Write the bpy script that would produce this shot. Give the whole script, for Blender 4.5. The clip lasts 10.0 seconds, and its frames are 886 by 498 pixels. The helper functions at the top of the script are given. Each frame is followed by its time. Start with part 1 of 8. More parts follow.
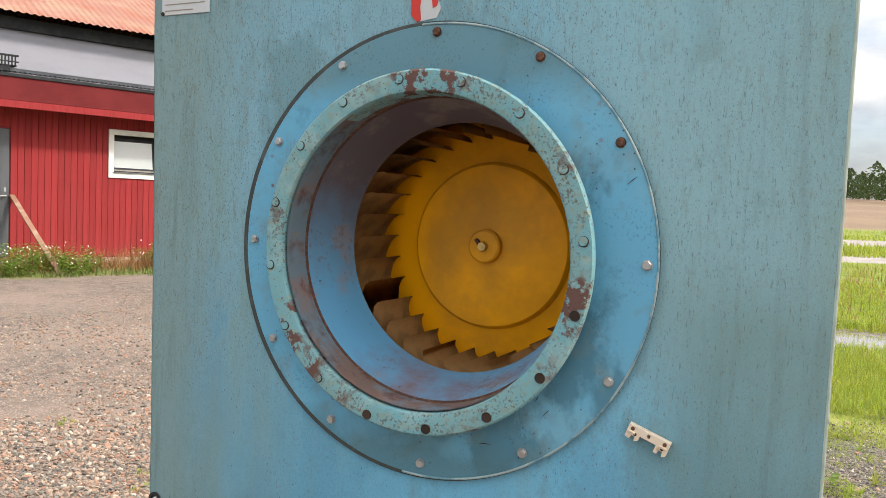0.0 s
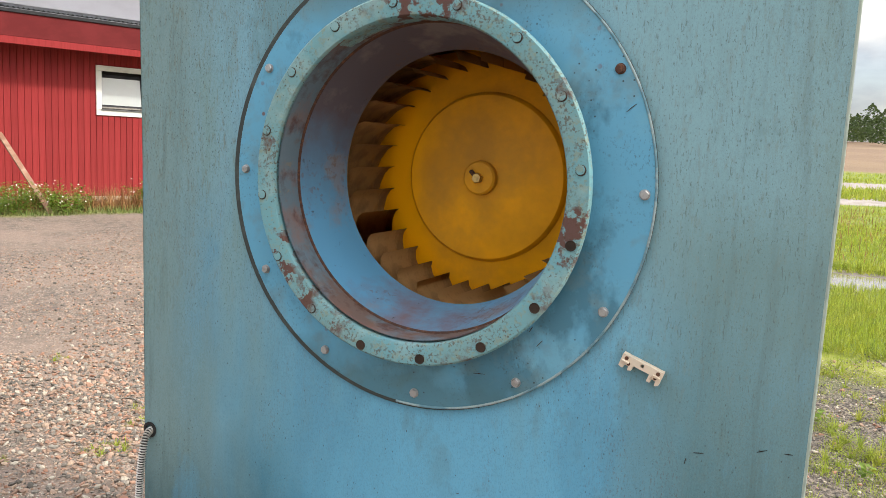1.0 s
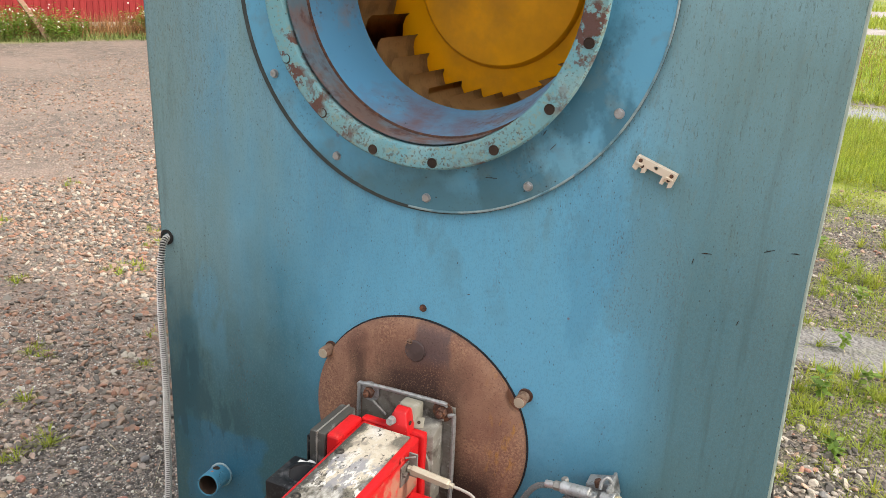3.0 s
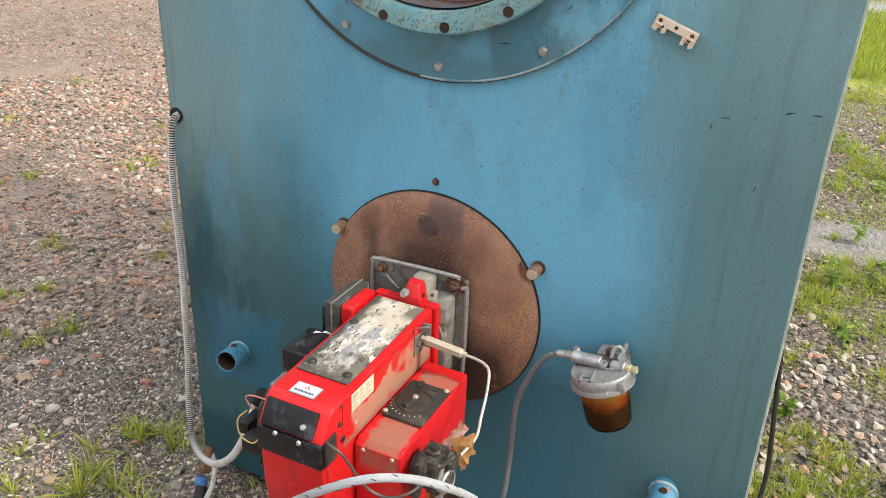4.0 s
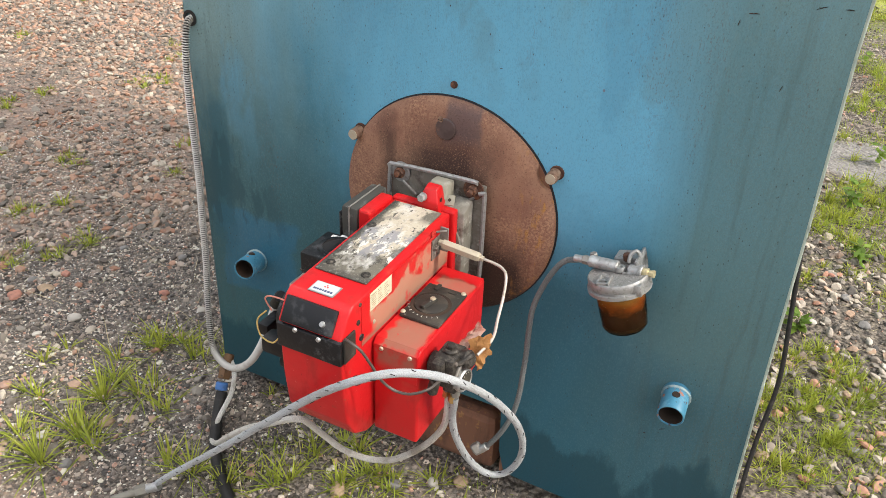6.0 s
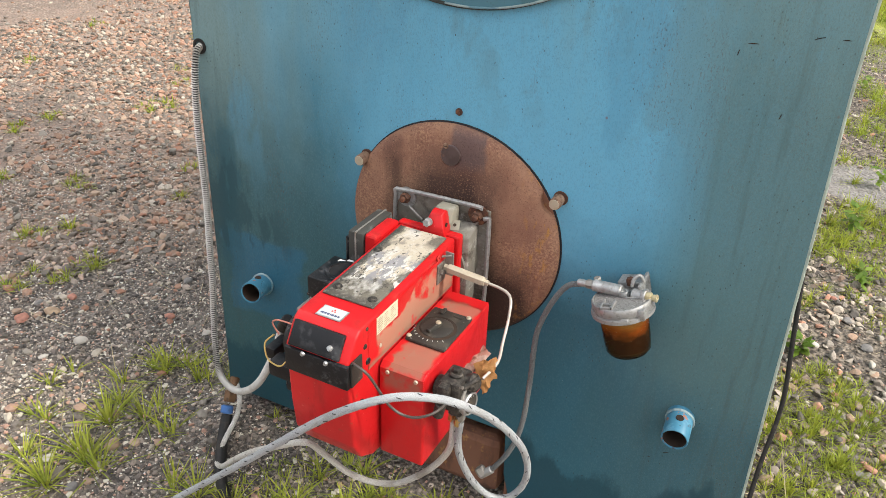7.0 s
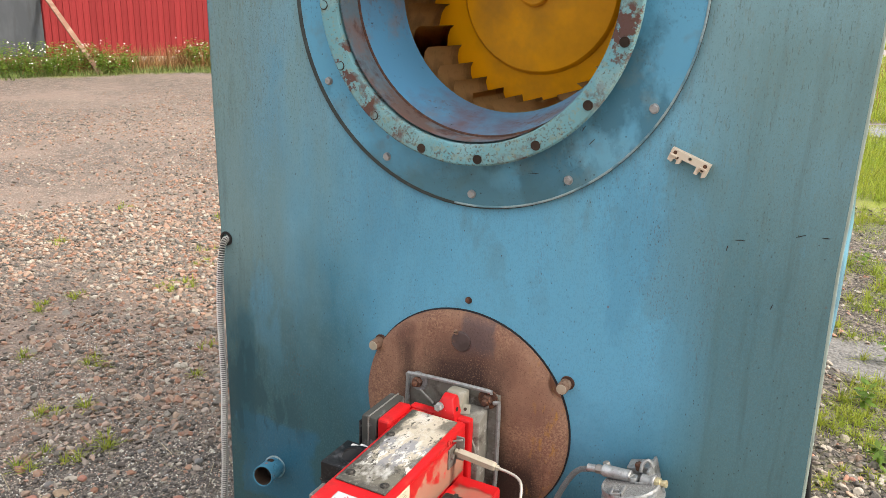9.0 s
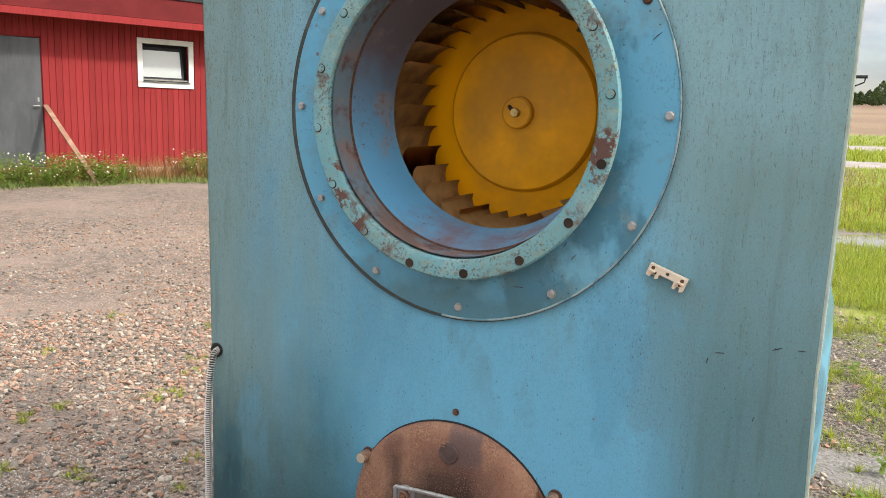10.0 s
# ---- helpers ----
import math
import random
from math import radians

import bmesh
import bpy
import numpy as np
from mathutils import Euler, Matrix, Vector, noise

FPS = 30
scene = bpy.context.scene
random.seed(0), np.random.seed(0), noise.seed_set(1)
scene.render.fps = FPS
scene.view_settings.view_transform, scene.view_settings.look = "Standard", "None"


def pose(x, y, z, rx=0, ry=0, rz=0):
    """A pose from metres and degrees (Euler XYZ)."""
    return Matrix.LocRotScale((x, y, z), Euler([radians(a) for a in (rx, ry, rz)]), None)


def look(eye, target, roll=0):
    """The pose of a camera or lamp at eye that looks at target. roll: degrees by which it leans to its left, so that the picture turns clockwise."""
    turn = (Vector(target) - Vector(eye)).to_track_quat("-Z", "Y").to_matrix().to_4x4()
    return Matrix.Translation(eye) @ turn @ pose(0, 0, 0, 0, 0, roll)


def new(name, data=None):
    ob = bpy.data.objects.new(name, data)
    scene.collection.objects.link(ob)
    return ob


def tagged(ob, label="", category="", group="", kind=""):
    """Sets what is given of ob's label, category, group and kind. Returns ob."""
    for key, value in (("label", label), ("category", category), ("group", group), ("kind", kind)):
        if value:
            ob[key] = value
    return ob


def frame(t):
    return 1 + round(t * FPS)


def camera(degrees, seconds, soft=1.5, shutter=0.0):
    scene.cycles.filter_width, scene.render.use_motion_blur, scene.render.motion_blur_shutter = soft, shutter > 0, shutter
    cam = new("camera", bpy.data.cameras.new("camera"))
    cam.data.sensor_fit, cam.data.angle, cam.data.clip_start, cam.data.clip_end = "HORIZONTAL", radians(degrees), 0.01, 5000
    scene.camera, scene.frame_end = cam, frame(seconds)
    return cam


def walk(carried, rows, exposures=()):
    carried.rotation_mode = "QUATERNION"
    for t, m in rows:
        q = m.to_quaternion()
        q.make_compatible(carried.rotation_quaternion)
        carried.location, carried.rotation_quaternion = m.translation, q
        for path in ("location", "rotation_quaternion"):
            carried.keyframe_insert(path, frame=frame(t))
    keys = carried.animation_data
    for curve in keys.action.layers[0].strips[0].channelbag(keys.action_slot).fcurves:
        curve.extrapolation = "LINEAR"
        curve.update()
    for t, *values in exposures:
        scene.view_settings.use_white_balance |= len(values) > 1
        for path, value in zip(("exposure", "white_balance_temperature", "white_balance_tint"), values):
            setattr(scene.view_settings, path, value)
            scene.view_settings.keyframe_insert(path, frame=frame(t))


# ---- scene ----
cam = camera(58.0, 10.0, soft=0.6)
PATH = [
    (0, (0.5, -1.002, 1.3), (-0.352, 0.804, 1.191), 2.3),
    (0.5, (0.495, -0.992, 1.295), (-0.345, 0.813, 1.107), 2.4),
    (1, (0.493, -0.992, 1.284), (-0.331, 0.813, 1.029), 2.6),
    (1.5, (0.491, -0.992, 1.277), (-0.313, 0.809, 0.943), 2.7),
    (2, (0.491, -0.987, 1.267), (-0.303, 0.798, 0.842), 2.7),
    (2.2, (0.477, -0.987, 1.258), (-0.291, 0.799, 0.79), 2.3),
    (2.5, (0.488, -0.992, 1.252), (-0.29, 0.771, 0.718), 2.6),
    (3.8, (0.491, -1.003, 1.207), (-0.27, 0.646, 0.368), 2.6),
    (4, (0.496, -1.007, 1.193), (-0.268, 0.623, 0.321), 2.5),
    (4.5, (0.492, -1.013, 1.169), (-0.261, 0.571, 0.208), 2.6),
    (5, (0.494, -1.015, 1.158), (-0.25, 0.531, 0.13), 2.5),
    (6.5, (0.497, -1.027, 1.162), (-0.256, 0.515, 0.134), 2.4),
    (7, (0.497, -1.034, 1.17), (-0.27, 0.53, 0.188), 2.4),
    (7.5, (0.501, -1.046, 1.178), (-0.291, 0.545, 0.261), 2.1),
    (8, (0.502, -1.054, 1.187), (-0.316, 0.569, 0.353), 1.9),
    (8.5, (0.503, -1.065, 1.191), (-0.347, 0.597, 0.474), 1.8),
    (9, (0.516, -1.072, 1.213), (-0.365, 0.623, 0.621), 1.7),
    (9.5, (0.527, -1.081, 1.219), (-0.37, 0.649, 0.771), 1.8),
    (10, (0.535, -1.095, 1.229), (-0.363, 0.661, 0.898), 1.8),
]
walk(cam, [(t, look(eye, target, roll)) for t, eye, target, roll in PATH])

# ---- light ----
SUN_ELEV, SUN_AZ = radians(42), radians(86)      # azimuth from +y towards +x
sun_dir = Vector((math.sin(SUN_AZ) * math.cos(SUN_ELEV), math.cos(SUN_AZ) * math.cos(SUN_ELEV), math.sin(SUN_ELEV)))
sun = new("sun", bpy.data.lights.new("sun", "SUN"))
sun.data.energy, sun.data.angle, sun.data.color = 1.85, radians(5.0), (1.0, 0.95, 0.86)
sun.matrix_world = look(sun_dir * 50, (0, 0, 0))

world = bpy.data.worlds.new("sky")
scene.world = world
world.use_nodes = True
wn, wl = world.node_tree.nodes, world.node_tree.links
wn.clear()
sky = wn.new("ShaderNodeTexSky")
sky.sky_type, sky.sun_disc, sky.sun_elevation, sky.sun_rotation = "NISHITA", False, SUN_ELEV, SUN_AZ
sky.air_density, sky.dust_density = 1.0, 3.0
wco = wn.new("ShaderNodeTexCoord")
wmap = wn.new("ShaderNodeMapping")
wmap.inputs["Scale"].default_value = (1.6, 1.6, 4.0)
wl.new(wco.outputs["Generated"], wmap.inputs["Vector"])
wno = wn.new("ShaderNodeTexNoise")
wno.inputs["Scale"].default_value, wno.inputs["Detail"].default_value, wno.inputs["Roughness"].default_value = 2.2, 8, 0.55
wl.new(wmap.outputs["Vector"], wno.inputs["Vector"])
wra = wn.new("ShaderNodeMapRange")
wra.inputs["From Min"].default_value, wra.inputs["From Max"].default_value = 0.36, 0.58
wra.inputs["To Max"].default_value = 0.92
wl.new(wno.outputs["Fac"], wra.inputs["Value"])
wno2 = wn.new("ShaderNodeTexNoise")
wno2.inputs["Scale"].default_value, wno2.inputs["Detail"].default_value = 3.4, 6
wl.new(wmap.outputs["Vector"], wno2.inputs["Vector"])
wcl = wn.new("ShaderNodeValToRGB")
wcl.color_ramp.elements[0].position, wcl.color_ramp.elements[0].color = 0.36, (2.6, 2.75, 3.05, 1)
wcl.color_ramp.elements[1].position, wcl.color_ramp.elements[1].color = 0.60, (5.5, 5.25, 4.85, 1)
wl.new(wno2.outputs["Fac"], wcl.inputs["Fac"])
wmx = wn.new("ShaderNodeMix")
wmx.data_type = "RGBA"
wl.new(wra.outputs["Result"], wmx.inputs["Factor"])
wl.new(sky.outputs["Color"], wmx.inputs["A"])
# an overcast sky brightens towards the zenith
wse = wn.new("ShaderNodeSeparateXYZ")
wl.new(wco.outputs["Generated"], wse.inputs[0])
wup = wn.new("ShaderNodeMapRange")
wup.inputs["From Min"].default_value, wup.inputs["From Max"].default_value = 0.05, 1.0
wup.inputs["To Min"].default_value, wup.inputs["To Max"].default_value = 0.58, 3.15
wl.new(wse.outputs["Z"], wup.inputs["Value"])
wsc = wn.new("ShaderNodeVectorMath")
wsc.operation = "SCALE"
wl.new(wcl.outputs["Color"], wsc.inputs[0])
wl.new(wup.outputs["Result"], wsc.inputs["Scale"])
wl.new(wsc.outputs["Vector"], wmx.inputs["B"])
wbg = wn.new("ShaderNodeBackground")
wbg.inputs["Strength"].default_value = 0.150
wl.new(wmx.outputs["Result"], wbg.inputs["Color"])
wout = wn.new("ShaderNodeOutputWorld")
wl.new(wbg.outputs["Background"], wout.inputs["Surface"])
scene.view_settings.exposure = 0.98

# ---- materials ----
def material(name, base, rough=0.6, metal=0.0, layers=(), bump=(), coat=0.0, spec=0.22, random_tint=0.0, islands=0.0, transmission=0.0, ior=1.5, palette=()):
    """A Principled material. layers: (colour, scale or (sx, sy, sz), low, high, roughness, amount[, kind]); a noise between low
    and high mixes the colour in. bump: (scale, height in metres) rows. All in metres of the object."""
    m = bpy.data.materials.new(name)
    shift = random.Random(name)
    m.use_nodes = True
    nt = m.node_tree
    nodes, links = nt.nodes, nt.links
    bsdf = nodes["Principled BSDF"]
    bsdf.inputs["Metallic"].default_value = metal
    bsdf.inputs["Coat Weight"].default_value = coat
    bsdf.inputs["Coat Roughness"].default_value = 0.25
    bsdf.inputs["Specular IOR Level"].default_value = spec
    bsdf.inputs["Transmission Weight"].default_value = transmission
    bsdf.inputs["IOR"].default_value = ior
    co = nodes.new("ShaderNodeTexCoord").outputs["Object"]

    def texture(scale, kind, detail=6):
        mp = nodes.new("ShaderNodeMapping")
        mp.inputs["Scale"].default_value = scale if isinstance(scale, tuple) else (scale,) * 3
        mp.inputs["Location"].default_value = [shift.uniform(-20, 20) for _ in range(3)]
        links.new(co, mp.inputs["Vector"])
        if kind == "cells":
            tx = nodes.new("ShaderNodeTexVoronoi")
            tx.inputs["Scale"].default_value = 1
            links.new(mp.outputs["Vector"], tx.inputs["Vector"])
            return tx.outputs["Distance"]
        tx = nodes.new("ShaderNodeTexNoise")
        tx.inputs["Scale"].default_value, tx.inputs["Detail"].default_value, tx.inputs["Roughness"].default_value = 1, detail, 0.62
        links.new(mp.outputs["Vector"], tx.inputs["Vector"])
        return tx.outputs["Fac"]

    def calc(op, a, b=None):
        n = nodes.new("ShaderNodeMath")
        n.operation = op
        for s, v in zip(n.inputs, (a, b)):
            if isinstance(v, bpy.types.NodeSocket):
                links.new(v, s)
            elif v is not None:
                s.default_value = v
        return n.outputs[0]

    def mix(fac, a, b, kind="RGBA"):
        n = nodes.new("ShaderNodeMix")
        n.data_type = kind
        links.new(fac, n.inputs["Factor"])
        pick = {"RGBA": (6, 7), "FLOAT": (2, 3)}[kind]
        for slot, v in zip(pick, (a, b)):
            if isinstance(v, bpy.types.NodeSocket):
                links.new(v, n.inputs[slot])
            else:
                n.inputs[slot].default_value = (*v, 1) if kind == "RGBA" else v
        return n.outputs[2 if kind == "RGBA" else 0]

    def from_line(spec, scale):
        """Distance from a line across one axis, made uneven by noise."""
        _, k, centre, wob = spec
        sx = nodes.new("ShaderNodeSeparateXYZ")
        links.new(co, sx.inputs[0])
        return calc("ADD", calc("ABSOLUTE", calc("SUBTRACT", sx.outputs[k], centre)), calc("MULTIPLY", calc("SUBTRACT", texture(scale, "noise"), 0.5), wob))

    rgb = nodes.new("ShaderNodeRGB")
    rgb.outputs[0].default_value = (*base, 1)
    col = rgb.outputs[0]
    rv = nodes.new("ShaderNodeValue")
    rv.outputs[0].default_value = rough
    rgh = rv.outputs[0]
    if palette:
        ramp = nodes.new("ShaderNodeValToRGB").color_ramp
        rn = ramp.id_data.nodes[-1]
        ramp.interpolation = "CONSTANT"
        while len(ramp.elements) < len(palette):
            ramp.elements.new(0.5)
        for i, c in enumerate(palette):
            ramp.elements[i].position, ramp.elements[i].color = i / len(palette), (*c, 1)
        links.new(nodes.new("ShaderNodeNewGeometry").outputs["Random Per Island"], rn.inputs["Fac"])
        col = rn.outputs["Color"]
    for colour, scale, low, high, r, amount, *rest in layers:
        kind = rest[0] if rest else "noise"
        t = from_line(kind, scale) if isinstance(kind, tuple) else texture(scale, kind)
        rm = nodes.new("ShaderNodeMapRange")
        rm.inputs["From Min"].default_value, rm.inputs["From Max"].default_value = low, high
        rm.inputs["To Max"].default_value = amount
        links.new(t, rm.inputs["Value"])
        fac = rm.outputs["Result"]
        if len(rest) > 1:                      # the layer keeps to patches
            gs, glo, ghi, *gl = rest[1]
            gm = nodes.new("ShaderNodeMapRange")
            gm.inputs["From Min"].default_value, gm.inputs["From Max"].default_value = glo, ghi
            links.new(from_line(gl[0], gs) if gl else texture(gs, "noise"), gm.inputs["Value"])
            fac = calc("MULTIPLY", fac, gm.outputs["Result"])
        col = mix(fac, col, colour)
        if r is not None:
            rgh = mix(fac, rgh, r, "FLOAT")
    if random_tint or islands:
        src = nodes.new("ShaderNodeObjectInfo").outputs["Random"] if random_tint else nodes.new("ShaderNodeNewGeometry").outputs["Random Per Island"]
        rm = nodes.new("ShaderNodeMapRange")
        k = random_tint or islands
        rm.inputs["To Min"].default_value, rm.inputs["To Max"].default_value = 1 - k, 1 + k
        links.new(src, rm.inputs["Value"])
        hs = nodes.new("ShaderNodeHueSaturation")
        links.new(rm.outputs["Result"], hs.inputs["Value"])
        links.new(col, hs.inputs["Color"])
        col = hs.outputs["Color"]
    links.new(col, bsdf.inputs["Base Color"])
    links.new(rgh, bsdf.inputs["Roughness"])
    last = None
    for scale, height in bump:
        bp = nodes.new("ShaderNodeBump")
        bp.inputs["Strength"].default_value, bp.inputs["Distance"].default_value = 1.0, height
        links.new(texture(scale, "noise"), bp.inputs["Height"])
        if last:
            links.new(last, bp.inputs["Normal"])
        last = bp.outputs["Normal"]
    if last:
        links.new(last, bsdf.inputs["Normal"])
    return m


RUST = (0.16, 0.055, 0.025)
SPECK = (0.035, 0.034, 0.026)
M_PANEL = material("weathered_blue_paint", (0.040, 0.163, 0.232), 0.38, layers=[
    ((0.078, 0.178, 0.195), (5.0, 5.0, 0.9), 0.44, 0.60, 0.5, 0.75),                                # grey-green drifts
    ((0.066, 0.250, 0.390), (3.2, 3.2, 1.3), 0.46, 0.60, 0.5, 0.80),                                # bluer drifts
    ((0.222, 0.400, 0.462), (3.5, 3.5, 1.6), 0.95, 0.35, 0.6, 0.72, ("line", 2, 1.60, 1.5)),         # paler upper part
    ((0.178, 0.262, 0.255), (8.0, 8.0, 1.4), 0.26, 0.46, 0.68, 0.82, ("line", 0, 0.00, 0.42)),      # grey-green weathering along both edges
    ((0.10, 0.17, 0.17), (16.0, 16.0, 2.4), 0.50, 0.72, 0.65, 0.30),                               # narrow runs
    ((0.018, 0.080, 0.105), (3.0, 3.0, 1.6), 0.78, 0.36, 0.4, 0.80, ("line", 2, 0.0, 0.6)),         # darker towards the foot
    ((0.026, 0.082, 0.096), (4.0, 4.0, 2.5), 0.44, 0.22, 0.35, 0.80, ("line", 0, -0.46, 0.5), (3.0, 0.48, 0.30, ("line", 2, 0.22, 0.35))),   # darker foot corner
    ((0.020, 0.110, 0.185), 12.0, 0.092, 0.082, 0.35, 0.75, ("line", 0, -0.400, 0.09), (12.0, 0.092, 0.082, ("line", 2, 0.34, 0.05))),          # fresher paint round the pipe socket
    ((0.125, 0.375, 0.540), (4.0, 4.0, 1.5), 0.44, 0.16, 0.42, 0.90, ("line", 0, 0.12, 0.45), (3.0, 0.42, 0.22, ("line", 2, 0.90, 0.4))),       # bluest below the inlet
    ((0.20, 0.40, 0.48), (4.0, 4.0, 2.0), 0.30, 0.10, 0.55, 0.70, ("line", 0, 0.34, 0.3), (3.0, 0.50, 0.28, ("line", 2, 1.5, 0.3))),       # paler upper corner
    ((0.078, 0.160, 0.168), (9.0, 9.0, 1.6), 0.175, 0.080, 0.6, 0.80, ("line", 0, 0.47, 0.12), (4.0, 0.50, 0.36, ("line", 2, 0.80, 0.25))),       # green-grey strip along the edge
    ((0.105, 0.205, 0.225), (6.5, 6.5, 3.5), 0.545, 0.60, 0.5, 0.60, "noise", (3.0, 0.95, 0.55, ("line", 2, 1.55, 0.4))),
    ((0.085, 0.270, 0.40), (5.5, 5.5, 2.0), 0.56, 0.62, 0.4, 0.50, "noise", (3.0, 0.45, 0.25, ("line", 2, 0.92, 0.3))),
    ((0.105, 0.058, 0.034), (420.0, 420.0, 160.0), 0.55, 0.62, 0.8, 0.45, "noise", ((11.0, 11.0, 2.6), 0.57, 0.66)),      # rusty pitting in streaks
    ((0.160, 0.37, 0.49), (4.5, 4.5, 1.3), 0.50, 0.58, 0.5, 0.45, "noise", ((3.0, 3.0, 1.5), 0.75, 0.35, ("line", 2, 1.6, 0.4))),
    ((0.172, 0.277, 0.255), (7.0, 7.0, 1.3), 0.51, 0.60, 0.6, 0.55, "noise", ((3.0, 3.0, 1.5), 0.85, 0.40, ("line", 2, 1.6, 0.4))),
    ((0.15, 0.140, 0.085), (240.0, 240.0, 60.0), 0.54, 0.66, 0.8, 0.40, "noise", ((6.0, 6.0, 1.6), 0.80, 0.40, ("line", 2, 1.6, 0.5))),
    ((0.20, 0.33, 0.36), (520.0, 520.0, 330.0), 0.48, 0.72, 0.7, 0.17),                            # fine chalk grain
    ((0.022, 0.085, 0.115), (560.0, 560.0, 330.0), 0.50, 0.72, 0.6, 0.26),
    ((0.105, 0.125, 0.085), (800.0, 800.0, 480.0), 0.48, 0.68, 0.8, 0.30, "noise", ((7.0, 7.0, 1.0), 0.47, 0.60)),
    ((0.105, 0.112, 0.066), (760.0, 760.0, 450.0), 0.48, 0.66, 0.8, 0.34, "noise", ((9.0, 9.0, 1.2), 0.30, 0.48, ("line", 0, 0.0, 0.4))),
    ((0.058, 0.080, 0.074), (70.0, 70.0, 5.0), 0.52, 0.66, 0.75, 0.32, "noise", ((9.0, 9.0, 1.2), 0.32, 0.48, ("line", 0, -0.04, 0.3))),          # dark runs down the outer thirds
    ((0.15, 0.135, 0.070), (60.0, 60.0, 9.0), 0.58, 0.72, 0.8, 0.40, "noise", ((3.0, 3.0, 1.5), 0.75, 0.35, ("line", 2, 1.6, 0.4))),         # olive-brown runs
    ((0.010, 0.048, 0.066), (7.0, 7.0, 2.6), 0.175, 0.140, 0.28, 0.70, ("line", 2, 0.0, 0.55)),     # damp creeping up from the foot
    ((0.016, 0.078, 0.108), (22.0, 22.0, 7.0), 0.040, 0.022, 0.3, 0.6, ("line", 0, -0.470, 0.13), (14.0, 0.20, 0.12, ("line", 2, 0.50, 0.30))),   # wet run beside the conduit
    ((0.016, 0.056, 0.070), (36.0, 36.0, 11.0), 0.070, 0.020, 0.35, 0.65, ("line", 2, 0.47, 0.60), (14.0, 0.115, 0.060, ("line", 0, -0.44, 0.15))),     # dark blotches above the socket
    (SPECK, (170.0, 170.0, 90.0), 0.170, 0.085, 0.85, 0.62, "cells", ((26.0, 26.0, 12.0), 0.50, 0.56)),
    (SPECK, (210.0, 210.0, 130.0), 0.185, 0.110, 0.85, 0.62, "cells", ((3.0, 3.0, 1.5), 0.75, 0.35, ("line", 2, 1.55, 0.6))),
    (SPECK, (560.0, 560.0, 330.0), 0.61, 0.67, 0.85, 0.75, "noise", ((3.0, 3.0, 1.5), 0.95, 0.40, ("line", 2, 1.55, 0.6))),
    (SPECK, (34.0, 34.0, 28.0), 0.034, 0.020, 0.85, 0.85, "cells", (5.0, 0.46, 0.58)),
    (RUST, (15.0, 15.0, 13.0), 0.034, 0.020, 0.85, 0.7, "cells", (2.5, 0.50, 0.60)),
    ((0.30, 0.42, 0.45), (31.0, 31.0, 26.0), 0.03, 0.015, 0.6, 0.8, "cells", (4.0, 0.5, 0.6)),
    ((0.235, 0.362, 0.355), (5.0, 5.0, 1.6), 0.62, 0.30, 0.65, 0.38, ("line", 2, 1.45, 0.4), ((6.0, 6.0, 2.0), 0.26, 0.10, ("line", 0, 0.44, 0.25))),     # chalky greyed strip
    ((0.085, 0.10, 0.075), (420.0, 420.0, 75.0), 0.60, 0.66, 0.85, 0.50, "noise", ((4.0, 4.0, 1.4), 0.70, 0.35, ("line", 2, 1.50, 0.5))),  # short dark dashes in it
], bump=[(1.4, 0.004), (220, 0.00006)], coat=0.05, spec=0.3)
M_RING = material("ring_blue_paint", (0.115, 0.335, 0.48), 0.36, layers=[
    ((0.155, 0.36, 0.46), 5.0, 0.46, 0.60, 0.5, 0.75),
    ((0.035, 0.100, 0.128), (7.0, 7.0, 5.0), 0.53, 0.60, 0.3, 0.6),
    ((0.10, 0.185, 0.20), (5.0, 5.0, 3.0), 0.10, 0.05, 0.45, 0.75, ("line", 2, 1.53, 0.10)),
    ((0.15, 0.22, 0.22), 22.0, 0.52, 0.66, 0.6, 0.45),
    ((0.060, 0.135, 0.155), (12.0, 12.0, 9.0), 0.075, 0.030, 0.4, 0.75, ("line", 2, 0.925, 0.11)),
    ((0.055, 0.080, 0.075), (300.0, 300.0, 200.0), 0.56, 0.66, 0.8, 0.55, "noise", (9.0, 0.44, 0.58)),
    (SPECK, 85.0, 0.13, 0.07, 0.85, 0.8, "cells", (7.0, 0.48, 0.6)),
    (RUST, 26.0, 0.10, 0.06, 0.85, 0.8, "cells", (4.0, 0.5, 0.6)),
], bump=[(90, 0.0003)], coat=0.12)
M_RIM = material("flaking_turquoise_paint", (0.165, 0.305, 0.310), 0.6, layers=[
    ((0.14, 0.33, 0.37), 12.0, 0.42, 0.6, 0.5, 0.8),
    ((0.24, 0.25, 0.16), 90.0, 0.52, 0.62, 0.8, 0.55),
    ((0.110, 0.040, 0.028), (42.0, 42.0, 42.0), 0.50, 0.54, 0.85, 0.92, "noise", (7.0, 0.50, 0.57)),
    ((0.26, 0.39, 0.38), 16.0, 0.54, 0.64, 0.6, 0.55),
    ((0.10, 0.058, 0.035), 230.0, 0.53, 0.60, 0.9, 0.70, "noise", (9.0, 0.44, 0.58)),
    ((0.05, 0.045, 0.03), 130.0, 0.17, 0.10, 0.9, 0.85, "cells", (9.0, 0.40, 0.55)),
], bump=[(60, 0.0008), (200, 0.0003)])
M_DARKBAND = material("grey_rubber_gasket", (0.045, 0.052, 0.048), 0.7, layers=[((0.09, 0.10, 0.09), 40.0, 0.5, 0.66, 0.8, 0.6)])
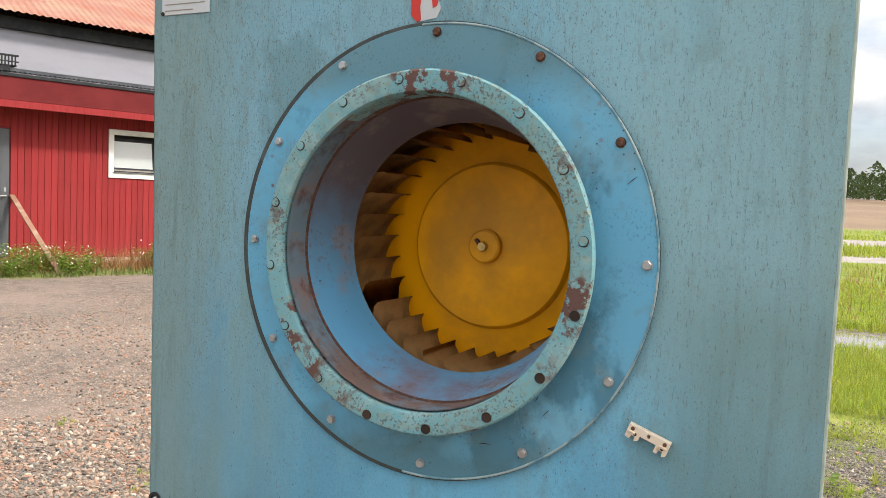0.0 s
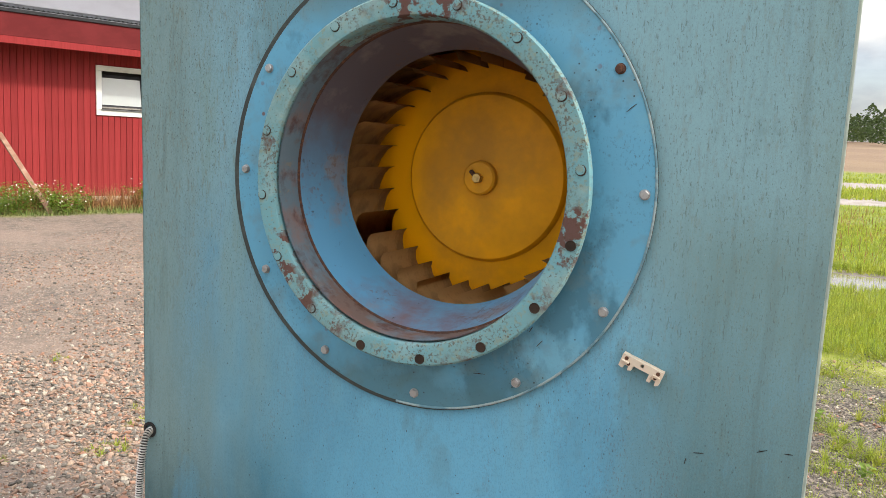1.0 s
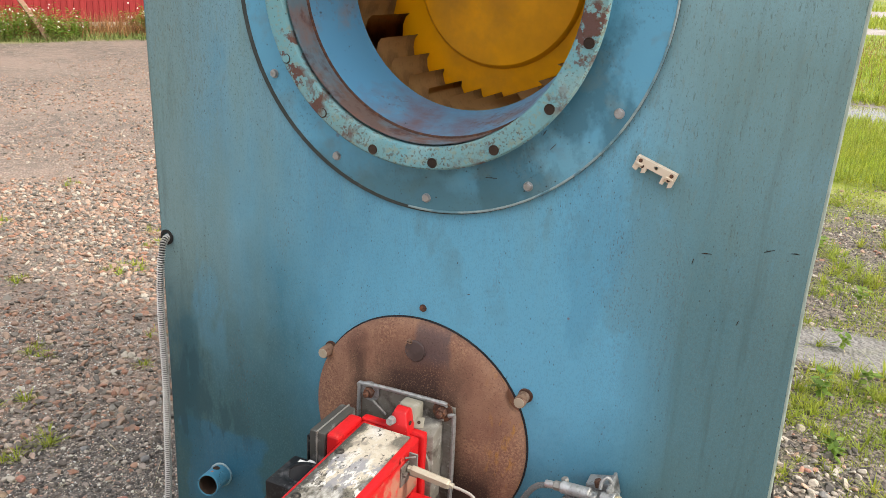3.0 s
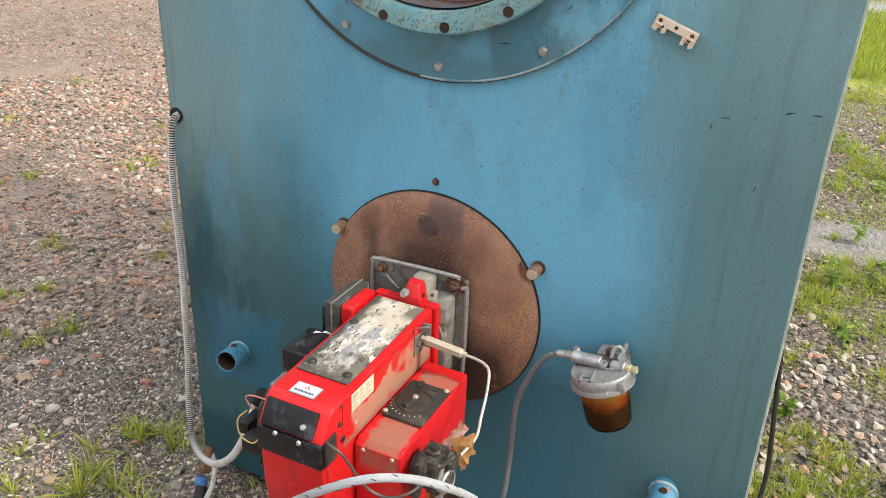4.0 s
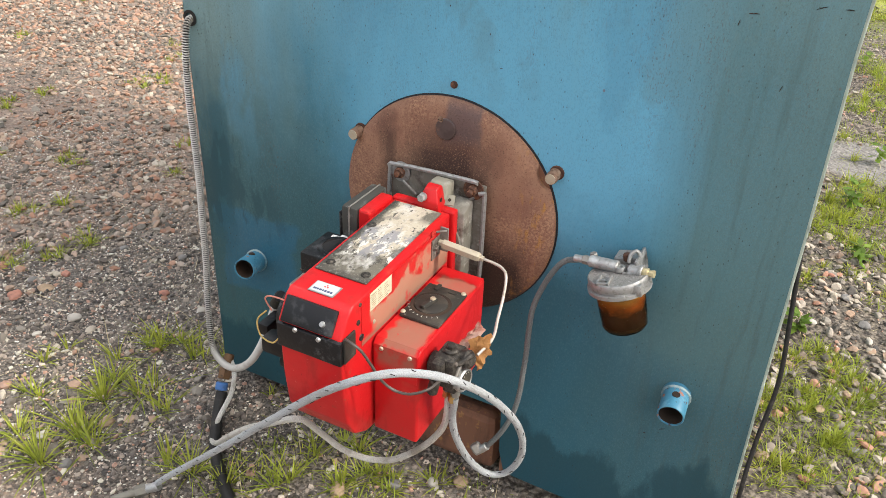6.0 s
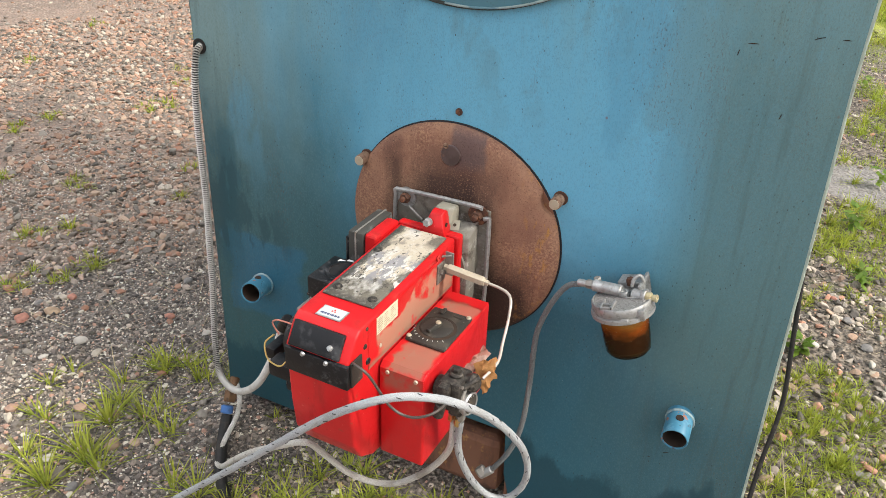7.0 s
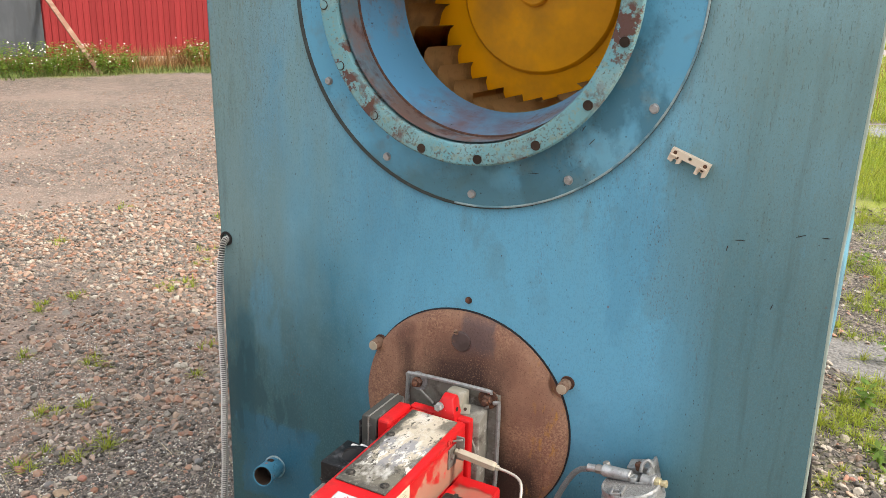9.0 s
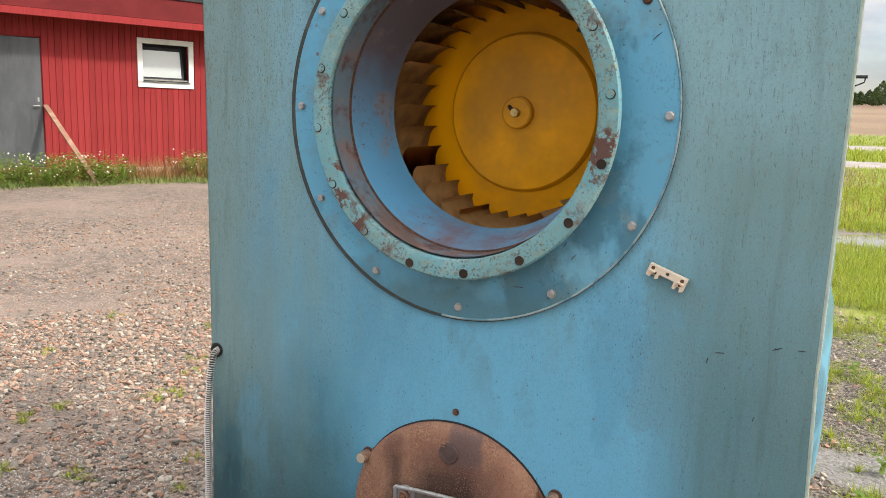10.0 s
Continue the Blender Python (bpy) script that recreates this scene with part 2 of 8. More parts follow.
# pale colour of the ring lip's painted highlight and of the weld beads
M_LIP = material("worn_pale_edge", (0.30, 0.38, 0.38), 0.5, 0.2, layers=[((0.10, 0.22, 0.27), 30.0, 0.46, 0.58, 0.5, 0.85)])
M_SOCKET = material("chipped_blue_pipe", (0.052, 0.185, 0.275), 0.4, layers=[((0.16, 0.36, 0.46), 40.0, 0.56, 0.66, 0.5, 0.5), ((0.36, 0.12, 0.05), 45.0, 0.60, 0.63, 0.8, 0.85), ((0.09, 0.035, 0.02), 90.0, 0.62, 0.67, 0.9, 0.8), (SPECK, 90.0, 0.12, 0.07, 0.85, 0.8, "cells")], bump=[(120, 0.0004)], coat=0.15)
M_DUCT = material("duct_blue_paint", (0.105, 0.30, 0.47), 0.42, layers=[
    # brown top of the cone: rust, and the shade there put into colour
    ((0.115, 0.068, 0.058), 8.0, 0.30, 0.14, 0.75, 0.88, ("line", 2, 1.47, 0.22)),
    ((0.24, 0.20, 0.18), 9.0, 0.56, 0.66, 0.7, 0.6),
    ((0.20, 0.075, 0.045), 14.0, 0.10, 0.03, 0.8, 0.75, ("line", 2, 0.975, 0.22)),
    ((0.16, 0.095, 0.062), 110.0, 0.52, 0.62, 0.8, 0.6, "noise", (8.0, 0.52, 0.62)),
    ((0.05, 0.04, 0.03), 70.0, 0.66, 0.72, 0.8, 0.7),
], bump=[(40, 0.0006)])
M_THROAT = material("rust_stained_throat", (0.150, 0.105, 0.090), 0.75, layers=[
    ((0.115, 0.19, 0.235), 9.0, 0.44, 0.54, 0.5, 0.85),
    ((0.26, 0.115, 0.065), 13.0, 0.50, 0.66, 0.8, 0.55),
    ((0.08, 0.03, 0.018), 24.0, 0.52, 0.66, 0.9, 0.7),
    ((0.24, 0.20, 0.13), 50.0, 0.64, 0.7, 0.9, 0.5),
], bump=[(70, 0.0008)])
M_YELLOW = material("fan_yellow_paint", (0.98, 0.42, 0.002), 0.42, layers=[
    ((0.62, 0.265, 0.012), 5.0, 0.42, 0.64, 0.7, 0.75, "noise", (9.0, 0.150, 0.115, ("line", 0, 0.0095, 0.05))),
    ((0.30, 0.165, 0.05), 4.0, 0.48, 0.64, 0.8, 0.45, "noise", (9.0, 0.125, 0.090, ("line", 0, 0.0095, 0.05))),
], bump=[(60, 0.0005)])
M_BLADE = material("dusty_fan_blade", (0.50, 0.30, 0.12), 0.8, layers=[((0.60, 0.27, 0.02), 11.0, 0.56, 0.66, 0.7, 0.7), ((0.16, 0.095, 0.05), 22.0, 0.48, 0.64, 0.9, 0.6)], bump=[(90, 0.0005)])
M_CASING = material("dust_brown_casing", (0.46, 0.29, 0.14), 0.85, layers=[((0.06, 0.036, 0.02), 9.0, 0.42, 0.6, 0.9, 0.8)])
M_INSIDE = material("dark_casing", (0.05, 0.032, 0.022), 0.8, layers=[((0.02, 0.015, 0.012), 8.0, 0.4, 0.6, 0.9, 0.8)])
M_RUSTPLATE = material("rusty_steel", (0.185, 0.088, 0.055), 0.72, layers=[
    ((0.20, 0.115, 0.075), (9.0, 9.0, 4.0), 0.50, 0.66, 0.85, 0.75),
    ((0.040, 0.022, 0.018), (11.0, 11.0, 3.0), 0.52, 0.64, 0.45, 0.85),
    ((0.36, 0.19, 0.07), (90.0, 90.0, 60.0), 0.58, 0.66, 0.9, 0.7),
    ((0.20, 0.09, 0.05), 240.0, 0.54, 0.66, 0.9, 0.5),
], bump=[(45, 0.001), (260, 0.0004)])
OIL_AND_SHADE = (0.030, 0.018, 0.016)
M_DISC = material("oil_stained_rusty_plate", (0.21, 0.105, 0.070), 0.75, layers=[
    ((0.30, 0.165, 0.105), (11.0, 11.0, 7.0), 0.46, 0.64, 0.85, 0.8),
    ((0.11, 0.052, 0.040), (9.0, 9.0, 6.0), 0.52, 0.66, 0.7, 0.65),
    ((0.42, 0.24, 0.140), 260.0, 0.48, 0.58, 0.9, 0.55, "noise", (9.0, 0.42, 0.56)),
    ((0.046, 0.026, 0.022), (12.0, 12.0, 6.0), 0.080, 0.040, 0.50, 0.92, ("line", 0, 0.004, 0.09), (7.0, 0.135, 0.075, ("line", 2, 0.580, 0.07))),     # soot below the sight cover
    ((0.085, 0.062, 0.064), (26.0, 26.0, 16.0), 0.0330, 0.0270, 0.30, 0.75, ("line", 0, 0.024, 0.030), (16.0, 0.040, 0.018, ("line", 2, 0.712, 0.03))),                  # oil run with a hard edge
    ((0.050, 0.027, 0.022), (24.0, 24.0, 8.0), 0.030, 0.006, 0.5, 0.75, ("line", 0, -0.100, 0.10), (8.0, 0.10, 0.06, ("line", 2, 0.610, 0.06))),
    # oil stain beside the flange, with the flange's shade put into its colour
    (OIL_AND_SHADE, (10.0, 10.0, 6.0), 0.060, 0.034, 0.42, 0.9, ("line", 0, 0.090, 0.06), (8.0, 0.16, 0.10, ("line", 2, 0.40, 0.10))),
    ((0.38, 0.18, 0.040), (80.0, 80.0, 30.0), 0.55, 0.65, 0.9, 0.75, "noise", (6.0, 0.050, 0.02, ("line", 0, 0.160, 0.05))),
    ((0.36, 0.22, 0.14), 380.0, 0.55, 0.62, 0.9, 0.45, "noise", (14.0, 0.40, 0.58)),
    ((0.040, 0.021, 0.016), 400.0, 0.56, 0.64, 0.8, 0.45),
], bump=[(45, 0.0008), (330, 0.0005)])
M_KHAKI = material("khaki_dusty_casting", (0.25, 0.235, 0.185), 0.75, 0.1, layers=[((0.15, 0.135, 0.105), 40.0, 0.5, 0.64, 0.8, 0.7), ((0.34, 0.325, 0.28), 60.0, 0.58, 0.68, 0.8, 0.6)], bump=[(120, 0.0006)])
M_FADEDINK = material("faded_ink", (0.22, 0.18, 0.13), 0.6)
M_FLANGE = material("dirty_cast_flange", (0.18, 0.165, 0.138), 0.62, 0.2, layers=[
    ((0.33, 0.315, 0.28), 22.0, 0.50, 0.62, 0.75, 0.7),
    ((0.060, 0.045, 0.034), 30.0, 0.52, 0.64, 0.6, 0.8),
    ((0.42, 0.40, 0.37), 60.0, 0.60, 0.68, 0.7, 0.6),
], bump=[(120, 0.0006)])
M_STUD = material("scaly_rusty_stud", (0.22, 0.135, 0.09), 0.75, 0.1, layers=[((0.10, 0.055, 0.035), 120.0, 0.5, 0.64, 0.85, 0.8), ((0.34, 0.25, 0.18), 70.0, 0.56, 0.68, 0.8, 0.7)], bump=[(260, 0.0006)])
M_RUSTBOLT = material("rusty_bolt", (0.085, 0.045, 0.032), 0.7, 0.3, layers=[((0.20, 0.09, 0.05), 140.0, 0.5, 0.62, 0.85, 0.8)], bump=[(300, 0.0004)])
M_PLUG = material("oily_rusty_cover", (0.085, 0.060, 0.056), 0.34, layers=[((0.20, 0.105, 0.06), 160.0, 0.48, 0.60, 0.8, 0.8, "noise", (9.0, 0.010, -0.004, ("line", 0, -0.018, 0.012))), ((0.05, 0.034, 0.030), 30.0, 0.5, 0.64, 0.4, 0.6)], bump=[(160, 0.0004)])
M_STEEL = material("galvanised_steel", (0.40, 0.40, 0.39), 0.42, 0.7, layers=[((0.28, 0.27, 0.25), 90.0, 0.5, 0.65, 0.6, 0.7)], bump=[(200, 0.0002)])
M_DULLSTEEL = material("dull_steel", (0.26, 0.245, 0.22), 0.55, 0.5, layers=[((0.12, 0.09, 0.07), 40.0, 0.5, 0.66, 0.7, 0.8), ((0.38, 0.37, 0.35), 15.0, 0.55, 0.7, 0.5, 0.6)], bump=[(120, 0.0004)])
M_ALU = material("cast_aluminium", (0.31, 0.31, 0.30), 0.48, 0.55, layers=[((0.18, 0.17, 0.155), 160.0, 0.50, 0.64, 0.65, 0.6), ((0.62, 0.62, 0.61), 25.0, 0.58, 0.7, 0.4, 0.5)], bump=[(170, 0.0005)])
M_SPECKALU = material("pitted_aluminium", (0.26, 0.25, 0.235), 0.55, 0.4, layers=[((0.10, 0.095, 0.085), 620.0, 0.52, 0.60, 0.7, 0.7), ((0.52, 0.51, 0.49), 260.0, 0.58, 0.66, 0.5, 0.6)], bump=[(300, 0.0004)])
M_DIRTYALU = material("grimy_aluminium", (0.20, 0.19, 0.16), 0.62, 0.3, layers=[((0.14, 0.13, 0.10), 26.0, 0.45, 0.62, 0.75, 0.8), ((0.34, 0.33, 0.29), 60.0, 0.6, 0.7, 0.6, 0.5)], bump=[(110, 0.0007)])
REDS = (0.49, 0.011, 0.013)
M_RED = material("red_enamel", REDS, 0.32, layers=[
    ((0.44, 0.011, 0.013), 16.0, 0.48, 0.6, 0.5, 0.6),
    ((0.46, 0.10, 0.06), 9.0, 0.62, 0.69, 0.6, 0.25),
    ((0.24, 0.07, 0.04), 60.0, 0.63, 0.69, 0.8, 0.5),
    ((0.33, 0.006, 0.008), (7.0, 7.0, 4.0), 0.50, 0.64, 0.4, 0.55),
    ((0.25, 0.02, 0.016), (25.0, 25.0, 9.0), 0.56, 0.66, 0.7, 0.5),
    ((0.70, 0.30, 0.24), 140.0, 0.69, 0.72, 0.7, 0.4),
    ((0.05, 0.02, 0.015), 210.0, 0.68, 0.72, 0.7, 0.6),
], bump=[(200, 0.00015)], coat=0.12)
M_DUSTYTOP = material("dust_covered_red", (0.33, 0.092, 0.064), 0.62, layers=[
    ((0.27, 0.120, 0.080), 13.0, 0.42, 0.6, 0.75, 0.7),
    ((0.25, 0.155, 0.11), 30.0, 0.56, 0.68, 0.8, 0.5),
    (REDS, (30.0, 24.0, 30.0), 0.62, 0.68, 0.35, 0.9),
    (REDS, 32.0, 0.024, 0.030, 0.35, 1.0, ("line", 0, 0.080, 0.030)),
    (REDS, 30.0, 0.024, 0.044, 0.35, 1.0, ("line", 2, 0.160, 0.030)),
    (REDS, 30.0, 0.088, 0.096, 0.35, 1.0, ("line", 1, -0.018, 0.045)),
], bump=[(200, 0.0002)])
M_DUSTYRED = material("dust_smeared_red", (0.44, 0.165, 0.110), 0.62, layers=[
    ((0.40, 0.215, 0.145), 13.0, 0.42, 0.6, 0.75, 0.7),
    ((0.26, 0.145, 0.095), 14.0, 0.050, 0.010, 0.8, 0.7, ("line", 2, 0.166, 0.03)),
    (REDS, (18.0, 12.0, 12.0), 0.525, 0.565, 0.35, 0.92),
    (REDS, 22.0, 0.050, 0.060, 0.35, 1.0, ("line", 2, 0.172, 0.085)),
    (REDS, 22.0, 0.100, 0.108, 0.35, 1.0, ("line", 1, 0.004, 0.06)),
    ((0.20, 0.115, 0.075), 30.0, 0.012, 0.003, 0.8, 0.8, ("line", 2, 0.166, 0.016)),
], bump=[(200, 0.0002)])

M_COVER = material("caked_black_cover", (0.034, 0.031, 0.027), 0.62, layers=[
    ((0.150, 0.135, 0.105), (40.0, 22.0, 40.0), 0.40, 0.52, 0.8, 0.85),
    ((0.030, 0.028, 0.025), (40.0, 30.0, 40.0), 0.034, 0.041, 0.6, 0.9, ("line", 0, -0.006, 0.03)),
    ((0.46, 0.40, 0.31), (34.0, 22.0, 34.0), 0.035, 0.029, 0.9, 0.95, ("line", 0, -0.003, 0.075), (22.0, 0.084, 0.072, ("line", 1, 0.046, 0.13))),
    ((0.55, 0.53, 0.49), (26.0, 16.0, 26.0), 0.48, 0.58, 0.9, 0.7, "noise", (26.0, 0.024, 0.016, ("line", 0, -0.008, 0.05))),
    ((0.20, 0.20, 0.215), (60.0, 30.0, 60.0), 0.49, 0.54, 0.8, 0.85, "noise", (24.0, 0.044, 0.024, ("line", 1, -0.004, 0.10))),
    ((0.60, 0.575, 0.52), (110.0, 50.0, 110.0), 0.54, 0.575, 0.9, 0.85, "noise", (24.0, 0.040, 0.022, ("line", 1, -0.016, 0.10))),
    ((0.045, 0.041, 0.036), (130.0, 70.0, 130.0), 0.60, 0.63, 0.8, 0.9),
    ((0.075, 0.068, 0.055), (34.0, 26.0, 34.0), 0.022, 0.014, 0.75, 0.85, ("line", 0, 0.036, 0.06), (20.0, 0.050, 0.034, ("line", 1, 0.110, 0.06))),
    ((0.13, 0.12, 0.10), (60.0, 40.0, 60.0), 0.55, 0.62, 0.8, 0.6, "noise", (14.0, 0.45, 0.56)),
    ((0.050, 0.046, 0.040), (40.0, 40.0, 40.0), 0.0120, 0.0060, 0.7, 0.9, ("line", 0, -0.0490, 0.020)),      # clean dark margins
    ((0.060, 0.055, 0.047), (30.0, 30.0, 30.0), 0.0170, 0.0080, 0.7, 0.85, ("line", 1, -0.1010, 0.040)),
    ((0.24, 0.22, 0.18), (300.0, 200.0, 300.0), 0.55, 0.62, 0.8, 0.4),
], bump=[(40, 0.0015), (170, 0.0010)])
M_BLACK = material("black_plastic", (0.007, 0.007, 0.008), 0.42, spec=0.3, layers=[((0.055, 0.055, 0.058), 35.0, 0.55, 0.66, 0.6, 0.6), ((0.24, 0.24, 0.24), 230.0, 0.50, 0.66, 0.85, 0.42, "noise", (14.0, 0.54, 0.66))], bump=[(150, 0.0003)])
M_DIRTYBLACK = material("dusty_black_plastic", (0.026, 0.023, 0.019), 0.6, spec=0.35, layers=[((0.085, 0.07, 0.052), 22.0, 0.5, 0.64, 0.8, 0.7), ((0.30, 0.28, 0.25), 120.0, 0.64, 0.7, 0.9, 0.5)], bump=[(140, 0.0004)])
M_PUMP = material("oily_iron", (0.036, 0.032, 0.028), 0.5, 0.3, layers=[((0.17, 0.15, 0.125), 110.0, 0.46, 0.66, 0.7, 0.5), ((0.028, 0.024, 0.02), 30.0, 0.54, 0.66, 0.35, 0.7)], bump=[(150, 0.0006)])
M_GREYBOX = material("grey_control_box", (0.050, 0.049, 0.044), 0.55, layers=[((0.24, 0.235, 0.22), 24.0, 0.52, 0.64, 0.8, 0.8)], bump=[(150, 0.0003)])
M_WHITE = material("white_label", (0.47, 0.48, 0.48), 0.4, layers=[((0.45, 0.44, 0.40), 50.0, 0.55, 0.7, 0.6, 0.6)])
M_CREAMLABEL = material("yellowed_label", (0.56, 0.50, 0.36), 0.55, layers=[((0.38, 0.28, 0.18), 40.0, 0.5, 0.66, 0.7, 0.7)])
M_BLUEINK = material("blue_ink", (0.07, 0.085, 0.15), 0.5)
M_REDINK = material("red_ink", (0.50, 0.04, 0.03), 0.45)
M_TICK = material("white_print", (0.40, 0.40, 0.37), 0.6)
M_BRASS = material("brass", (0.55, 0.40, 0.16), 0.32, 0.9, layers=[((0.25, 0.17, 0.07), 110.0, 0.5, 0.66, 0.5, 0.7)], bump=[(200, 0.0002)])
M_NIPPLE = material("pale_brass", (0.55, 0.47, 0.29), 0.36, 0.6, layers=[((0.28, 0.22, 0.12), 110.0, 0.5, 0.66, 0.5, 0.6)])
M_OLDBRASS = material("tarnished_brass", (0.15, 0.085, 0.045), 0.5, 0.5, layers=[((0.06, 0.04, 0.028), 70.0, 0.5, 0.64, 0.7, 0.8)], bump=[(160, 0.0004)])
M_BEIGE = material("beige_fitting", (0.42, 0.365, 0.275), 0.5, 0.35, layers=[((0.34, 0.27, 0.18), 60.0, 0.5, 0.66, 0.6, 0.7)], bump=[(200, 0.0002)])
M_AMBER = material("amber_bowl", (0.93, 0.86, 0.70), 0.04, transmission=1.0, ior=1.08, spec=0.5)
M_OIL = material("amber_fuel", (0.27, 0.155, 0.042), 0.22, layers=[
    ((0.36, 0.085, 0.012), (16.0, 16.0, 24.0), 0.030, 0.014, 0.2, 0.9, ("line", 2, -0.064, 0.040)),      # orange in the middle
    ((0.022, 0.011, 0.007), (20.0, 20.0, 30.0), 0.064, 0.044, 0.2, 0.97, ("line", 2, -0.106, 0.05)),     # dark settled foot
])
M_SLUDGE = material("dark_sludge", (0.026, 0.013, 0.008), 0.3, layers=[((0.06, 0.03, 0.012), 50.0, 0.55, 0.7, 0.4, 0.7)])
M_GREYBRAID = material("grey_steel_braid", (0.60, 0.58, 0.53), 0.5, 0.4, layers=[((0.15, 0.14, 0.12), 800.0, 0.46, 0.60, 0.6, 0.35), ((0.22, 0.18, 0.13), 14.0, 0.52, 0.66, 0.6, 0.6)], bump=[(500, 0.0006)])
M_BRAIDGAP = material("dark_braid_core", (0.17, 0.172, 0.168), 0.6)
M_GROOVE = material("dark_conduit_groove", (0.035, 0.032, 0.028), 0.7)
M_BRAID = material("steel_braid", (0.43, 0.445, 0.45), 0.5, 0.35, layers=[((0.14, 0.14, 0.135), 700.0, 0.46, 0.58, 0.6, 0.35), ((0.30, 0.28, 0.25), 14.0, 0.52, 0.66, 0.6, 0.6)], bump=[(500, 0.0006)])
M_DARKBRAID = material("dirty_steel_braid", (0.165, 0.175, 0.172), 0.36, 0.4, layers=[((0.10, 0.10, 0.095), 800.0, 0.46, 0.60, 0.7, 0.35), ((0.16, 0.16, 0.15), 14.0, 0.5, 0.66, 0.7, 0.7)], bump=[(500, 0.0006)])
M_CONDUIT = material("metal_conduit", (0.52, 0.50, 0.46), 0.36, 0.45, layers=[((0.26, 0.23, 0.19), 30.0, 0.52, 0.68, 0.65, 0.6), ((0.34, 0.315, 0.28), 6.0, 0.30, 0.12, 0.6, 0.5, ("line", 2, 0.12, 0.25))], bump=[(250, 0.0002)])
M_CABLE = material("grey_brown_cable_sheath", (0.065, 0.054, 0.047), 0.36, spec=0.5, layers=[((0.13, 0.115, 0.10), 40.0, 0.52, 0.66, 0.5, 0.6)])
M_PIPE = material("dull_beige_steel_pipe", (0.40, 0.36, 0.31), 0.42, 0.35, layers=[((0.22, 0.18, 0.14), 50.0, 0.52, 0.66, 0.6, 0.6)], bump=[(200, 0.0002)])
M_RUBBER = material("black_rubber", (0.020, 0.019, 0.018), 0.55, layers=[((0.07, 0.06, 0.05), 30.0, 0.54, 0.68, 0.8, 0.7)], bump=[(200, 0.0003)])
M_BLUEPLASTIC = material("blue_plastic", (0.06, 0.15, 0.36), 0.45, layers=[((0.04, 0.08, 0.16), 60.0, 0.5, 0.66, 0.6, 0.7)])
M_PAPER = material("orange_brown_paper", (0.60, 0.33, 0.13), 0.7, layers=[((0.26, 0.10, 0.03), 40.0, 0.5, 0.64, 0.6, 0.8)], bump=[(60, 0.002)])
M_FILM = material("creased_pale_film", (0.62, 0.42, 0.34), 0.35, layers=[((0.5, 0.16, 0.11), 50.0, 0.5, 0.6, 0.4, 0.7)], bump=[(60, 0.002)])
M_IVORY = material("ivory_plastic", (0.62, 0.52, 0.40), 0.5, layers=[((0.40, 0.28, 0.18), 90.0, 0.56, 0.68, 0.7, 0.7)])
# paint of the heater's edge, with sunlight put into the colour
M_SUNEDGE = material("pale_edge_paint", (0.44, 0.50, 0.44), 0.55, layers=[((0.30, 0.36, 0.34), 25.0, 0.5, 0.64, 0.6, 0.7)])
M_STRAW = material("pale_dry_straw", (0.40, 0.34, 0.20), 0.8, islands=0.35)
M_WIRE = material("copper_pink_wire", (0.55, 0.22, 0.16), 0.5)
M_YWIRE = material("yellow_wire", (0.50, 0.36, 0.12), 0.5)

M_REDWOOD = material("falun_red_boards", (0.275, 0.028, 0.030), 0.8, layers=[
    ((0.22, 0.022, 0.020), (30.0, 30.0, 2.0), 0.45, 0.62, 0.85, 0.7),
    ((0.31, 0.050, 0.045), (50.0, 50.0, 1.5), 0.58, 0.70, 0.85, 0.6),
], bump=[((120, 120, 6), 0.0015)], random_tint=0.10)
M_EAVERED = material("faded_red_eave", (0.145, 0.017, 0.018), 0.8, layers=[((0.105, 0.012, 0.013), (2.0, 2.0, 3.0), 0.42, 0.60, 0.85, 0.7)], bump=[((60, 60, 60), 0.001)])
M_WHITEWOOD = material("white_painted_wood", (0.72, 0.72, 0.69), 0.6, layers=[((0.55, 0.54, 0.50), 6.0, 0.5, 0.66, 0.7, 0.6)], bump=[(60, 0.001)])
M_GREYDOOR = material("grey_sheet_door", (0.080, 0.084, 0.092), 0.5, 0.2, layers=[((0.115, 0.12, 0.13), (3.0, 3.0, 1.2), 0.45, 0.64, 0.45, 0.7), ((0.065, 0.066, 0.067), (9.0, 9.0, 1.0), 0.56, 0.68, 0.6, 0.6)], bump=[(3, 0.004)])
M_GREYWALL = material("grey_sheet_wall", (0.31, 0.31, 0.35), 0.6, layers=[((0.27, 0.27, 0.30), (0.5, 0.5, 1.5), 0.44, 0.6, 0.6, 0.8)], bump=[(1.2, 0.01)])
M_DARKTRIM = material("dark_trim", (0.020, 0.021, 0.024), 0.6, layers=[((0.05, 0.05, 0.055), 4.0, 0.5, 0.66, 0.7, 0.6)])
M_TILEROOF = material("rust_red_roofing", (0.30, 0.145, 0.105), 0.75, layers=[((0.33, 0.21, 0.14), (0.8, 0.8, 3.0), 0.45, 0.62, 0.8, 0.8), ((0.30, 0.10, 0.06), 1.5, 0.5, 0.66, 0.8, 0.6)], bump=[(30, 0.003)])
M_ZINC = material("grey_roof_sheet", (0.12, 0.125, 0.13), 0.45, 0.5, layers=[((0.22, 0.22, 0.22), 3.0, 0.5, 0.64, 0.6, 0.7)])
M_PLANK = material("weathered_plank", (0.27, 0.15, 0.10), 0.8, layers=[((0.24, 0.13, 0.09), (60.0, 60.0, 3.0), 0.46, 0.62, 0.85, 0.8), ((0.42, 0.30, 0.22), 5.0, 0.5, 0.64, 0.85, 0.6)], bump=[((150, 150, 8), 0.001)])
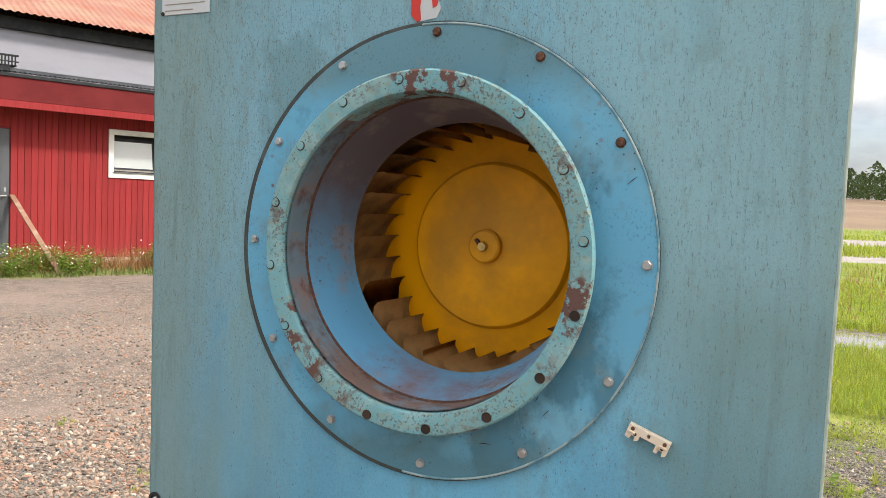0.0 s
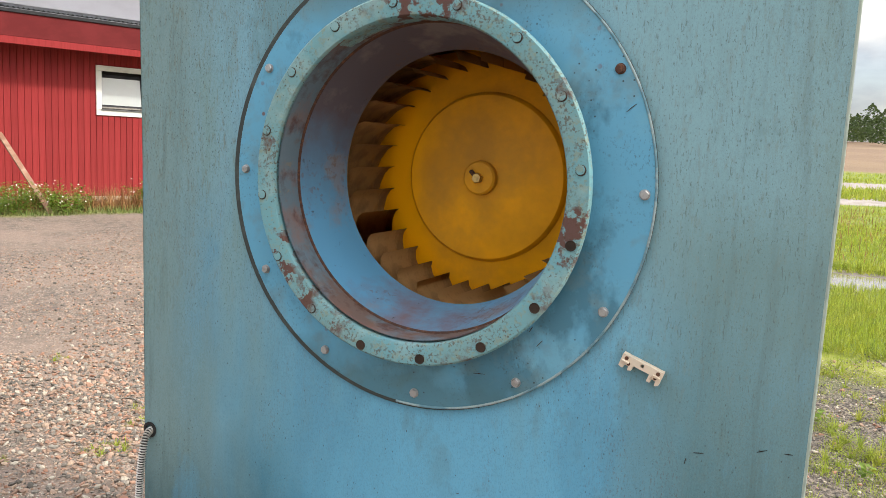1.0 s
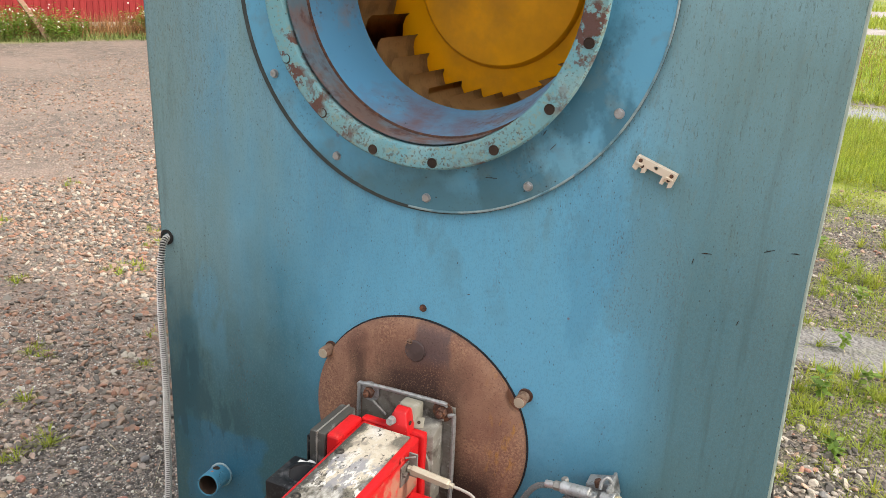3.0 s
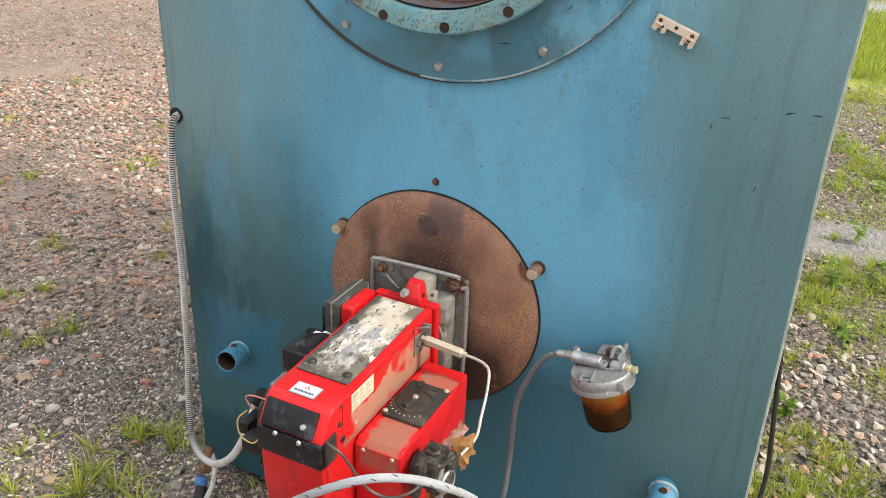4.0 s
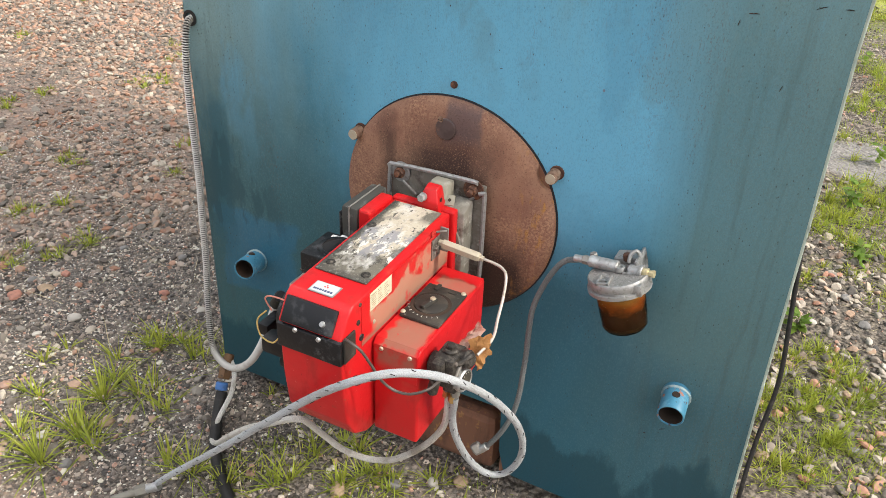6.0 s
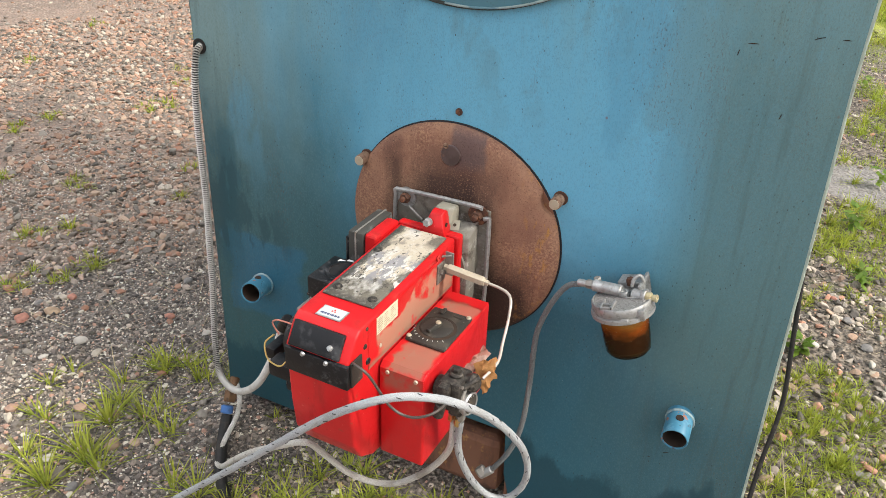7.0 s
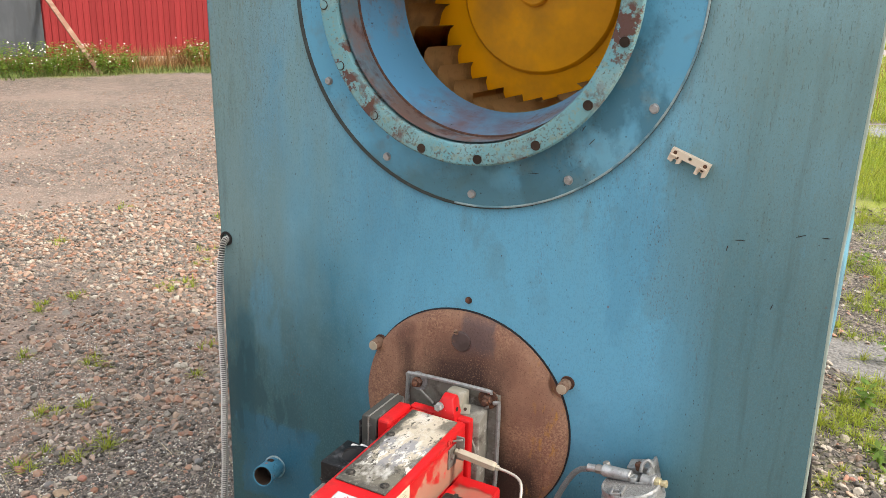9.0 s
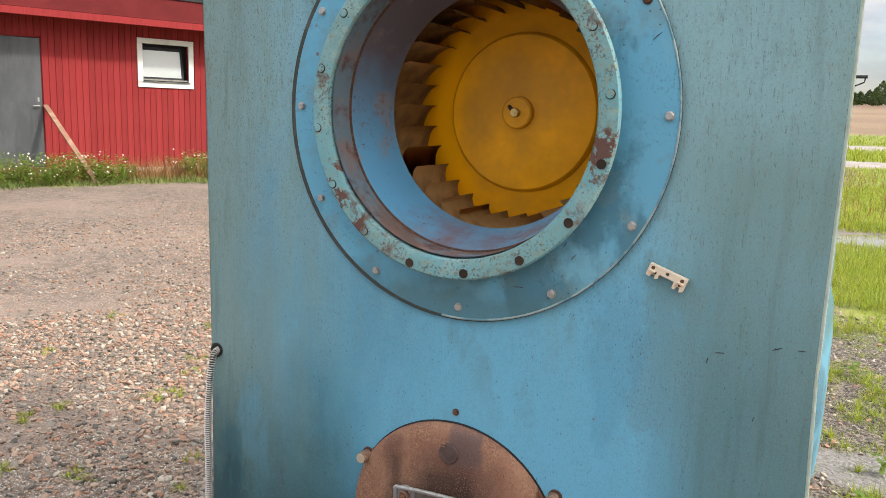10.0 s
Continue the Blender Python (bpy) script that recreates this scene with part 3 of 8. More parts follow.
M_CONCRETE = material("pale_concrete", (0.40, 0.34, 0.27), 0.85, layers=[((0.26, 0.22, 0.17), 5.0, 0.48, 0.64, 0.9, 0.8)], bump=[(40, 0.004)])
# opaque pane; the reflected sky is put into its pale base colour
M_GLASS = material("window_glass", (0.40, 0.43, 0.42), 0.05, spec=0.7, layers=[((0.42, 0.47, 0.46), 2.0, 0.45, 0.6, 0.1, 0.7)])
M_DARKROOM = material("dark_room", (0.015, 0.015, 0.016), 0.8)
M_HOUSE = material("far_house_wall", (0.30, 0.07, 0.05), 0.8)
M_HOUSEROOF = material("far_house_roof", (0.16, 0.075, 0.05), 0.8)

def leafy(m, share, tint):
    """Leaves let part of the light through."""
    nodes, links = m.node_tree.nodes, m.node_tree.links
    tr = nodes.new("ShaderNodeBsdfTranslucent")
    hs = nodes.new("ShaderNodeMix")
    hs.data_type, hs.blend_type = "RGBA", "MULTIPLY"
    hs.inputs[0].default_value = 1.0
    links.new(nodes["Principled BSDF"].inputs["Base Color"].links[0].from_socket, hs.inputs[6])
    hs.inputs[7].default_value = (*tint, 1)
    links.new(hs.outputs[2], tr.inputs["Color"])
    mx = nodes.new("ShaderNodeMixShader")
    mx.inputs[0].default_value = share
    links.new(nodes["Principled BSDF"].outputs[0], mx.inputs[1])
    links.new(tr.outputs[0], mx.inputs[2])
    links.new(mx.outputs[0], nodes["Material Output"].inputs["Surface"])
    return m


M_GRASS = material("grass_blades", (0.27, 0.335, 0.052), 0.55, layers=[((0.34, 0.34, 0.06), 3.0, 0.44, 0.62, 0.6, 0.7), ((0.13, 0.21, 0.03), 9.0, 0.52, 0.66, 0.6, 0.6)], islands=0.35)
M_WALLGRASS = material("rank_dull_grass", (0.135, 0.185, 0.045), 0.6, layers=[((0.22, 0.20, 0.07), 2.0, 0.46, 0.62, 0.6, 0.7), ((0.07, 0.11, 0.025), 5.0, 0.50, 0.64, 0.6, 0.7)], islands=0.4)
M_LEAF = material("broad_leaves", (0.12, 0.20, 0.03), 0.5, layers=[((0.20, 0.27, 0.045), 12.0, 0.45, 0.62, 0.5, 0.7)], islands=0.3)
M_DRYSTEM = material("dry_stems", (0.26, 0.13, 0.055), 0.8, islands=0.4)
M_PETAL = material("white_petals", (0.74, 0.73, 0.66), 0.6)
M_TREE = material("far_tree_foliage", (0.045, 0.075, 0.022), 0.7, layers=[((0.075, 0.105, 0.03), 0.3, 0.45, 0.6, 0.7, 0.8)], islands=0.4)
STONES = ((0.318, 0.214, 0.154), (0.238, 0.214, 0.178), (0.141, 0.122, 0.102), (0.37, 0.271, 0.194), (0.3, 0.157, 0.102), (0.406, 0.358, 0.284), (0.168, 0.145, 0.118), (0.353, 0.21, 0.142), (0.088, 0.079, 0.065), (0.335, 0.236, 0.17), (0.229, 0.148, 0.105))
M_PALEGRIT = material("mixed_grit", (0.2, 0.18, 0.15), 0.7, palette=[(0.099, 0.082, 0.067), (0.287, 0.237, 0.191), (0.620, 0.620, 0.577), (0.161, 0.134, 0.109), (0.215, 0.176, 0.141), (0.466, 0.302, 0.223), (0.081, 0.068, 0.057), (0.538, 0.449, 0.357), (0.134, 0.111, 0.089), (0.620, 0.581, 0.484), (0.493, 0.408, 0.326)])
M_SHALE = material("dark_shale", (0.09, 0.083, 0.075), 0.7, palette=[(0.152, 0.127, 0.105), (0.251, 0.208, 0.168), (0.108, 0.09, 0.074), (0.339, 0.277, 0.225), (0.179, 0.146, 0.12), (0.429, 0.308, 0.239)], layers=[((0.16, 0.14, 0.12), 80.0, 0.5, 0.66, 0.85, 0.5)], bump=[(150, 0.002)])
M_STONE = material("gravel_stones", (0.36, 0.27, 0.235), 0.75, palette=STONES, layers=[((0.24, 0.20, 0.17), 60.0, 0.5, 0.66, 0.85, 0.5)], bump=[(150, 0.002)])
M_SIDESTONE = material("angular_side_stones", (0.3, 0.27, 0.24), 0.75, palette=[(0.317, 0.277, 0.23), (0.199, 0.173, 0.144), (0.42, 0.356, 0.277), (0.112, 0.099, 0.084), (0.42, 0.281, 0.196), (0.237, 0.197, 0.159), (0.42, 0.359, 0.291), (0.42, 0.222, 0.149), (0.142, 0.123, 0.104), (0.381, 0.331, 0.273), (0.087, 0.076, 0.066), (0.27, 0.208, 0.159)], layers=[((0.20, 0.17, 0.14), 70.0, 0.5, 0.66, 0.85, 0.5)], bump=[(150, 0.002)])
M_DARKSTONE = material("damp_gravel_stones", (0.10, 0.09, 0.08), 0.5, palette=[(0.102, 0.085, 0.073), (0.16, 0.132, 0.113), (0.092, 0.079, 0.068), (0.269, 0.221, 0.181), (0.128, 0.107, 0.09), (0.52, 0.482, 0.39), (0.146, 0.124, 0.102), (0.316, 0.263, 0.212), (0.06, 0.052, 0.044), (0.406, 0.247, 0.18), (0.18, 0.149, 0.12), (0.067, 0.06, 0.054), (0.114, 0.097, 0.083), (0.256, 0.208, 0.168), (0.52, 0.444, 0.363)], layers=[((0.06, 0.052, 0.046), 60.0, 0.5, 0.66, 0.7, 0.5)], bump=[(150, 0.002)])
for m_ in (M_GRASS, M_LEAF, M_TREE):
    leafy(m_, 0.42, (1.25, 1.2, 0.7))
M_WATER = material("puddle_water", (0.20, 0.18, 0.15), 0.03, spec=0.6, bump=[(6, 0.002)])

# ---- builders ----
def origin(ob):
    at = Vector((0, 0, 0))
    while ob:
        at += ob.location
        ob = ob.parent
    return at


def thing(name, at, label, category, group="", kind=""):
    ob = new(name)
    ob.empty_display_size = 0.1
    ob.location = at
    return tagged(ob, label, category, group, kind)


def part(name, bm, mat, parent=None, label="", smooth=False):
    """Links a bmesh, given in the place's metres, as one mesh under parent."""
    me = bpy.data.meshes.new(name)
    bmesh.ops.recalc_face_normals(bm, faces=bm.faces)
    if parent is not None:
        bmesh.ops.translate(bm, verts=bm.verts, vec=-origin(parent))
    for f in bm.faces:
        f.smooth = smooth
    bm.to_mesh(me)
    bm.free()
    me.materials.append(mat)
    ob = new(name, me)
    ob.parent = parent
    if smooth:
        me.set_sharp_from_angle(angle=radians(35))
    return tagged(ob, label) if label else ob


def box(lo, hi, bevel=0.0, segs=2, bm=None, m=None):
    out = bm or bmesh.new()
    b = bmesh.new()
    bmesh.ops.create_cube(b, size=1)
    lo, hi = Vector(lo), Vector(hi)
    bmesh.ops.scale(b, vec=hi - lo, verts=b.verts)
    bmesh.ops.translate(b, vec=(lo + hi) / 2, verts=b.verts)
    if bevel:
        bmesh.ops.bevel(b, geom=b.edges, offset=bevel, segments=segs, profile=0.5, affect="EDGES")
    return merge(out, b, m)


def merge(out, b, m=None):
    if m is not None:
        bmesh.ops.transform(b, matrix=m, verts=b.verts)
    me = bpy.data.meshes.new("tmp")
    b.to_mesh(me)
    b.free()
    out.from_mesh(me)
    bpy.data.meshes.remove(me)
    return out


def facing(axis):
    """Turns z to the given axis."""
    return Vector((0, 0, 1)).rotation_difference(Vector(axis)).to_matrix().to_4x4()


def lathe(profile, at=(0, 0, 0), axis=(0, 0, 1), segs=32, bm=None, close=False):
    """Turns a profile of (radius, height along the axis) rows."""
    out = bm or bmesh.new()
    b = bmesh.new()
    rings = []
    for r, h in profile:
        if r < 1e-6:
            rings.append([b.verts.new((0, 0, h))])
        else:
            rings.append([b.verts.new((r * math.cos(2 * math.pi * i / segs), r * math.sin(2 * math.pi * i / segs), h)) for i in range(segs)])
    pairs = list(zip(rings, rings[1:])) + ([(rings[-1], rings[0])] if close else [])
    for a, c in pairs:
        for i in range(segs):
            j = (i + 1) % segs
            if len(a) == 1 and len(c) == 1:
                continue
            if len(a) == 1:
                b.faces.new((a[0], c[i], c[j]))
            elif len(c) == 1:
                b.faces.new((a[i], a[j], c[0]))
            else:
                b.faces.new((a[i], a[j], c[j], c[i]))
    return merge(out, b, Matrix.Translation(at) @ facing(axis))


def rod(r, a, b, segs=16, bm=None, bevel=0.0):
    a, b = Vector(a), Vector(b)
    h = (b - a).length
    k = min(bevel, r * 0.5)
    prof = [(0, 0), (r - k, 0), (r, k), (r, h - k), (r - k, h), (0, h)] if k else [(0, 0), (r, 0), (r, h), (0, h)]
    return lathe(prof, a, b - a, segs, bm)


def smooth_path(points, step):
    """A Catmull-Rom curve through the points, in even steps."""
    p = [Vector(q) for q in points]
    p = [p[0] * 2 - p[1]] + p + [p[-1] * 2 - p[-2]]
    dense = []
    for a, b, c, d in zip(p, p[1:], p[2:], p[3:]):
        for i in range(24):
            t = i / 24
            dense.append(0.5 * (2 * b + (c - a) * t + (2 * a - 5 * b + 4 * c - d) * t * t + (3 * b - a - 3 * c + d) * t ** 3))
    dense.append(p[-2])
    out, left = [dense[0]], step
    for a, b in zip(dense, dense[1:]):
        ln, at = (b - a).length, 0.0
        while ln - at >= left:
            at += left
            out.append(a.lerp(b, at / ln))
            left = step
        left -= ln - at
    return out


def tube(path, radius, segs=10, bm=None):
    """A tube along a path. radius: a number, or a function of the step."""
    out = bm or bmesh.new()
    rings = []
    up = Vector((0.3, 0.2, 0.93))
    for i, q in enumerate(path):
        d = (path[min(i + 1, len(path) - 1)] - path[max(i - 1, 0)]).normalized()
        u = (up - d * up.dot(d)).normalized()
        v = d.cross(u)
        up = u
        r = radius(i) if callable(radius) else radius
        rings.append([out.verts.new(q + (u * math.cos(2 * math.pi * k / segs) + v * math.sin(2 * math.pi * k / segs)) * r) for k in range(segs)])
    for a, b in zip(rings, rings[1:]):
        for k in range(segs):
            out.faces.new((a[k], a[(k + 1) % segs], b[(k + 1) % segs], b[k]))
    out.faces.new(rings[0])
    out.faces.new(rings[-1])
    return out


def hexhead(r, h, at, axis, washer=0.0):
    b = lathe([(0, 0), (r, 0), (r, h * 0.8), (r * 0.85, h), (0, h)], segs=6)
    if washer:
        lathe([(0, 0), (washer, 0), (washer, h * 0.25), (0, h * 0.25)], segs=20, bm=b)
    bmesh.ops.transform(b, matrix=Matrix.Translation(at) @ facing(axis) @ Matrix.Rotation(random.uniform(0, 1), 4, "Z"), verts=b.verts)
    return b


def outline(verts2, holes, y, thick):
    """A flat sheet in the xz plane with holes, at y, thick metres deep."""
    b = bmesh.new()
    for loop in [verts2] + list(holes):
        vs = [b.verts.new((x, y, z)) for x, z in loop]
        for i in range(len(vs)):
            b.edges.new((vs[i], vs[(i + 1) % len(vs)]))
    bmesh.ops.triangle_fill(b, edges=b.edges, use_beauty=True)
    ex = bmesh.ops.extrude_face_region(b, geom=b.faces[:])
    bmesh.ops.translate(b, vec=(0, thick, 0), verts=[v for v in ex["geom"] if isinstance(v, bmesh.types.BMVert)])
    return b


def circle2(cx, cz, r, n=48):
    return [(cx + r * math.cos(2 * math.pi * i / n), cz + r * math.sin(2 * math.pi * i / n)) for i in range(n)]


# ---- the air heater ----
PX0, PX1, PTOP, PBOT, DEEP = -0.509, 0.523, 1.78, 0.03, 1.15
FX, FZ = 0.0095, 1.2365           # middle of the fan inlet
heater = thing("air_heater", (0.007, 0.4, 0.0), "large weathered blue air heater with round fan inlet on gravel", "air heater")
edge_r = 0.004
# the sheet's edges are not quite straight
EDGE_R = ((0.03, 0.540), (0.18, 0.535), (0.45, 0.529), (0.65, 0.5255), (0.90, 0.519), (1.25, 0.5225), (1.55, 0.524), (1.78, 0.526))
EDGE_L = ((0.03, -0.518), (0.10, -0.515), (0.40, -0.511), (0.66, -0.509), (0.80, -0.5085), (1.25, -0.512), (1.57, -0.519), (1.78, -0.522))


def flat_outline():
    right = [(x - edge_r, z) for z, x in EDGE_R[::-1]]
    left = [(x + edge_r, z) for z, x in EDGE_L]
    return right + [(0.30, 0.030), (0.147, 0.034), (0.134, 0.085), (0.130, 0.185), (-0.130, 0.185), (-0.135, 0.035)] + left


body_outline = flat_outline()
holes = [circle2(FX, FZ, 0.235, 64), circle2(0.0055, 0.5585, 0.176, 48), circle2(-0.4925, 0.7825, 0.012, 16)]
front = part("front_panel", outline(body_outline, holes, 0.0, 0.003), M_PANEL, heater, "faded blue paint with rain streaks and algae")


def edge_strip(rows, sign):
    """The turned-back edge of the sheet, in a rounded fold."""
    b = bmesh.new()
    prev = None
    for z, x in rows:
        ring_ = [b.verts.new((x - sign * edge_r + sign * edge_r * math.sin(a), edge_r - edge_r * math.cos(a), z)) for a in [i * math.pi / 12 for i in range(7)]]
        ring_.append(b.verts.new((x, 0.035, z)))
        if prev:
            for i in range(len(ring_) - 1):
                b.faces.new((prev[i], prev[i + 1], ring_[i + 1], ring_[i]))
        prev = ring_
    bmesh.ops.solidify(b, geom=b.faces[:], thickness=0.0015)
    return b


for x, s, rows in ((-0.502, -1, EDGE_L), (0.509, 1, EDGE_R)):
    # the right fold and the strips are coloured pale to look sunlit
    part("panel_edge", edge_strip(rows, s), M_SUNEDGE if s > 0 else M_PANEL, heater, "worn pale edge" if s > 0 else "", smooth=True)
    part("edge_seam", box((min(x - s * 0.004, x - s * 0.012), 0.0355, 0.035), (max(x - s * 0.004, x - s * 0.012), 0.052, PTOP), 0.001), M_SUNEDGE, heater, "sealing strip, sunlight put into its pale colour")
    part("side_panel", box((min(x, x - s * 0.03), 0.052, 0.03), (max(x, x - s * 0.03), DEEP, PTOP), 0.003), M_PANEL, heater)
part("roof_panel", box((PX0, -0.004, PTOP), (PX1, DEEP, PTOP + 0.03), 0.006), M_PANEL, heater)
part("back_panel", box((PX0 + 0.032, DEEP - 0.02, 0.03), (PX1 - 0.032, DEEP, PTOP - 0.002), 0.003), M_PANEL, heater)
part("floor_frame", box((PX0 + 0.04, 0.16, 0.0), (PX1 - 0.04, DEEP - 0.03, 0.06), 0.004), M_RUSTPLATE, heater, "rusty base frame on the gravel")
part("partition", box((PX0 + 0.035, 0.03, 0.80), (PX1 - 0.035, DEEP - 0.03, 0.83)), M_INSIDE, heater)
part("side_cover", lathe([(0.0, 0.0165), (0.10, 0.0155), (0.16, 0.011), (0.185, 0.004), (0.19, -0.004), (0, -0.004)], (0.5115, 0.50, 0.755), (1, 0, 0), 48), M_RING, heater, "round domed blue side cover", smooth=True)

# inlet ring with twelve bolts
ring = part("mounting_ring", lathe([(0.224, 0.002), (0.3135, 0.002), (0.315, 0.0035), (0.315, 0.0065), (0.313, 0.0085), (0.224, 0.0085)], (FX - 0.001, 0.0, FZ - 0.003), (0, -1, 0), 96, close=True), M_RING, heater, "wide flat blue ring", smooth=True)
# dark band, shifted left so that it shows most there
part("ring_seal", lathe([(0.25, 0.0002), (0.3190, 0.0002), (0.3185, 0.0070), (0.3175, 0.0078), (0.25, 0.0078)], (FX - 0.0045, 0.0, FZ - 0.003), (0, -1, 0), 96, close=True), M_DARKBAND, ring, "dark band behind the ring, widest on the left")
# pale tube on the right half only: a highlight put into colour
lip = [Vector((FX - 0.001 + 0.3146 * math.cos(radians(a)), -0.0085, FZ - 0.003 + 0.3146 * math.sin(radians(a)))) for a in range(-95, 96, 3)]
part("ring_lip", tube(lip, 0.0017, 8), M_LIP, ring, "right half of the rolled edge, highlight put into its pale colour", smooth=True)
for i in range(12):
    a = radians(90 - 30 * i)
    old = i in (0, 1, 2)
    bolt = hexhead(0.0060, 0.0052, (FX + 0.30 * math.cos(a), -0.0085, FZ + 0.30 * math.sin(a)), (0, -1, 0), washer=0.0067)
    part("bolt", bolt, M_RUSTBOLT if old else M_STEEL, ring, "dark rusty bolt head" if old else "")

# inlet stub: flange, throat and cone
stub = part("inlet_flange", lathe([(0.222, 0.006), (0.222, 0.034), (0.2440, 0.036), (0.2475, 0.039), (0.2478, 0.043), (0.2450, 0.0462), (0.224, 0.0475), (0.2185, 0.046), (0.2165, 0.043), (0.2160, 0.036), (0.2160, 0.006)], (FX - 0.004, 0.0, FZ - 0.003), (0, -1, 0), 96, close=True), M_RIM, heater, "protruding flange with flaking turquoise paint and rust", smooth=True)
for i in range(16):
    turn = 97.3 - 22.5 * i
    a = radians(turn)
    c = (FX - 0.0055 + 0.2365 * math.cos(a), -0.0462, FZ - 0.004 + 0.2365 * math.sin(a))
    part("bolt_hole", lathe([(0, 0.0015), (0.0055, 0.0015), (0.0066, 0.0022), (0.0070, 0.0010), (0.0070, 0.0), (0, 0)], c, (0, -1, 0), 16), M_INSIDE, stub)
    if not -110 < turn < -12:          # the upper ones are stopped with painted plugs
        plug = Vector(c) + Vector((-0.0006, -0.0010, 0.0005))
        part("hole_plug", lathe([(0, 0.0013), (0.0056, 0.0013), (0.0062, 0.0008), (0.0062, -0.002), (0, -0.002)], plug, (0, -1, 0), 14), M_RIM, stub)
throat = part("throat", lathe([(0.2158, 0.042), (0.2155, 0.0), (0.2148, -0.004)], (FX, 0.0, FZ), (0, -1, 0), 96), M_THROAT, heater, "rusty inner band of the inlet", smooth=True)
part("seam", lathe([(0.2155, -0.003), (0.2125, -0.004), (0.2120, -0.006), (0.2152, -0.007)], (FX, 0.0, FZ), (0, -1, 0), 96), M_RUSTBOLT, throat, smooth=True)
cone = part("inlet_cone", lathe([(0.2148, -0.004), (0.207, -0.030), (0.198, -0.062), (0.191, -0.092), (0.1885, -0.100), (0.1898, -0.102), (0.218, -0.030)], (FX, 0.0, FZ), (0, -1, 0), 96), M_DUCT, heater, "blue inlet cone with rust stains and shade put into its top", smooth=True)
part("fan_casing", lathe([(0.190, -0.103), (0.31, -0.105), (0.31, -0.34), (0, -0.34)], (FX, 0.0, FZ), (0, -1, 0), 64), M_CASING, heater, smooth=True)

# fan wheel at rest
wheel = part("fan_wheel", lathe([(0, -0.200), (0.118, -0.214), (0.132, -0.216), (0.136, -0.220), (0.138, -0.226), (0.165, -0.234), (0.235, -0.244), (0.236, -0.248), (0, -0.248)], (FX, 0.0, FZ), (0, -1, 0), 96), M_YELLOW, heater, "ochre yellow painted fan wheel, dusty", smooth=True)
part("hub", lathe([(0.0, -0.190), (0.024, -0.190), (0.027, -0.193), (0.028, -0.206), (0.0, -0.206)], (FX, 0, FZ), (0, -1, 0), 40), M_YELLOW, wheel, smooth=True)
part("shaft_bolt", hexhead(0.0085, 0.010, (FX, 0.190, FZ), (0, -1, 0)), M_BRASS, wheel, "shaft bolt head")
part("set_screw", rod(0.0035, (FX - 0.012, 0.188, FZ + 0.010), (FX - 0.004, 0.182, FZ + 0.004), 8), M_RUSTBOLT, wheel)
blade_mesh = bmesh.new()
for k in range(7):
    u = k / 6
    r = 0.176 + 0.056 * u
    a = 0.62 * u * u - 0.05
    for y in (0.112, 0.236):
        blade_mesh.verts.new((r * math.cos(a), y, r * math.sin(a)))
blade_mesh.verts.ensure_lookup_table()
for k in range(6):
    v = blade_mesh.verts
    blade_mesh.faces.new((v[2 * k], v[2 * k + 1], v[2 * k + 3], v[2 * k + 2]))
bmesh.ops.solidify(blade_mesh, geom=blade_mesh.faces[:], thickness=0.0025)
bmesh.ops.translate(blade_mesh, vec=origin(wheel), verts=blade_mesh.verts)
blade = part("blade", blade_mesh, M_BLADE, wheel, "curved dusty blade", smooth=True)
at_wheel = Vector((FX, 0, FZ)) - origin(wheel)
blade.location = at_wheel
for i in range(1, 30):
    b = new("blade", blade.data)
    b.parent = wheel
    b.location, b.rotation_euler = at_wheel, (0, 2 * math.pi * i / 30, 0)

# burner plate, studs, plug
PLX, PLZ = 0.0055, 0.5585         # middle of the burner plate
STUDS = ((-0.157, 0.6535), (0.178, 0.6605))
b = lathe([(0, 0.016), (0.10, 0.016), (0.15, 0.0150), (0.168, 0.013), (0.180, 0.009), (0.184, 0.004), (0.184, -0.002), (0, -0.002)], (PLX, 0.0, PLZ), (0, -1, 0), 180)
for v in b.verts:                     # the plate is cut out round the two studs
    for x, z in STUDS:
        off = Vector((v.co.x - x, v.co.z - z))
        if x > 0 and off.length < 0.0265:
            off = off.normalized() * 0.0265
            v.co.x, v.co.z = x + off.x, z + off.y
plate = part("burner_plate", b, M_DISC, heater, "round rusty steel burner plate with oil stains", smooth=True)
part("backing_plate", lathe([(0, 0.0012), (0.1835, 0.0012), (0.1845, 0.0002), (0.1845, -0.010), (0, -0.010)], (PLX, 0.0, PLZ), (0, -1, 0), 96), M_RUSTPLATE, heater, "dark rusty plate behind", smooth=True)
# dark ring that stands in for the shade in the plate's gap
part("plate_gasket", lathe([(0.17, 0.0002), (0.1862, 0.0002), (0.1860, 0.0008), (0.17, 0.0008)], (PLX + 0.001, 0.0, PLZ + 0.001), (0, -1, 0), 72, close=True), M_DARKTRIM, plate, "thin dark ring in place of the shaded gap round the plate")
part("sight_plug", lathe([(0, 0.0182), (0.0158, 0.0182), (0.0168, 0.0172), (0.0168, 0.012), (0, 0.012)], (0.0045, 0.0, 0.6965), (0, -1, 0), 28), M_PLUG, plate, "flat round rusty sight cover", smooth=True)
screw = part("plug_screw", lathe([(0, 0.0030), (0.0030, 0.0027), (0.0044, 0.0014), (0.0046, 0.0), (0, 0)], (-0.0040, -0.0170, 0.7110), (0, -1, 0), 18), M_STUD, plate, smooth=True)
part("screw_slot", box((-0.0072, -0.0203, 0.7105), (-0.0008, -0.0196, 0.7115), 0, 1), M_INSIDE, screw)
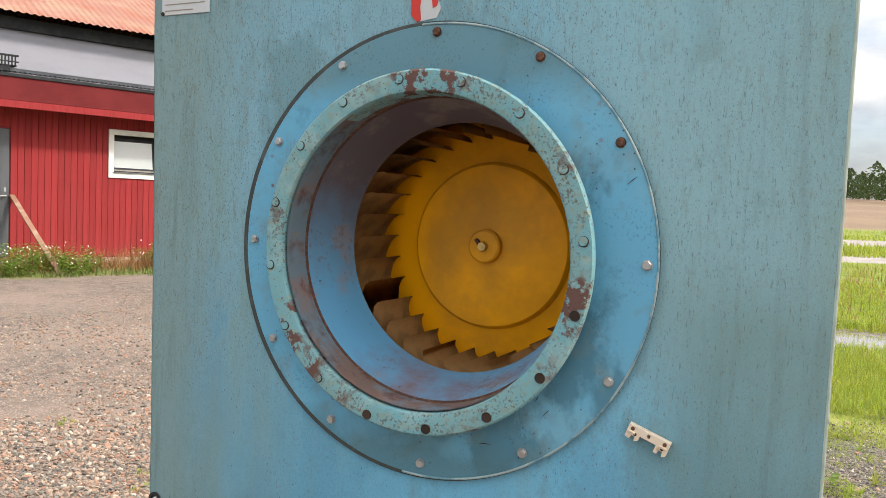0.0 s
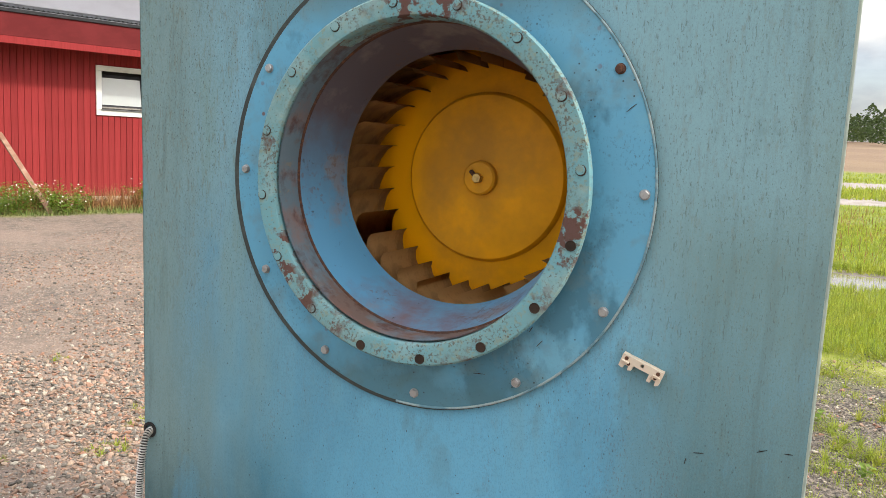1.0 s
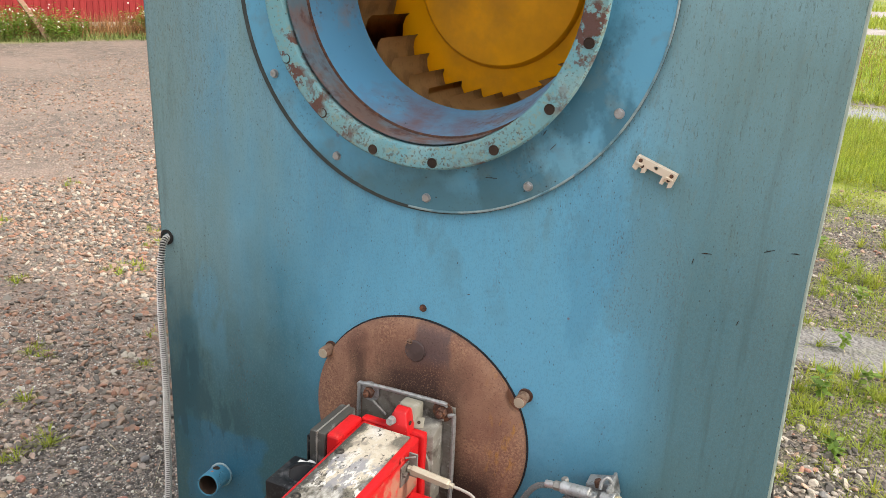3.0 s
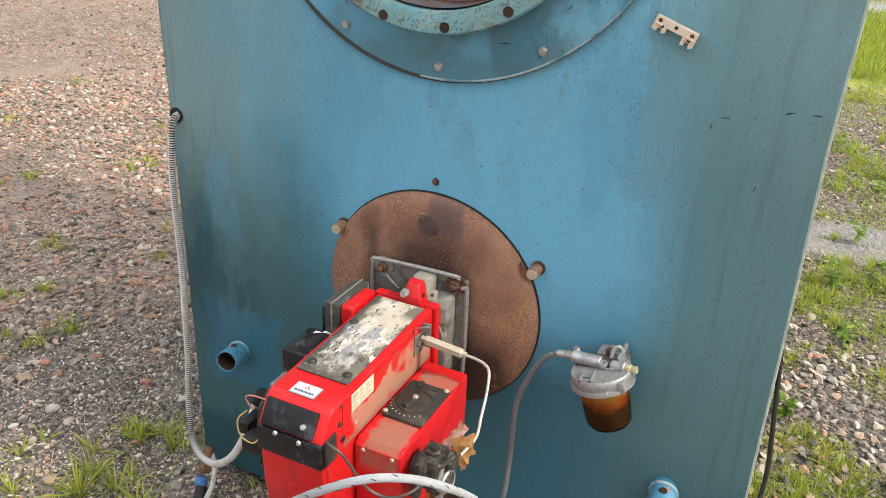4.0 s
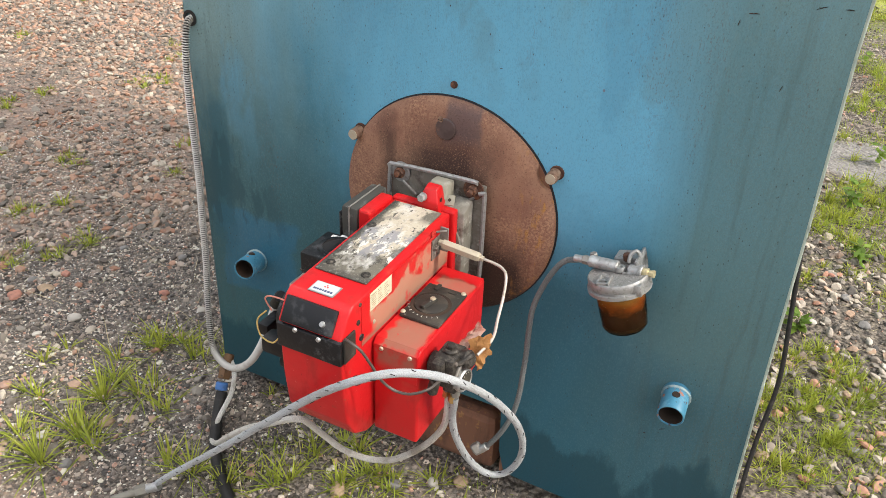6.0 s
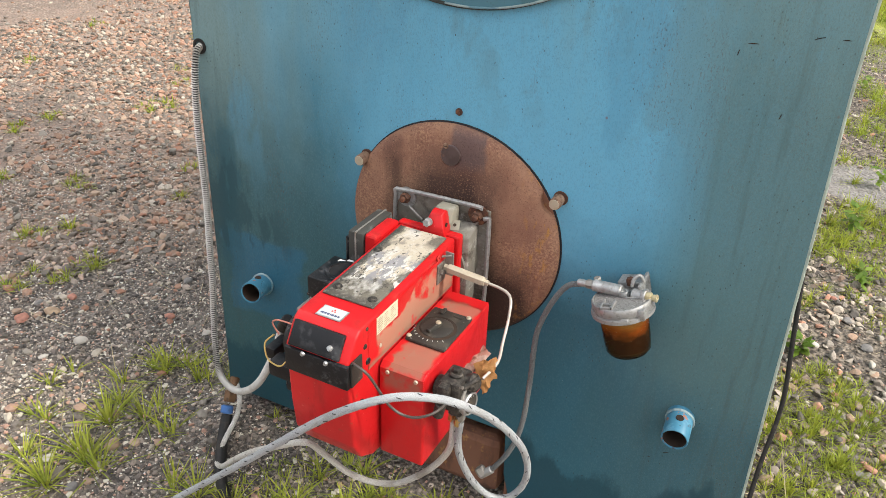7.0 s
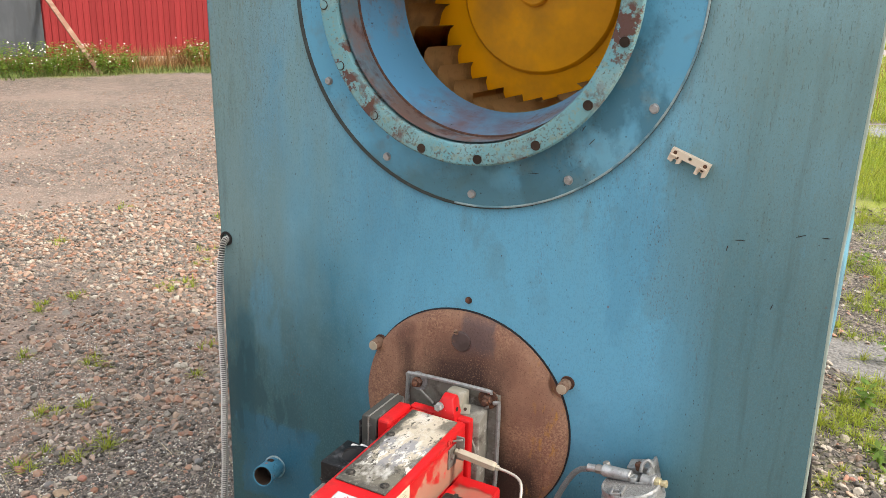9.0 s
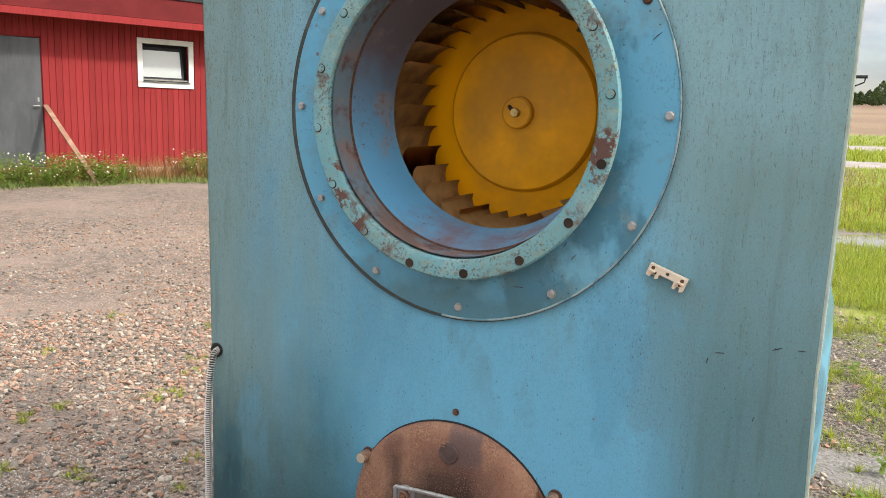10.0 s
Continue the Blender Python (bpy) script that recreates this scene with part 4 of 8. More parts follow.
for x, z in STUDS:
    part("stud_hole", lathe([(0, 0.0016), (0.0100, 0.0016), (0.0106, 0.0022), (0.0112, 0.0016), (0.0112, 0.0), (0, 0)], (x + 0.002, 0, z + 0.002), (0, -1, 0), 24), M_RUSTBOLT, heater, smooth=True)
    part("stud", lathe([(0, 0.0), (0.0090, 0.0), (0.0090, 0.021), (0.0082, 0.0228), (0, 0.0228)], (x, 0.0, z), (0.0, -1, 0), 20), M_STUD, heater, "short protruding steel stud", smooth=True)
    part("stud_face", lathe([(0, 0.0228), (0.0080, 0.0228), (0.0078, 0.0236), (0, 0.0240)], (x, 0.0, z), (0.0, -1, 0), 20), M_BEIGE, heater)
part("panel_screw", hexhead(0.0045, 0.005, (0.0075, 0.0, 0.762), (0, -1, 0), washer=0.0058), M_RUSTBOLT, heater)


def socket(x, z, r, length, lean, rise):
    """An open pipe that stands out of the panel, leaning aside and up a little."""
    way = Vector((lean, -1, rise)).normalized()
    prof = [(r + 0.0018, -0.006), (r + 0.0018, 0.002), (r + 0.0014, 0.004), (r + 0.0006, 0.006), (r, 0.008), (r, length - 0.001), (r - 0.0007, length), (r - 0.0020, length), (r - 0.0025, length - 0.002), (r - 0.0025, 0.008), (0, 0.008)]
    at = Vector((x, 0.0, z))
    ob = part("pipe_socket", lathe(prof, at, way, 32), M_SOCKET, heater, "short open blue pipe socket", smooth=True)
    up = (Vector((0, 0, 1)) - way * way.z).normalized()
    part("drill_hole", lathe([(0, 0.0006), (0.0048, 0.0006), (0.0056, 0.0012), (0.0062, 0), (0.0062, -0.002), (0, -0.002)], at + way * length * 0.45 + up * r, up, 14), M_INSIDE, ob)
    part("bore", lathe([(r - 0.0027, length - 0.0022), (r - 0.0027, 0.009), (0, 0.0088)], at, way, 28), M_INSIDE, ob, smooth=True)
    part("weld_bead", lathe([(r - 0.001, 0.0085), (r + 0.0016, 0.0080), (r + 0.0026, 0.0062), (r + 0.0022, 0.0045), (r, 0.004)], at, way, 26, close=True), M_LIP, ob, "pale chipped weld at the base")
    return ob


socket(-0.397, 0.331, 0.0205, 0.056, 0.22, 0.20)
right_socket = socket(0.4145, 0.343, 0.0205, 0.050, 0.05, -0.11)
part("drain_plug", hexhead(0.008, 0.012, (0.415, -0.010, 0.342), (0, -1, 0)), M_DULLSTEEL, right_socket)
part("cable_grommet", lathe([(0.0085, 0.001), (0.0135, 0.001), (0.0135, 0.003), (0.0085, 0.003)], (-0.4925, 0, 0.7825), (0, -1, 0), 20, close=True), M_RUBBER, heater)

# rusty flue box behind the cut-out at the foot
part("flue_box", box((-0.10, 0.02, 0.0), (0.118, 0.15, 0.135), 0.018), M_RUSTPLATE, heater, "rusty box behind the panel's cut-out")
part("cut_out_lining", box((0.136, 0.004, 0.03), (0.142, 0.10, 0.185)), M_RUSTPLATE, heater)
part("back_lining", box((-0.14, 0.151, 0.0), (0.142, 0.158, 0.20)), M_INSIDE, heater)

# plates and stickers
rating = part("rating_plate", box((-0.499, -0.0018, 1.592), (-0.399, 0.0, 1.70), 0.0006), M_WHITE, heater, "white rating plate with small print")
for i in range(9):
    part("print_line", box((-0.492, -0.0022, 1.598 + i * 0.010), (-0.492 + random.uniform(0.05, 0.086), -0.0018, 1.5995 + i * 0.010)), M_FADEDINK, rating)
part("plate_rivet", rod(0.003, (-0.496, -0.001, 1.5945), (-0.496, -0.004, 1.5945), 10), M_INSIDE, rating)
st = part("torn_sticker", outline([(-0.036, 1.6), (-0.036, 1.565), (-0.026, 1.5535), (-0.012, 1.5555), (0.004, 1.5575), (0.010, 1.570), (0.006, 1.582), (0.011, 1.6)], [], -0.0012, 0.0011), M_WHITE, heater, "torn red and white sticker")
part("red_print", outline([(-0.0365, 1.6), (-0.0355, 1.563), (-0.026, 1.553), (-0.020, 1.556), (-0.022, 1.575), (-0.018, 1.6)], [], -0.0020, 0.0007), M_REDINK, st)
part("red_print", outline([(-0.004, 1.582), (0.007, 1.586), (0.004, 1.574), (-0.002, 1.571)], [], -0.0020, 0.0007), M_REDINK, st)


def terminal_clip():
    """A small ivory bracket, at a slant."""
    k = Matrix.Translation((0.3215, -0.0005, 1.0215)) @ Matrix.Rotation(radians(20), 4, "Y")
    shape = [(-0.027, 0.0085), (0.027, 0.0085), (0.027, -0.009), (0.0225, -0.0115), (0.0215, -0.0055), (0.017, -0.005), (0.016, -0.0105), (0.0115, -0.0105), (0.0115, -0.001), (-0.010, -0.001), (-0.010, -0.0075), (-0.0145, -0.0095), (-0.0155, -0.004), (-0.020, -0.004), (-0.021, -0.0095), (-0.027, -0.008)]
    b = outline(shape, [circle2(0.0, 0.0042, 0.0024, 12)], -0.011, 0.0112)
    bmesh.ops.transform(b, matrix=k, verts=b.verts)
    ob = part("terminal_clip", b, M_IVORY, heater, "broken ivory plastic clip")
    for x, z, r in ((-0.021, 0.0045, 0.0026), (-0.016, -0.001, 0.0022), (0.021, 0.0045, 0.0026), (0.020, -0.002, 0.0022)):
        part("clip_hole", lathe([(0, 0.0), (r, 0.0), (r, 0.0006), (0, 0.0006)], k @ Vector((x, -0.0112, z)), (0, -1, 0), 10), M_RUSTBOLT, ob)
    for x in (-0.025, 0.016):
        part("clip_rib", box((x, -0.0145, -0.001), (x + 0.009, -0.011, 0.0015), 0.0004, 1, None, k), M_IVORY, ob)


terminal_clip()
# scratches and chips of the paint
for x, z, ln, a in ((0.382, 0.912, 0.010, 80), (0.397, 0.925, 0.016, 5), (0.468, 0.942, 0.016, 22), (0.497, 0.944, 0.012, 2), (0.447, 0.842, 0.010, 75), (0.286, 1.340, 0.020, 40), (0.06, 0.845, 0.004, 80), (-0.004, 0.875, 0.004, 80), (0.405, 0.265, 0.012, 30), (0.38, 0.245, 0.006, 10), (0.08, 0.80, 0.005, 10), (0.189, 1.034, 0.016, 50), (0.176, 1.051, 0.012, 60), (0.106, 0.980, 0.022, 4)):
    dx, dz = math.cos(radians(a)) * ln * 0.38, math.sin(radians(a)) * ln * 0.38
    y = -0.0088 if math.hypot(x - FX, z - FZ) < 0.31 else -0.0004
    part("chip", tube([Vector((x - dx, y, z - dz)), Vector((x, y - 0.0003, z + 0.0004)), Vector((x + dx, y, z + dz))], lambda i: 0.0006 if i == 1 else 0.0003, 6), M_INSIDE, heater)

# ---- the oil burner ----
burner = thing("oil_burner", (0.01, -0.2, 0.35), "dirty red oil burner with black covers on the rusty plate", "oil burner")


def prism(section, x0, x1, bevel=0.004, segs=2):
    """A body with the given (y, z) section between x0 and x1, edges rounded."""
    b = bmesh.new()
    lo = [b.verts.new((x0, y, z)) for y, z in section]
    hi = [b.verts.new((x1, y, z)) for y, z in section]
    n = len(section)
    b.faces.new(lo[::-1])
    b.faces.new(hi)
    for i in range(n):
        b.faces.new((lo[i], lo[(i + 1) % n], hi[(i + 1) % n], hi[i]))
    bmesh.ops.recalc_face_normals(b, faces=b.faces)
    if bevel:
        bmesh.ops.bevel(b, geom=[e for e in b.edges], offset=bevel, segments=segs, profile=0.5, affect="EDGES", clamp_overlap=True)
    return b


SLOPE = Matrix.Translation((0.0, -0.082, 0.597)) @ Matrix.Rotation(radians(1.5), 4, "X")     # the lid falls a little to the front
main_sec = [(-0.082, 0.597), (-0.347, 0.590), (-0.3565, 0.583), (-0.3755, 0.553), (-0.372, 0.46), (-0.366, 0.41), (-0.348, 0.378), (-0.320, 0.360), (-0.285, 0.354), (-0.082, 0.354)]
main = part("housing", prism(main_sec, -0.046, 0.0505, 0.0042, 3), M_RED, burner, "glossy red metal housing", smooth=True)
side_sec = [(-0.100, 0.515), (-0.298, 0.514), (-0.305, 0.507), (-0.305, 0.357), (-0.100, 0.357)]
side = part("side_housing", prism(side_sec, 0.052, 0.121, 0.004, 3), M_RED, burner, smooth=True)
dust = prism([(-0.102, 0.5152), (-0.2975, 0.5142), (-0.3052, 0.5072), (-0.3052, 0.462), (-0.3058, 0.462), (-0.3058, 0.5076), (-0.2979, 0.5148), (-0.102, 0.5158)], 0.0535, 0.1195, 0.0)
part("dust_cover", dust, M_DUSTYTOP, side, "grey-brown dust on red paint")
part("flank_dust", box((0.0507, -0.330, 0.517), (0.0512, -0.088, 0.586)), M_DUSTYRED, main)
part("rear_housing", box((-0.068, -0.150, 0.540), (-0.0465, -0.082, 0.602), 0.004), M_RED, burner)
part("rear_collar", box((-0.050, -0.0815, 0.42), (0.056, -0.066, 0.599), 0.003), M_RED, burner)

cover = part("top_cover", box((-0.0385, -0.219, 0.0002), (0.0405, -0.010, 0.0030), 0.001, 2, None, SLOPE), M_COVER, main, "black top cover caked with white deposits")
for x, y in ((-0.027, -0.199), (0.030, -0.203), (-0.030, -0.090)):
    part("cover_screw", lathe([(0, 0.0028), (0.0032, 0.0026), (0.0042, 0.0012), (0.0064, 0.001), (0.0068, 0), (0, 0)], SLOPE @ Vector((x, y, 0.003)), (0, 0, 1), 18), M_PUMP, cover, smooth=True)


badge = part("maker_badge", box((-0.0190, -0.2635, 0.0002), (0.0190, -0.2400, 0.0014), 0.0005, 2, None, SLOPE), M_STEEL, main, "white maker's badge in a steel edge")
part("badge_face", box((-0.0173, -0.2620, 0.0014), (0.0173, -0.2415, 0.0018), 0, 1, None, SLOPE), M_WHITE, badge)
b = bmesh.new()
x = -0.0140
for w in (0.0042, 0.003, 0.0036, 0.002, 0.0032, 0.0036, 0.003):
    box((x, -0.2585, 0.0018), (x + w, -0.2550, 0.0021), bm=b, m=SLOPE)
    x += w + 0.0009
part("badge_word", b, M_BLUEINK, badge)
b = bmesh.new()
for x, y in ((-0.0030, -0.2505), (0.0012, -0.2505), (-0.0009, -0.2472)):
    box((x, y, 0.0018), (x + 0.0024, y + 0.0022, 0.0021), bm=b, m=SLOPE)
part("badge_mark", b, M_REDINK, badge)

# sloping black window and black band on the front
tilt = Matrix.Translation((-0.001, -0.3660, 0.5685)) @ Matrix.Rotation(radians(-33), 4, "X")
win = part("front_cover", box((-0.0390, -0.0045, -0.0170), (0.0375, 0.004, 0.0175), 0.002, 2, None, tilt), M_BLACK, main, "scuffed black plastic front cover", smooth=True)
part("cover_screw", lathe([(0, 0.003), (0.0032, 0.0025), (0.0042, 0), (0, 0)], tilt @ Vector((0.022, -0.0045, -0.004)), (0, -0.84, 0.54), 14), M_STEEL, win)
band = part("front_band", box((-0.0450, -0.3800, 0.5165), (0.0515, -0.3560, 0.5525), 0.002), M_BLACK, main, "black plastic band", smooth=True)
for x in (-0.0150, 0.0200):
    part("band_screw", lathe([(0, 0.0032), (0.0025, 0.003), (0.0034, 0.001), (0.0034, 0), (0, 0)], (x, -0.380, 0.5515 - 0.05 * (x + 0.015)), (0, -1, 0), 16), M_STEEL, band, smooth=True)
part("band_tab", box((0.0510, -0.3735, 0.5180), (0.0540, -0.348, 0.5560), 0.001), M_DIRTYBLACK, band)

spec_plate = part("data_label", box((0.0512, -0.310, 0.5600), (0.0518, -0.256, 0.5865)), M_CREAMLABEL, main, "yellowed data label with small print")
for i in range(8):
    for y in (-0.307, -0.291, -0.275):
        part("print_line", box((0.0518, y, 0.5625 + i * 0.0028), (0.0520, y + random.uniform(0.006, 0.014), 0.5630 + i * 0.0028)), M_FADEDINK, spec_plate)
for y, z, r, m in ((-0.337, 0.5590, 0.0040, M_INSIDE), (-0.330, 0.5320, 0.0055, M_BLACK), (-0.300, 0.5380, 0.0035, M_BEIGE), (-0.332, 0.5835, 0.0028, M_RUSTBOLT)):
    part("flank_screw", lathe([(0, 0.0016), (r * 0.8, 0.0014), (r, 0.0), (0, 0)], (0.0505, y, z), (1, 0, 0), 14), m, main)

# dial plate on the side housing
DX, DY = 0.0865, -0.2065
dial = part("dial_plate", box((0.0575, -0.247, 0.5150), (0.1195, -0.157, 0.5210), 0.003, 2), M_DIRTYBLACK, side, "dusty black air damper dial plate with white marks", smooth=True)
part("dial_groove", lathe([(0.0222, 0.0), (0.0290, 0.0), (0.0290, 0.0004), (0.0222, 0.0004)], (DX, DY, 0.5210), (0, 0, 1), 40, close=True), M_INSIDE, dial)
part("dial_disc", lathe([(0, 0.0030), (0.0215, 0.0030), (0.0235, 0.0018), (0.0240, 0.0), (0, 0)], (DX, DY, 0.5210), (0, 0, 1), 40), M_DIRTYBLACK, dial, smooth=True)
b = prism([(-0.0042, 0), (0.0042, 0), (0.0028, 0.0050), (-0.0028, 0.0050)], -0.020, 0.010, 0.0008)
bmesh.ops.transform(b, matrix=Matrix.Translation((DX, DY, 0.5240)) @ Matrix.Rotation(radians(78), 4, "Z"), verts=b.verts)
part("pointer", b, M_DIRTYBLACK, dial)
part("dial_screw", lathe([(0, 0.0025), (0.003, 0.0023), (0.0042, 0.001), (0.0042, 0), (0, 0)], (DX + 0.001, DY + 0.003, 0.5288), (0, 0, 1), 14), M_BEIGE, dial, smooth=True)
for x, y in ((0.1150, -0.1615), (0.0610, -0.2405)):
    part("dial_screw", lathe([(0, 0.0028), (0.0024, 0.0026), (0.0038, 0.001), (0.0038, 0), (0, 0)], (x, y, 0.5210), (0, 0, 1), 16), M_BEIGE, dial, smooth=True)
for i in range(10):
    a = radians(196 + i * 13)
    k = Matrix.Translation((DX, DY, 0.5211)) @ Matrix.Rotation(a, 4, "Z")
    ln = 0.0040 if i % 3 == 0 else 0.0026
    part("scale_mark", box((0.0300, -0.0005, 0), (0.0300 + ln, 0.0005, 0.0003), 0, 1, None, k), M_TICK, dial)
part("dial_rib", box((0.073, -0.173, 0.5210), (0.079, -0.158, 0.5240), 0.001), M_DIRTYBLACK, dial)
part("dial_rib", box((0.094, -0.170, 0.5210), (0.108, -0.164, 0.5230), 0.001), M_DIRTYBLACK, dial)
for x in (0.0655, 0.1085):
    part("box_screw", lathe([(0, 0.0024), (0.0025, 0.0020), (0.0034, 0.0), (0, 0)], (x, -0.3058, 0.5030), (0, -1, 0), 14), M_BEIGE, side, smooth=True)

# flange, casting and its hinge
flange = part("mounting_flange", box((-0.080, -0.030, 0.450), (0.082, -0.024, 0.626), 0.002), M_FLANGE, burner, "dirty grey cast mounting flange with raised edges")
part("flange_rim", tube(smooth_path([(-0.081, -0.034, 0.50), (-0.081, -0.034, 0.614), (-0.070, -0.034, 0.628), (0.060, -0.034, 0.632), (0.067, -0.034, 0.628)], 0.006), 0.0036, 8), M_ALU, flange, smooth=True)
part("flange_rim", tube(smooth_path([(0.074, -0.034, 0.614), (0.081, -0.034, 0.616), (0.083, -0.034, 0.604), (0.083, -0.034, 0.47), (0.075, -0.034, 0.452)], 0.006), 0.0036, 8), M_ALU, flange, smooth=True)
for x, z, m in ((-0.062, 0.617, M_ALU), (0.0635, 0.618, M_RUSTBOLT)):
    part("washer", lathe([(0, 0), (0.0165, 0), (0.0165, 0.003), (0, 0.003)], (x, -0.031, z), (0, -1, 0), 28), m, flange)
    part("nut", hexhead(0.0088, 0.009, (x, -0.034, z), (0, -1, 0)), M_RUSTBOLT, flange, "rusty nut on a stud")
    part("stud_end", rod(0.0045, (x, -0.034, z), (x, -0.050, z), 12, bevel=0.001), M_RUSTBOLT, flange, smooth=True)
part("burner_tube", lathe([(0.055, 0.012), (0.055, 0.036), (0.050, 0.070), (0, 0.070)], (0.012, 0.0, 0.535), (0, -1, 0), 36), M_DIRTYALU, burner, "grimy cast aluminium neck", smooth=True)
part("neck_casting", prism([(-0.031, 0.604), (-0.066, 0.592), (-0.0675, 0.47), (-0.031, 0.47)], -0.016, 0.066, 0.006, 2), M_FLANGE, burner, smooth=True)
part("hinge_block", prism([(-0.034, 0.628), (-0.056, 0.630), (-0.0675, 0.612), (-0.0675, 0.59), (-0.034, 0.59)], 0.002, 0.033, 0.004, 2), M_KHAKI, burner, smooth=True)
k = Matrix.Translation((0.038, -0.062, 0.606)) @ Matrix.Rotation(radians(42), 4, "X") @ Matrix.Rotation(radians(12), 4, "Z")
ear = part("hinge_ear", box((-0.0085, -0.0085, -0.0015), (0.0085, 0.0085, 0.0015), 0.0012, 2, None, k), M_KHAKI, burner, smooth=True)
part("ear_hole", lathe([(0, 0.0022), (0.0026, 0.0022), (0.0026, 0.0), (0, 0)], k @ Vector((0.001, 0, 0)), k.to_3x3() @ Vector((0, 0, 1)), 14), M_INSIDE, ear)
b = prism([(-0.062, 0.594), (-0.090, 0.594), (-0.090, 0.610), (-0.082, 0.628), (-0.070, 0.632), (-0.062, 0.628)], -0.005, 0.033, 0.003, 2)
for v in b.verts:                      # narrower towards the top
    v.co.x = 0.016 + (v.co.x - 0.014) * (1.0 - 0.45 * max(0.0, min(1.0, (v.co.z - 0.604) / 0.022)))
lug = part("red_lug", b, M_RED, main, smooth=True)
part("lug_bolt", hexhead(0.0065, 0.010, (0.008, -0.089, 0.6165), (0, -1, 0.1), washer=0.0066), M_ALU, lug, "bright bolt in the red lug")
part("lug_hole", lathe([(0, 0.0006), (0.0035, 0.0006), (0.0035, 0), (0, 0)], (0.0315, -0.077, 0.612), (1, 0, 0), 14), M_INSIDE, lug)
part("neck_rod", rod(0.0022, (0.036, -0.036, 0.585), (0.066, -0.036, 0.606), 8), M_DULLSTEEL, flange)
part("neck_rod", rod(0.0022, (-0.056, -0.036, 0.604), (-0.030, -0.040, 0.588), 8), M_DULLSTEEL, flange)
for a, b_ in (((0.070, -0.045, 0.455), (0.084, -0.05, 0.445)), ((0.076, -0.045, 0.470), (0.090, -0.05, 0.442)), ((0.060, -0.045, 0.465), (0.072, -0.05, 0.448))):
    part("ignition_clip", tube([Vector(a), (Vector(a) + Vector(b_)) / 2 + Vector((0, -0.006, 0.002)), Vector(b_)], 0.0022, 8), M_DULLSTEEL, burner, smooth=True)

# nozzle line: bracket, hex coupling, thin pipe down to the pump
bracket = part("line_bracket", box((0.0512, -0.143, 0.547), (0.0535, -0.118, 0.580), 0.0008), M_DULLSTEEL, burner, "small steel bracket")
part("bracket_lip", box((0.0535, -0.121, 0.555), (0.0670, -0.1185, 0.594), 0.0008), M_DULLSTEEL, bracket)
part("bracket_screw", hexhead(0.0042, 0.005, (0.0535, -0.136, 0.567), (1, 0, 0), washer=0.0052), M_DULLSTEEL, bracket)
part("bracket_pin", rod(0.0017, (0.052, -0.130, 0.589), (0.066, -0.124, 0.592), 10, bevel=0.0005), M_DULLSTEEL, bracket)
part("cable_eye", lathe([(0.0022, 0.0), (0.0052, 0.0), (0.0052, 0.0015), (0.0022, 0.0015)], (0.0520, -0.140, 0.591), (1, 0, 0), 16, close=True), M_REDINK, bracket)
b = lathe([(0, 0), (0.0052, 0), (0.0052, 0.006), (0.0076, 0.007), (0.0076, 0.062), (0.0066, 0.065), (0.0045, 0.066), (0.0045, 0.071), (0, 0.071)], (0.0545, -0.124, 0.570), (1, 0.03, -0.11), 6)
coupling = part("hex_coupling", b, M_BEIGE, burner, "long beige hexagonal coupling")
thin_pipe = part("nozzle_pipe", tube(smooth_path([(0.122, -0.122, 0.5625), (0.141, -0.120, 0.559), (0.155, -0.121, 0.555), (0.164, -0.128, 0.548), (0.171, -0.150, 0.531), (0.177, -0.180, 0.513), (0.183, -0.210, 0.500), (0.176, -0.245, 0.492)], 0.005), 0.0022, 10), M_PIPE, burner, "thin bent steel fuel pipe", smooth=True)

# pump
pump = part("fuel_pump", box((0.136, -0.300, 0.452), (0.176, -0.245, 0.514), 0.005), M_PUMP, burner, "oily dark iron fuel pump", smooth=True)
part("pump_neck", rod(0.020, (0.120, -0.272, 0.478), (0.140, -0.272, 0.478), 24, bevel=0.002), M_PUMP, pump, smooth=True)
part("pump_block", box((0.140, -0.314, 0.478), (0.160, -0.292, 0.512), 0.003), M_PUMP, pump, smooth=True)
part("pump_block", box((0.150, -0.285, 0.432), (0.174, -0.255, 0.458), 0.003), M_PUMP, pump, smooth=True)
part("pump_dome", lathe([(0, 0.020), (0.012, 0.019), (0.0165, 0.014), (0.017, 0.0), (0, 0)], (0.176, -0.262, 0.498), (0.9, -0.1, 0.35), 24), M_PUMP, pump, smooth=True)
part("pump_cap", lathe([(0, 0), (0.013, 0), (0.013, 0.005), (0.0105, 0.008), (0, 0.008)], (0.157, -0.272, 0.513), (0, 0, 1), 20), M_PUMP, pump, smooth=True)
part("pump_nut", hexhead(0.0085, 0.009, (0.157, -0.272, 0.520), (0, 0, 1)), M_PUMP, pump)
part("pump_arm", rod(0.0052, (0.176, -0.285, 0.500), (0.196, -0.262, 0.516), 12, bevel=0.001), M_PUMP, pump, smooth=True)
part("pump_arm", rod(0.0042, (0.176, -0.296, 0.470), (0.178, -0.268, 0.506), 10, bevel=0.001), M_DULLSTEEL, pump, smooth=True)
for y, z in ((-0.293, 0.508), (-0.252, 0.508), (-0.293, 0.458), (-0.252, 0.458)):
    part("pump_screw", hexhead(0.0036, 0.004, (0.176, y, z), (1, 0, 0)), M_DULLSTEEL, pump)
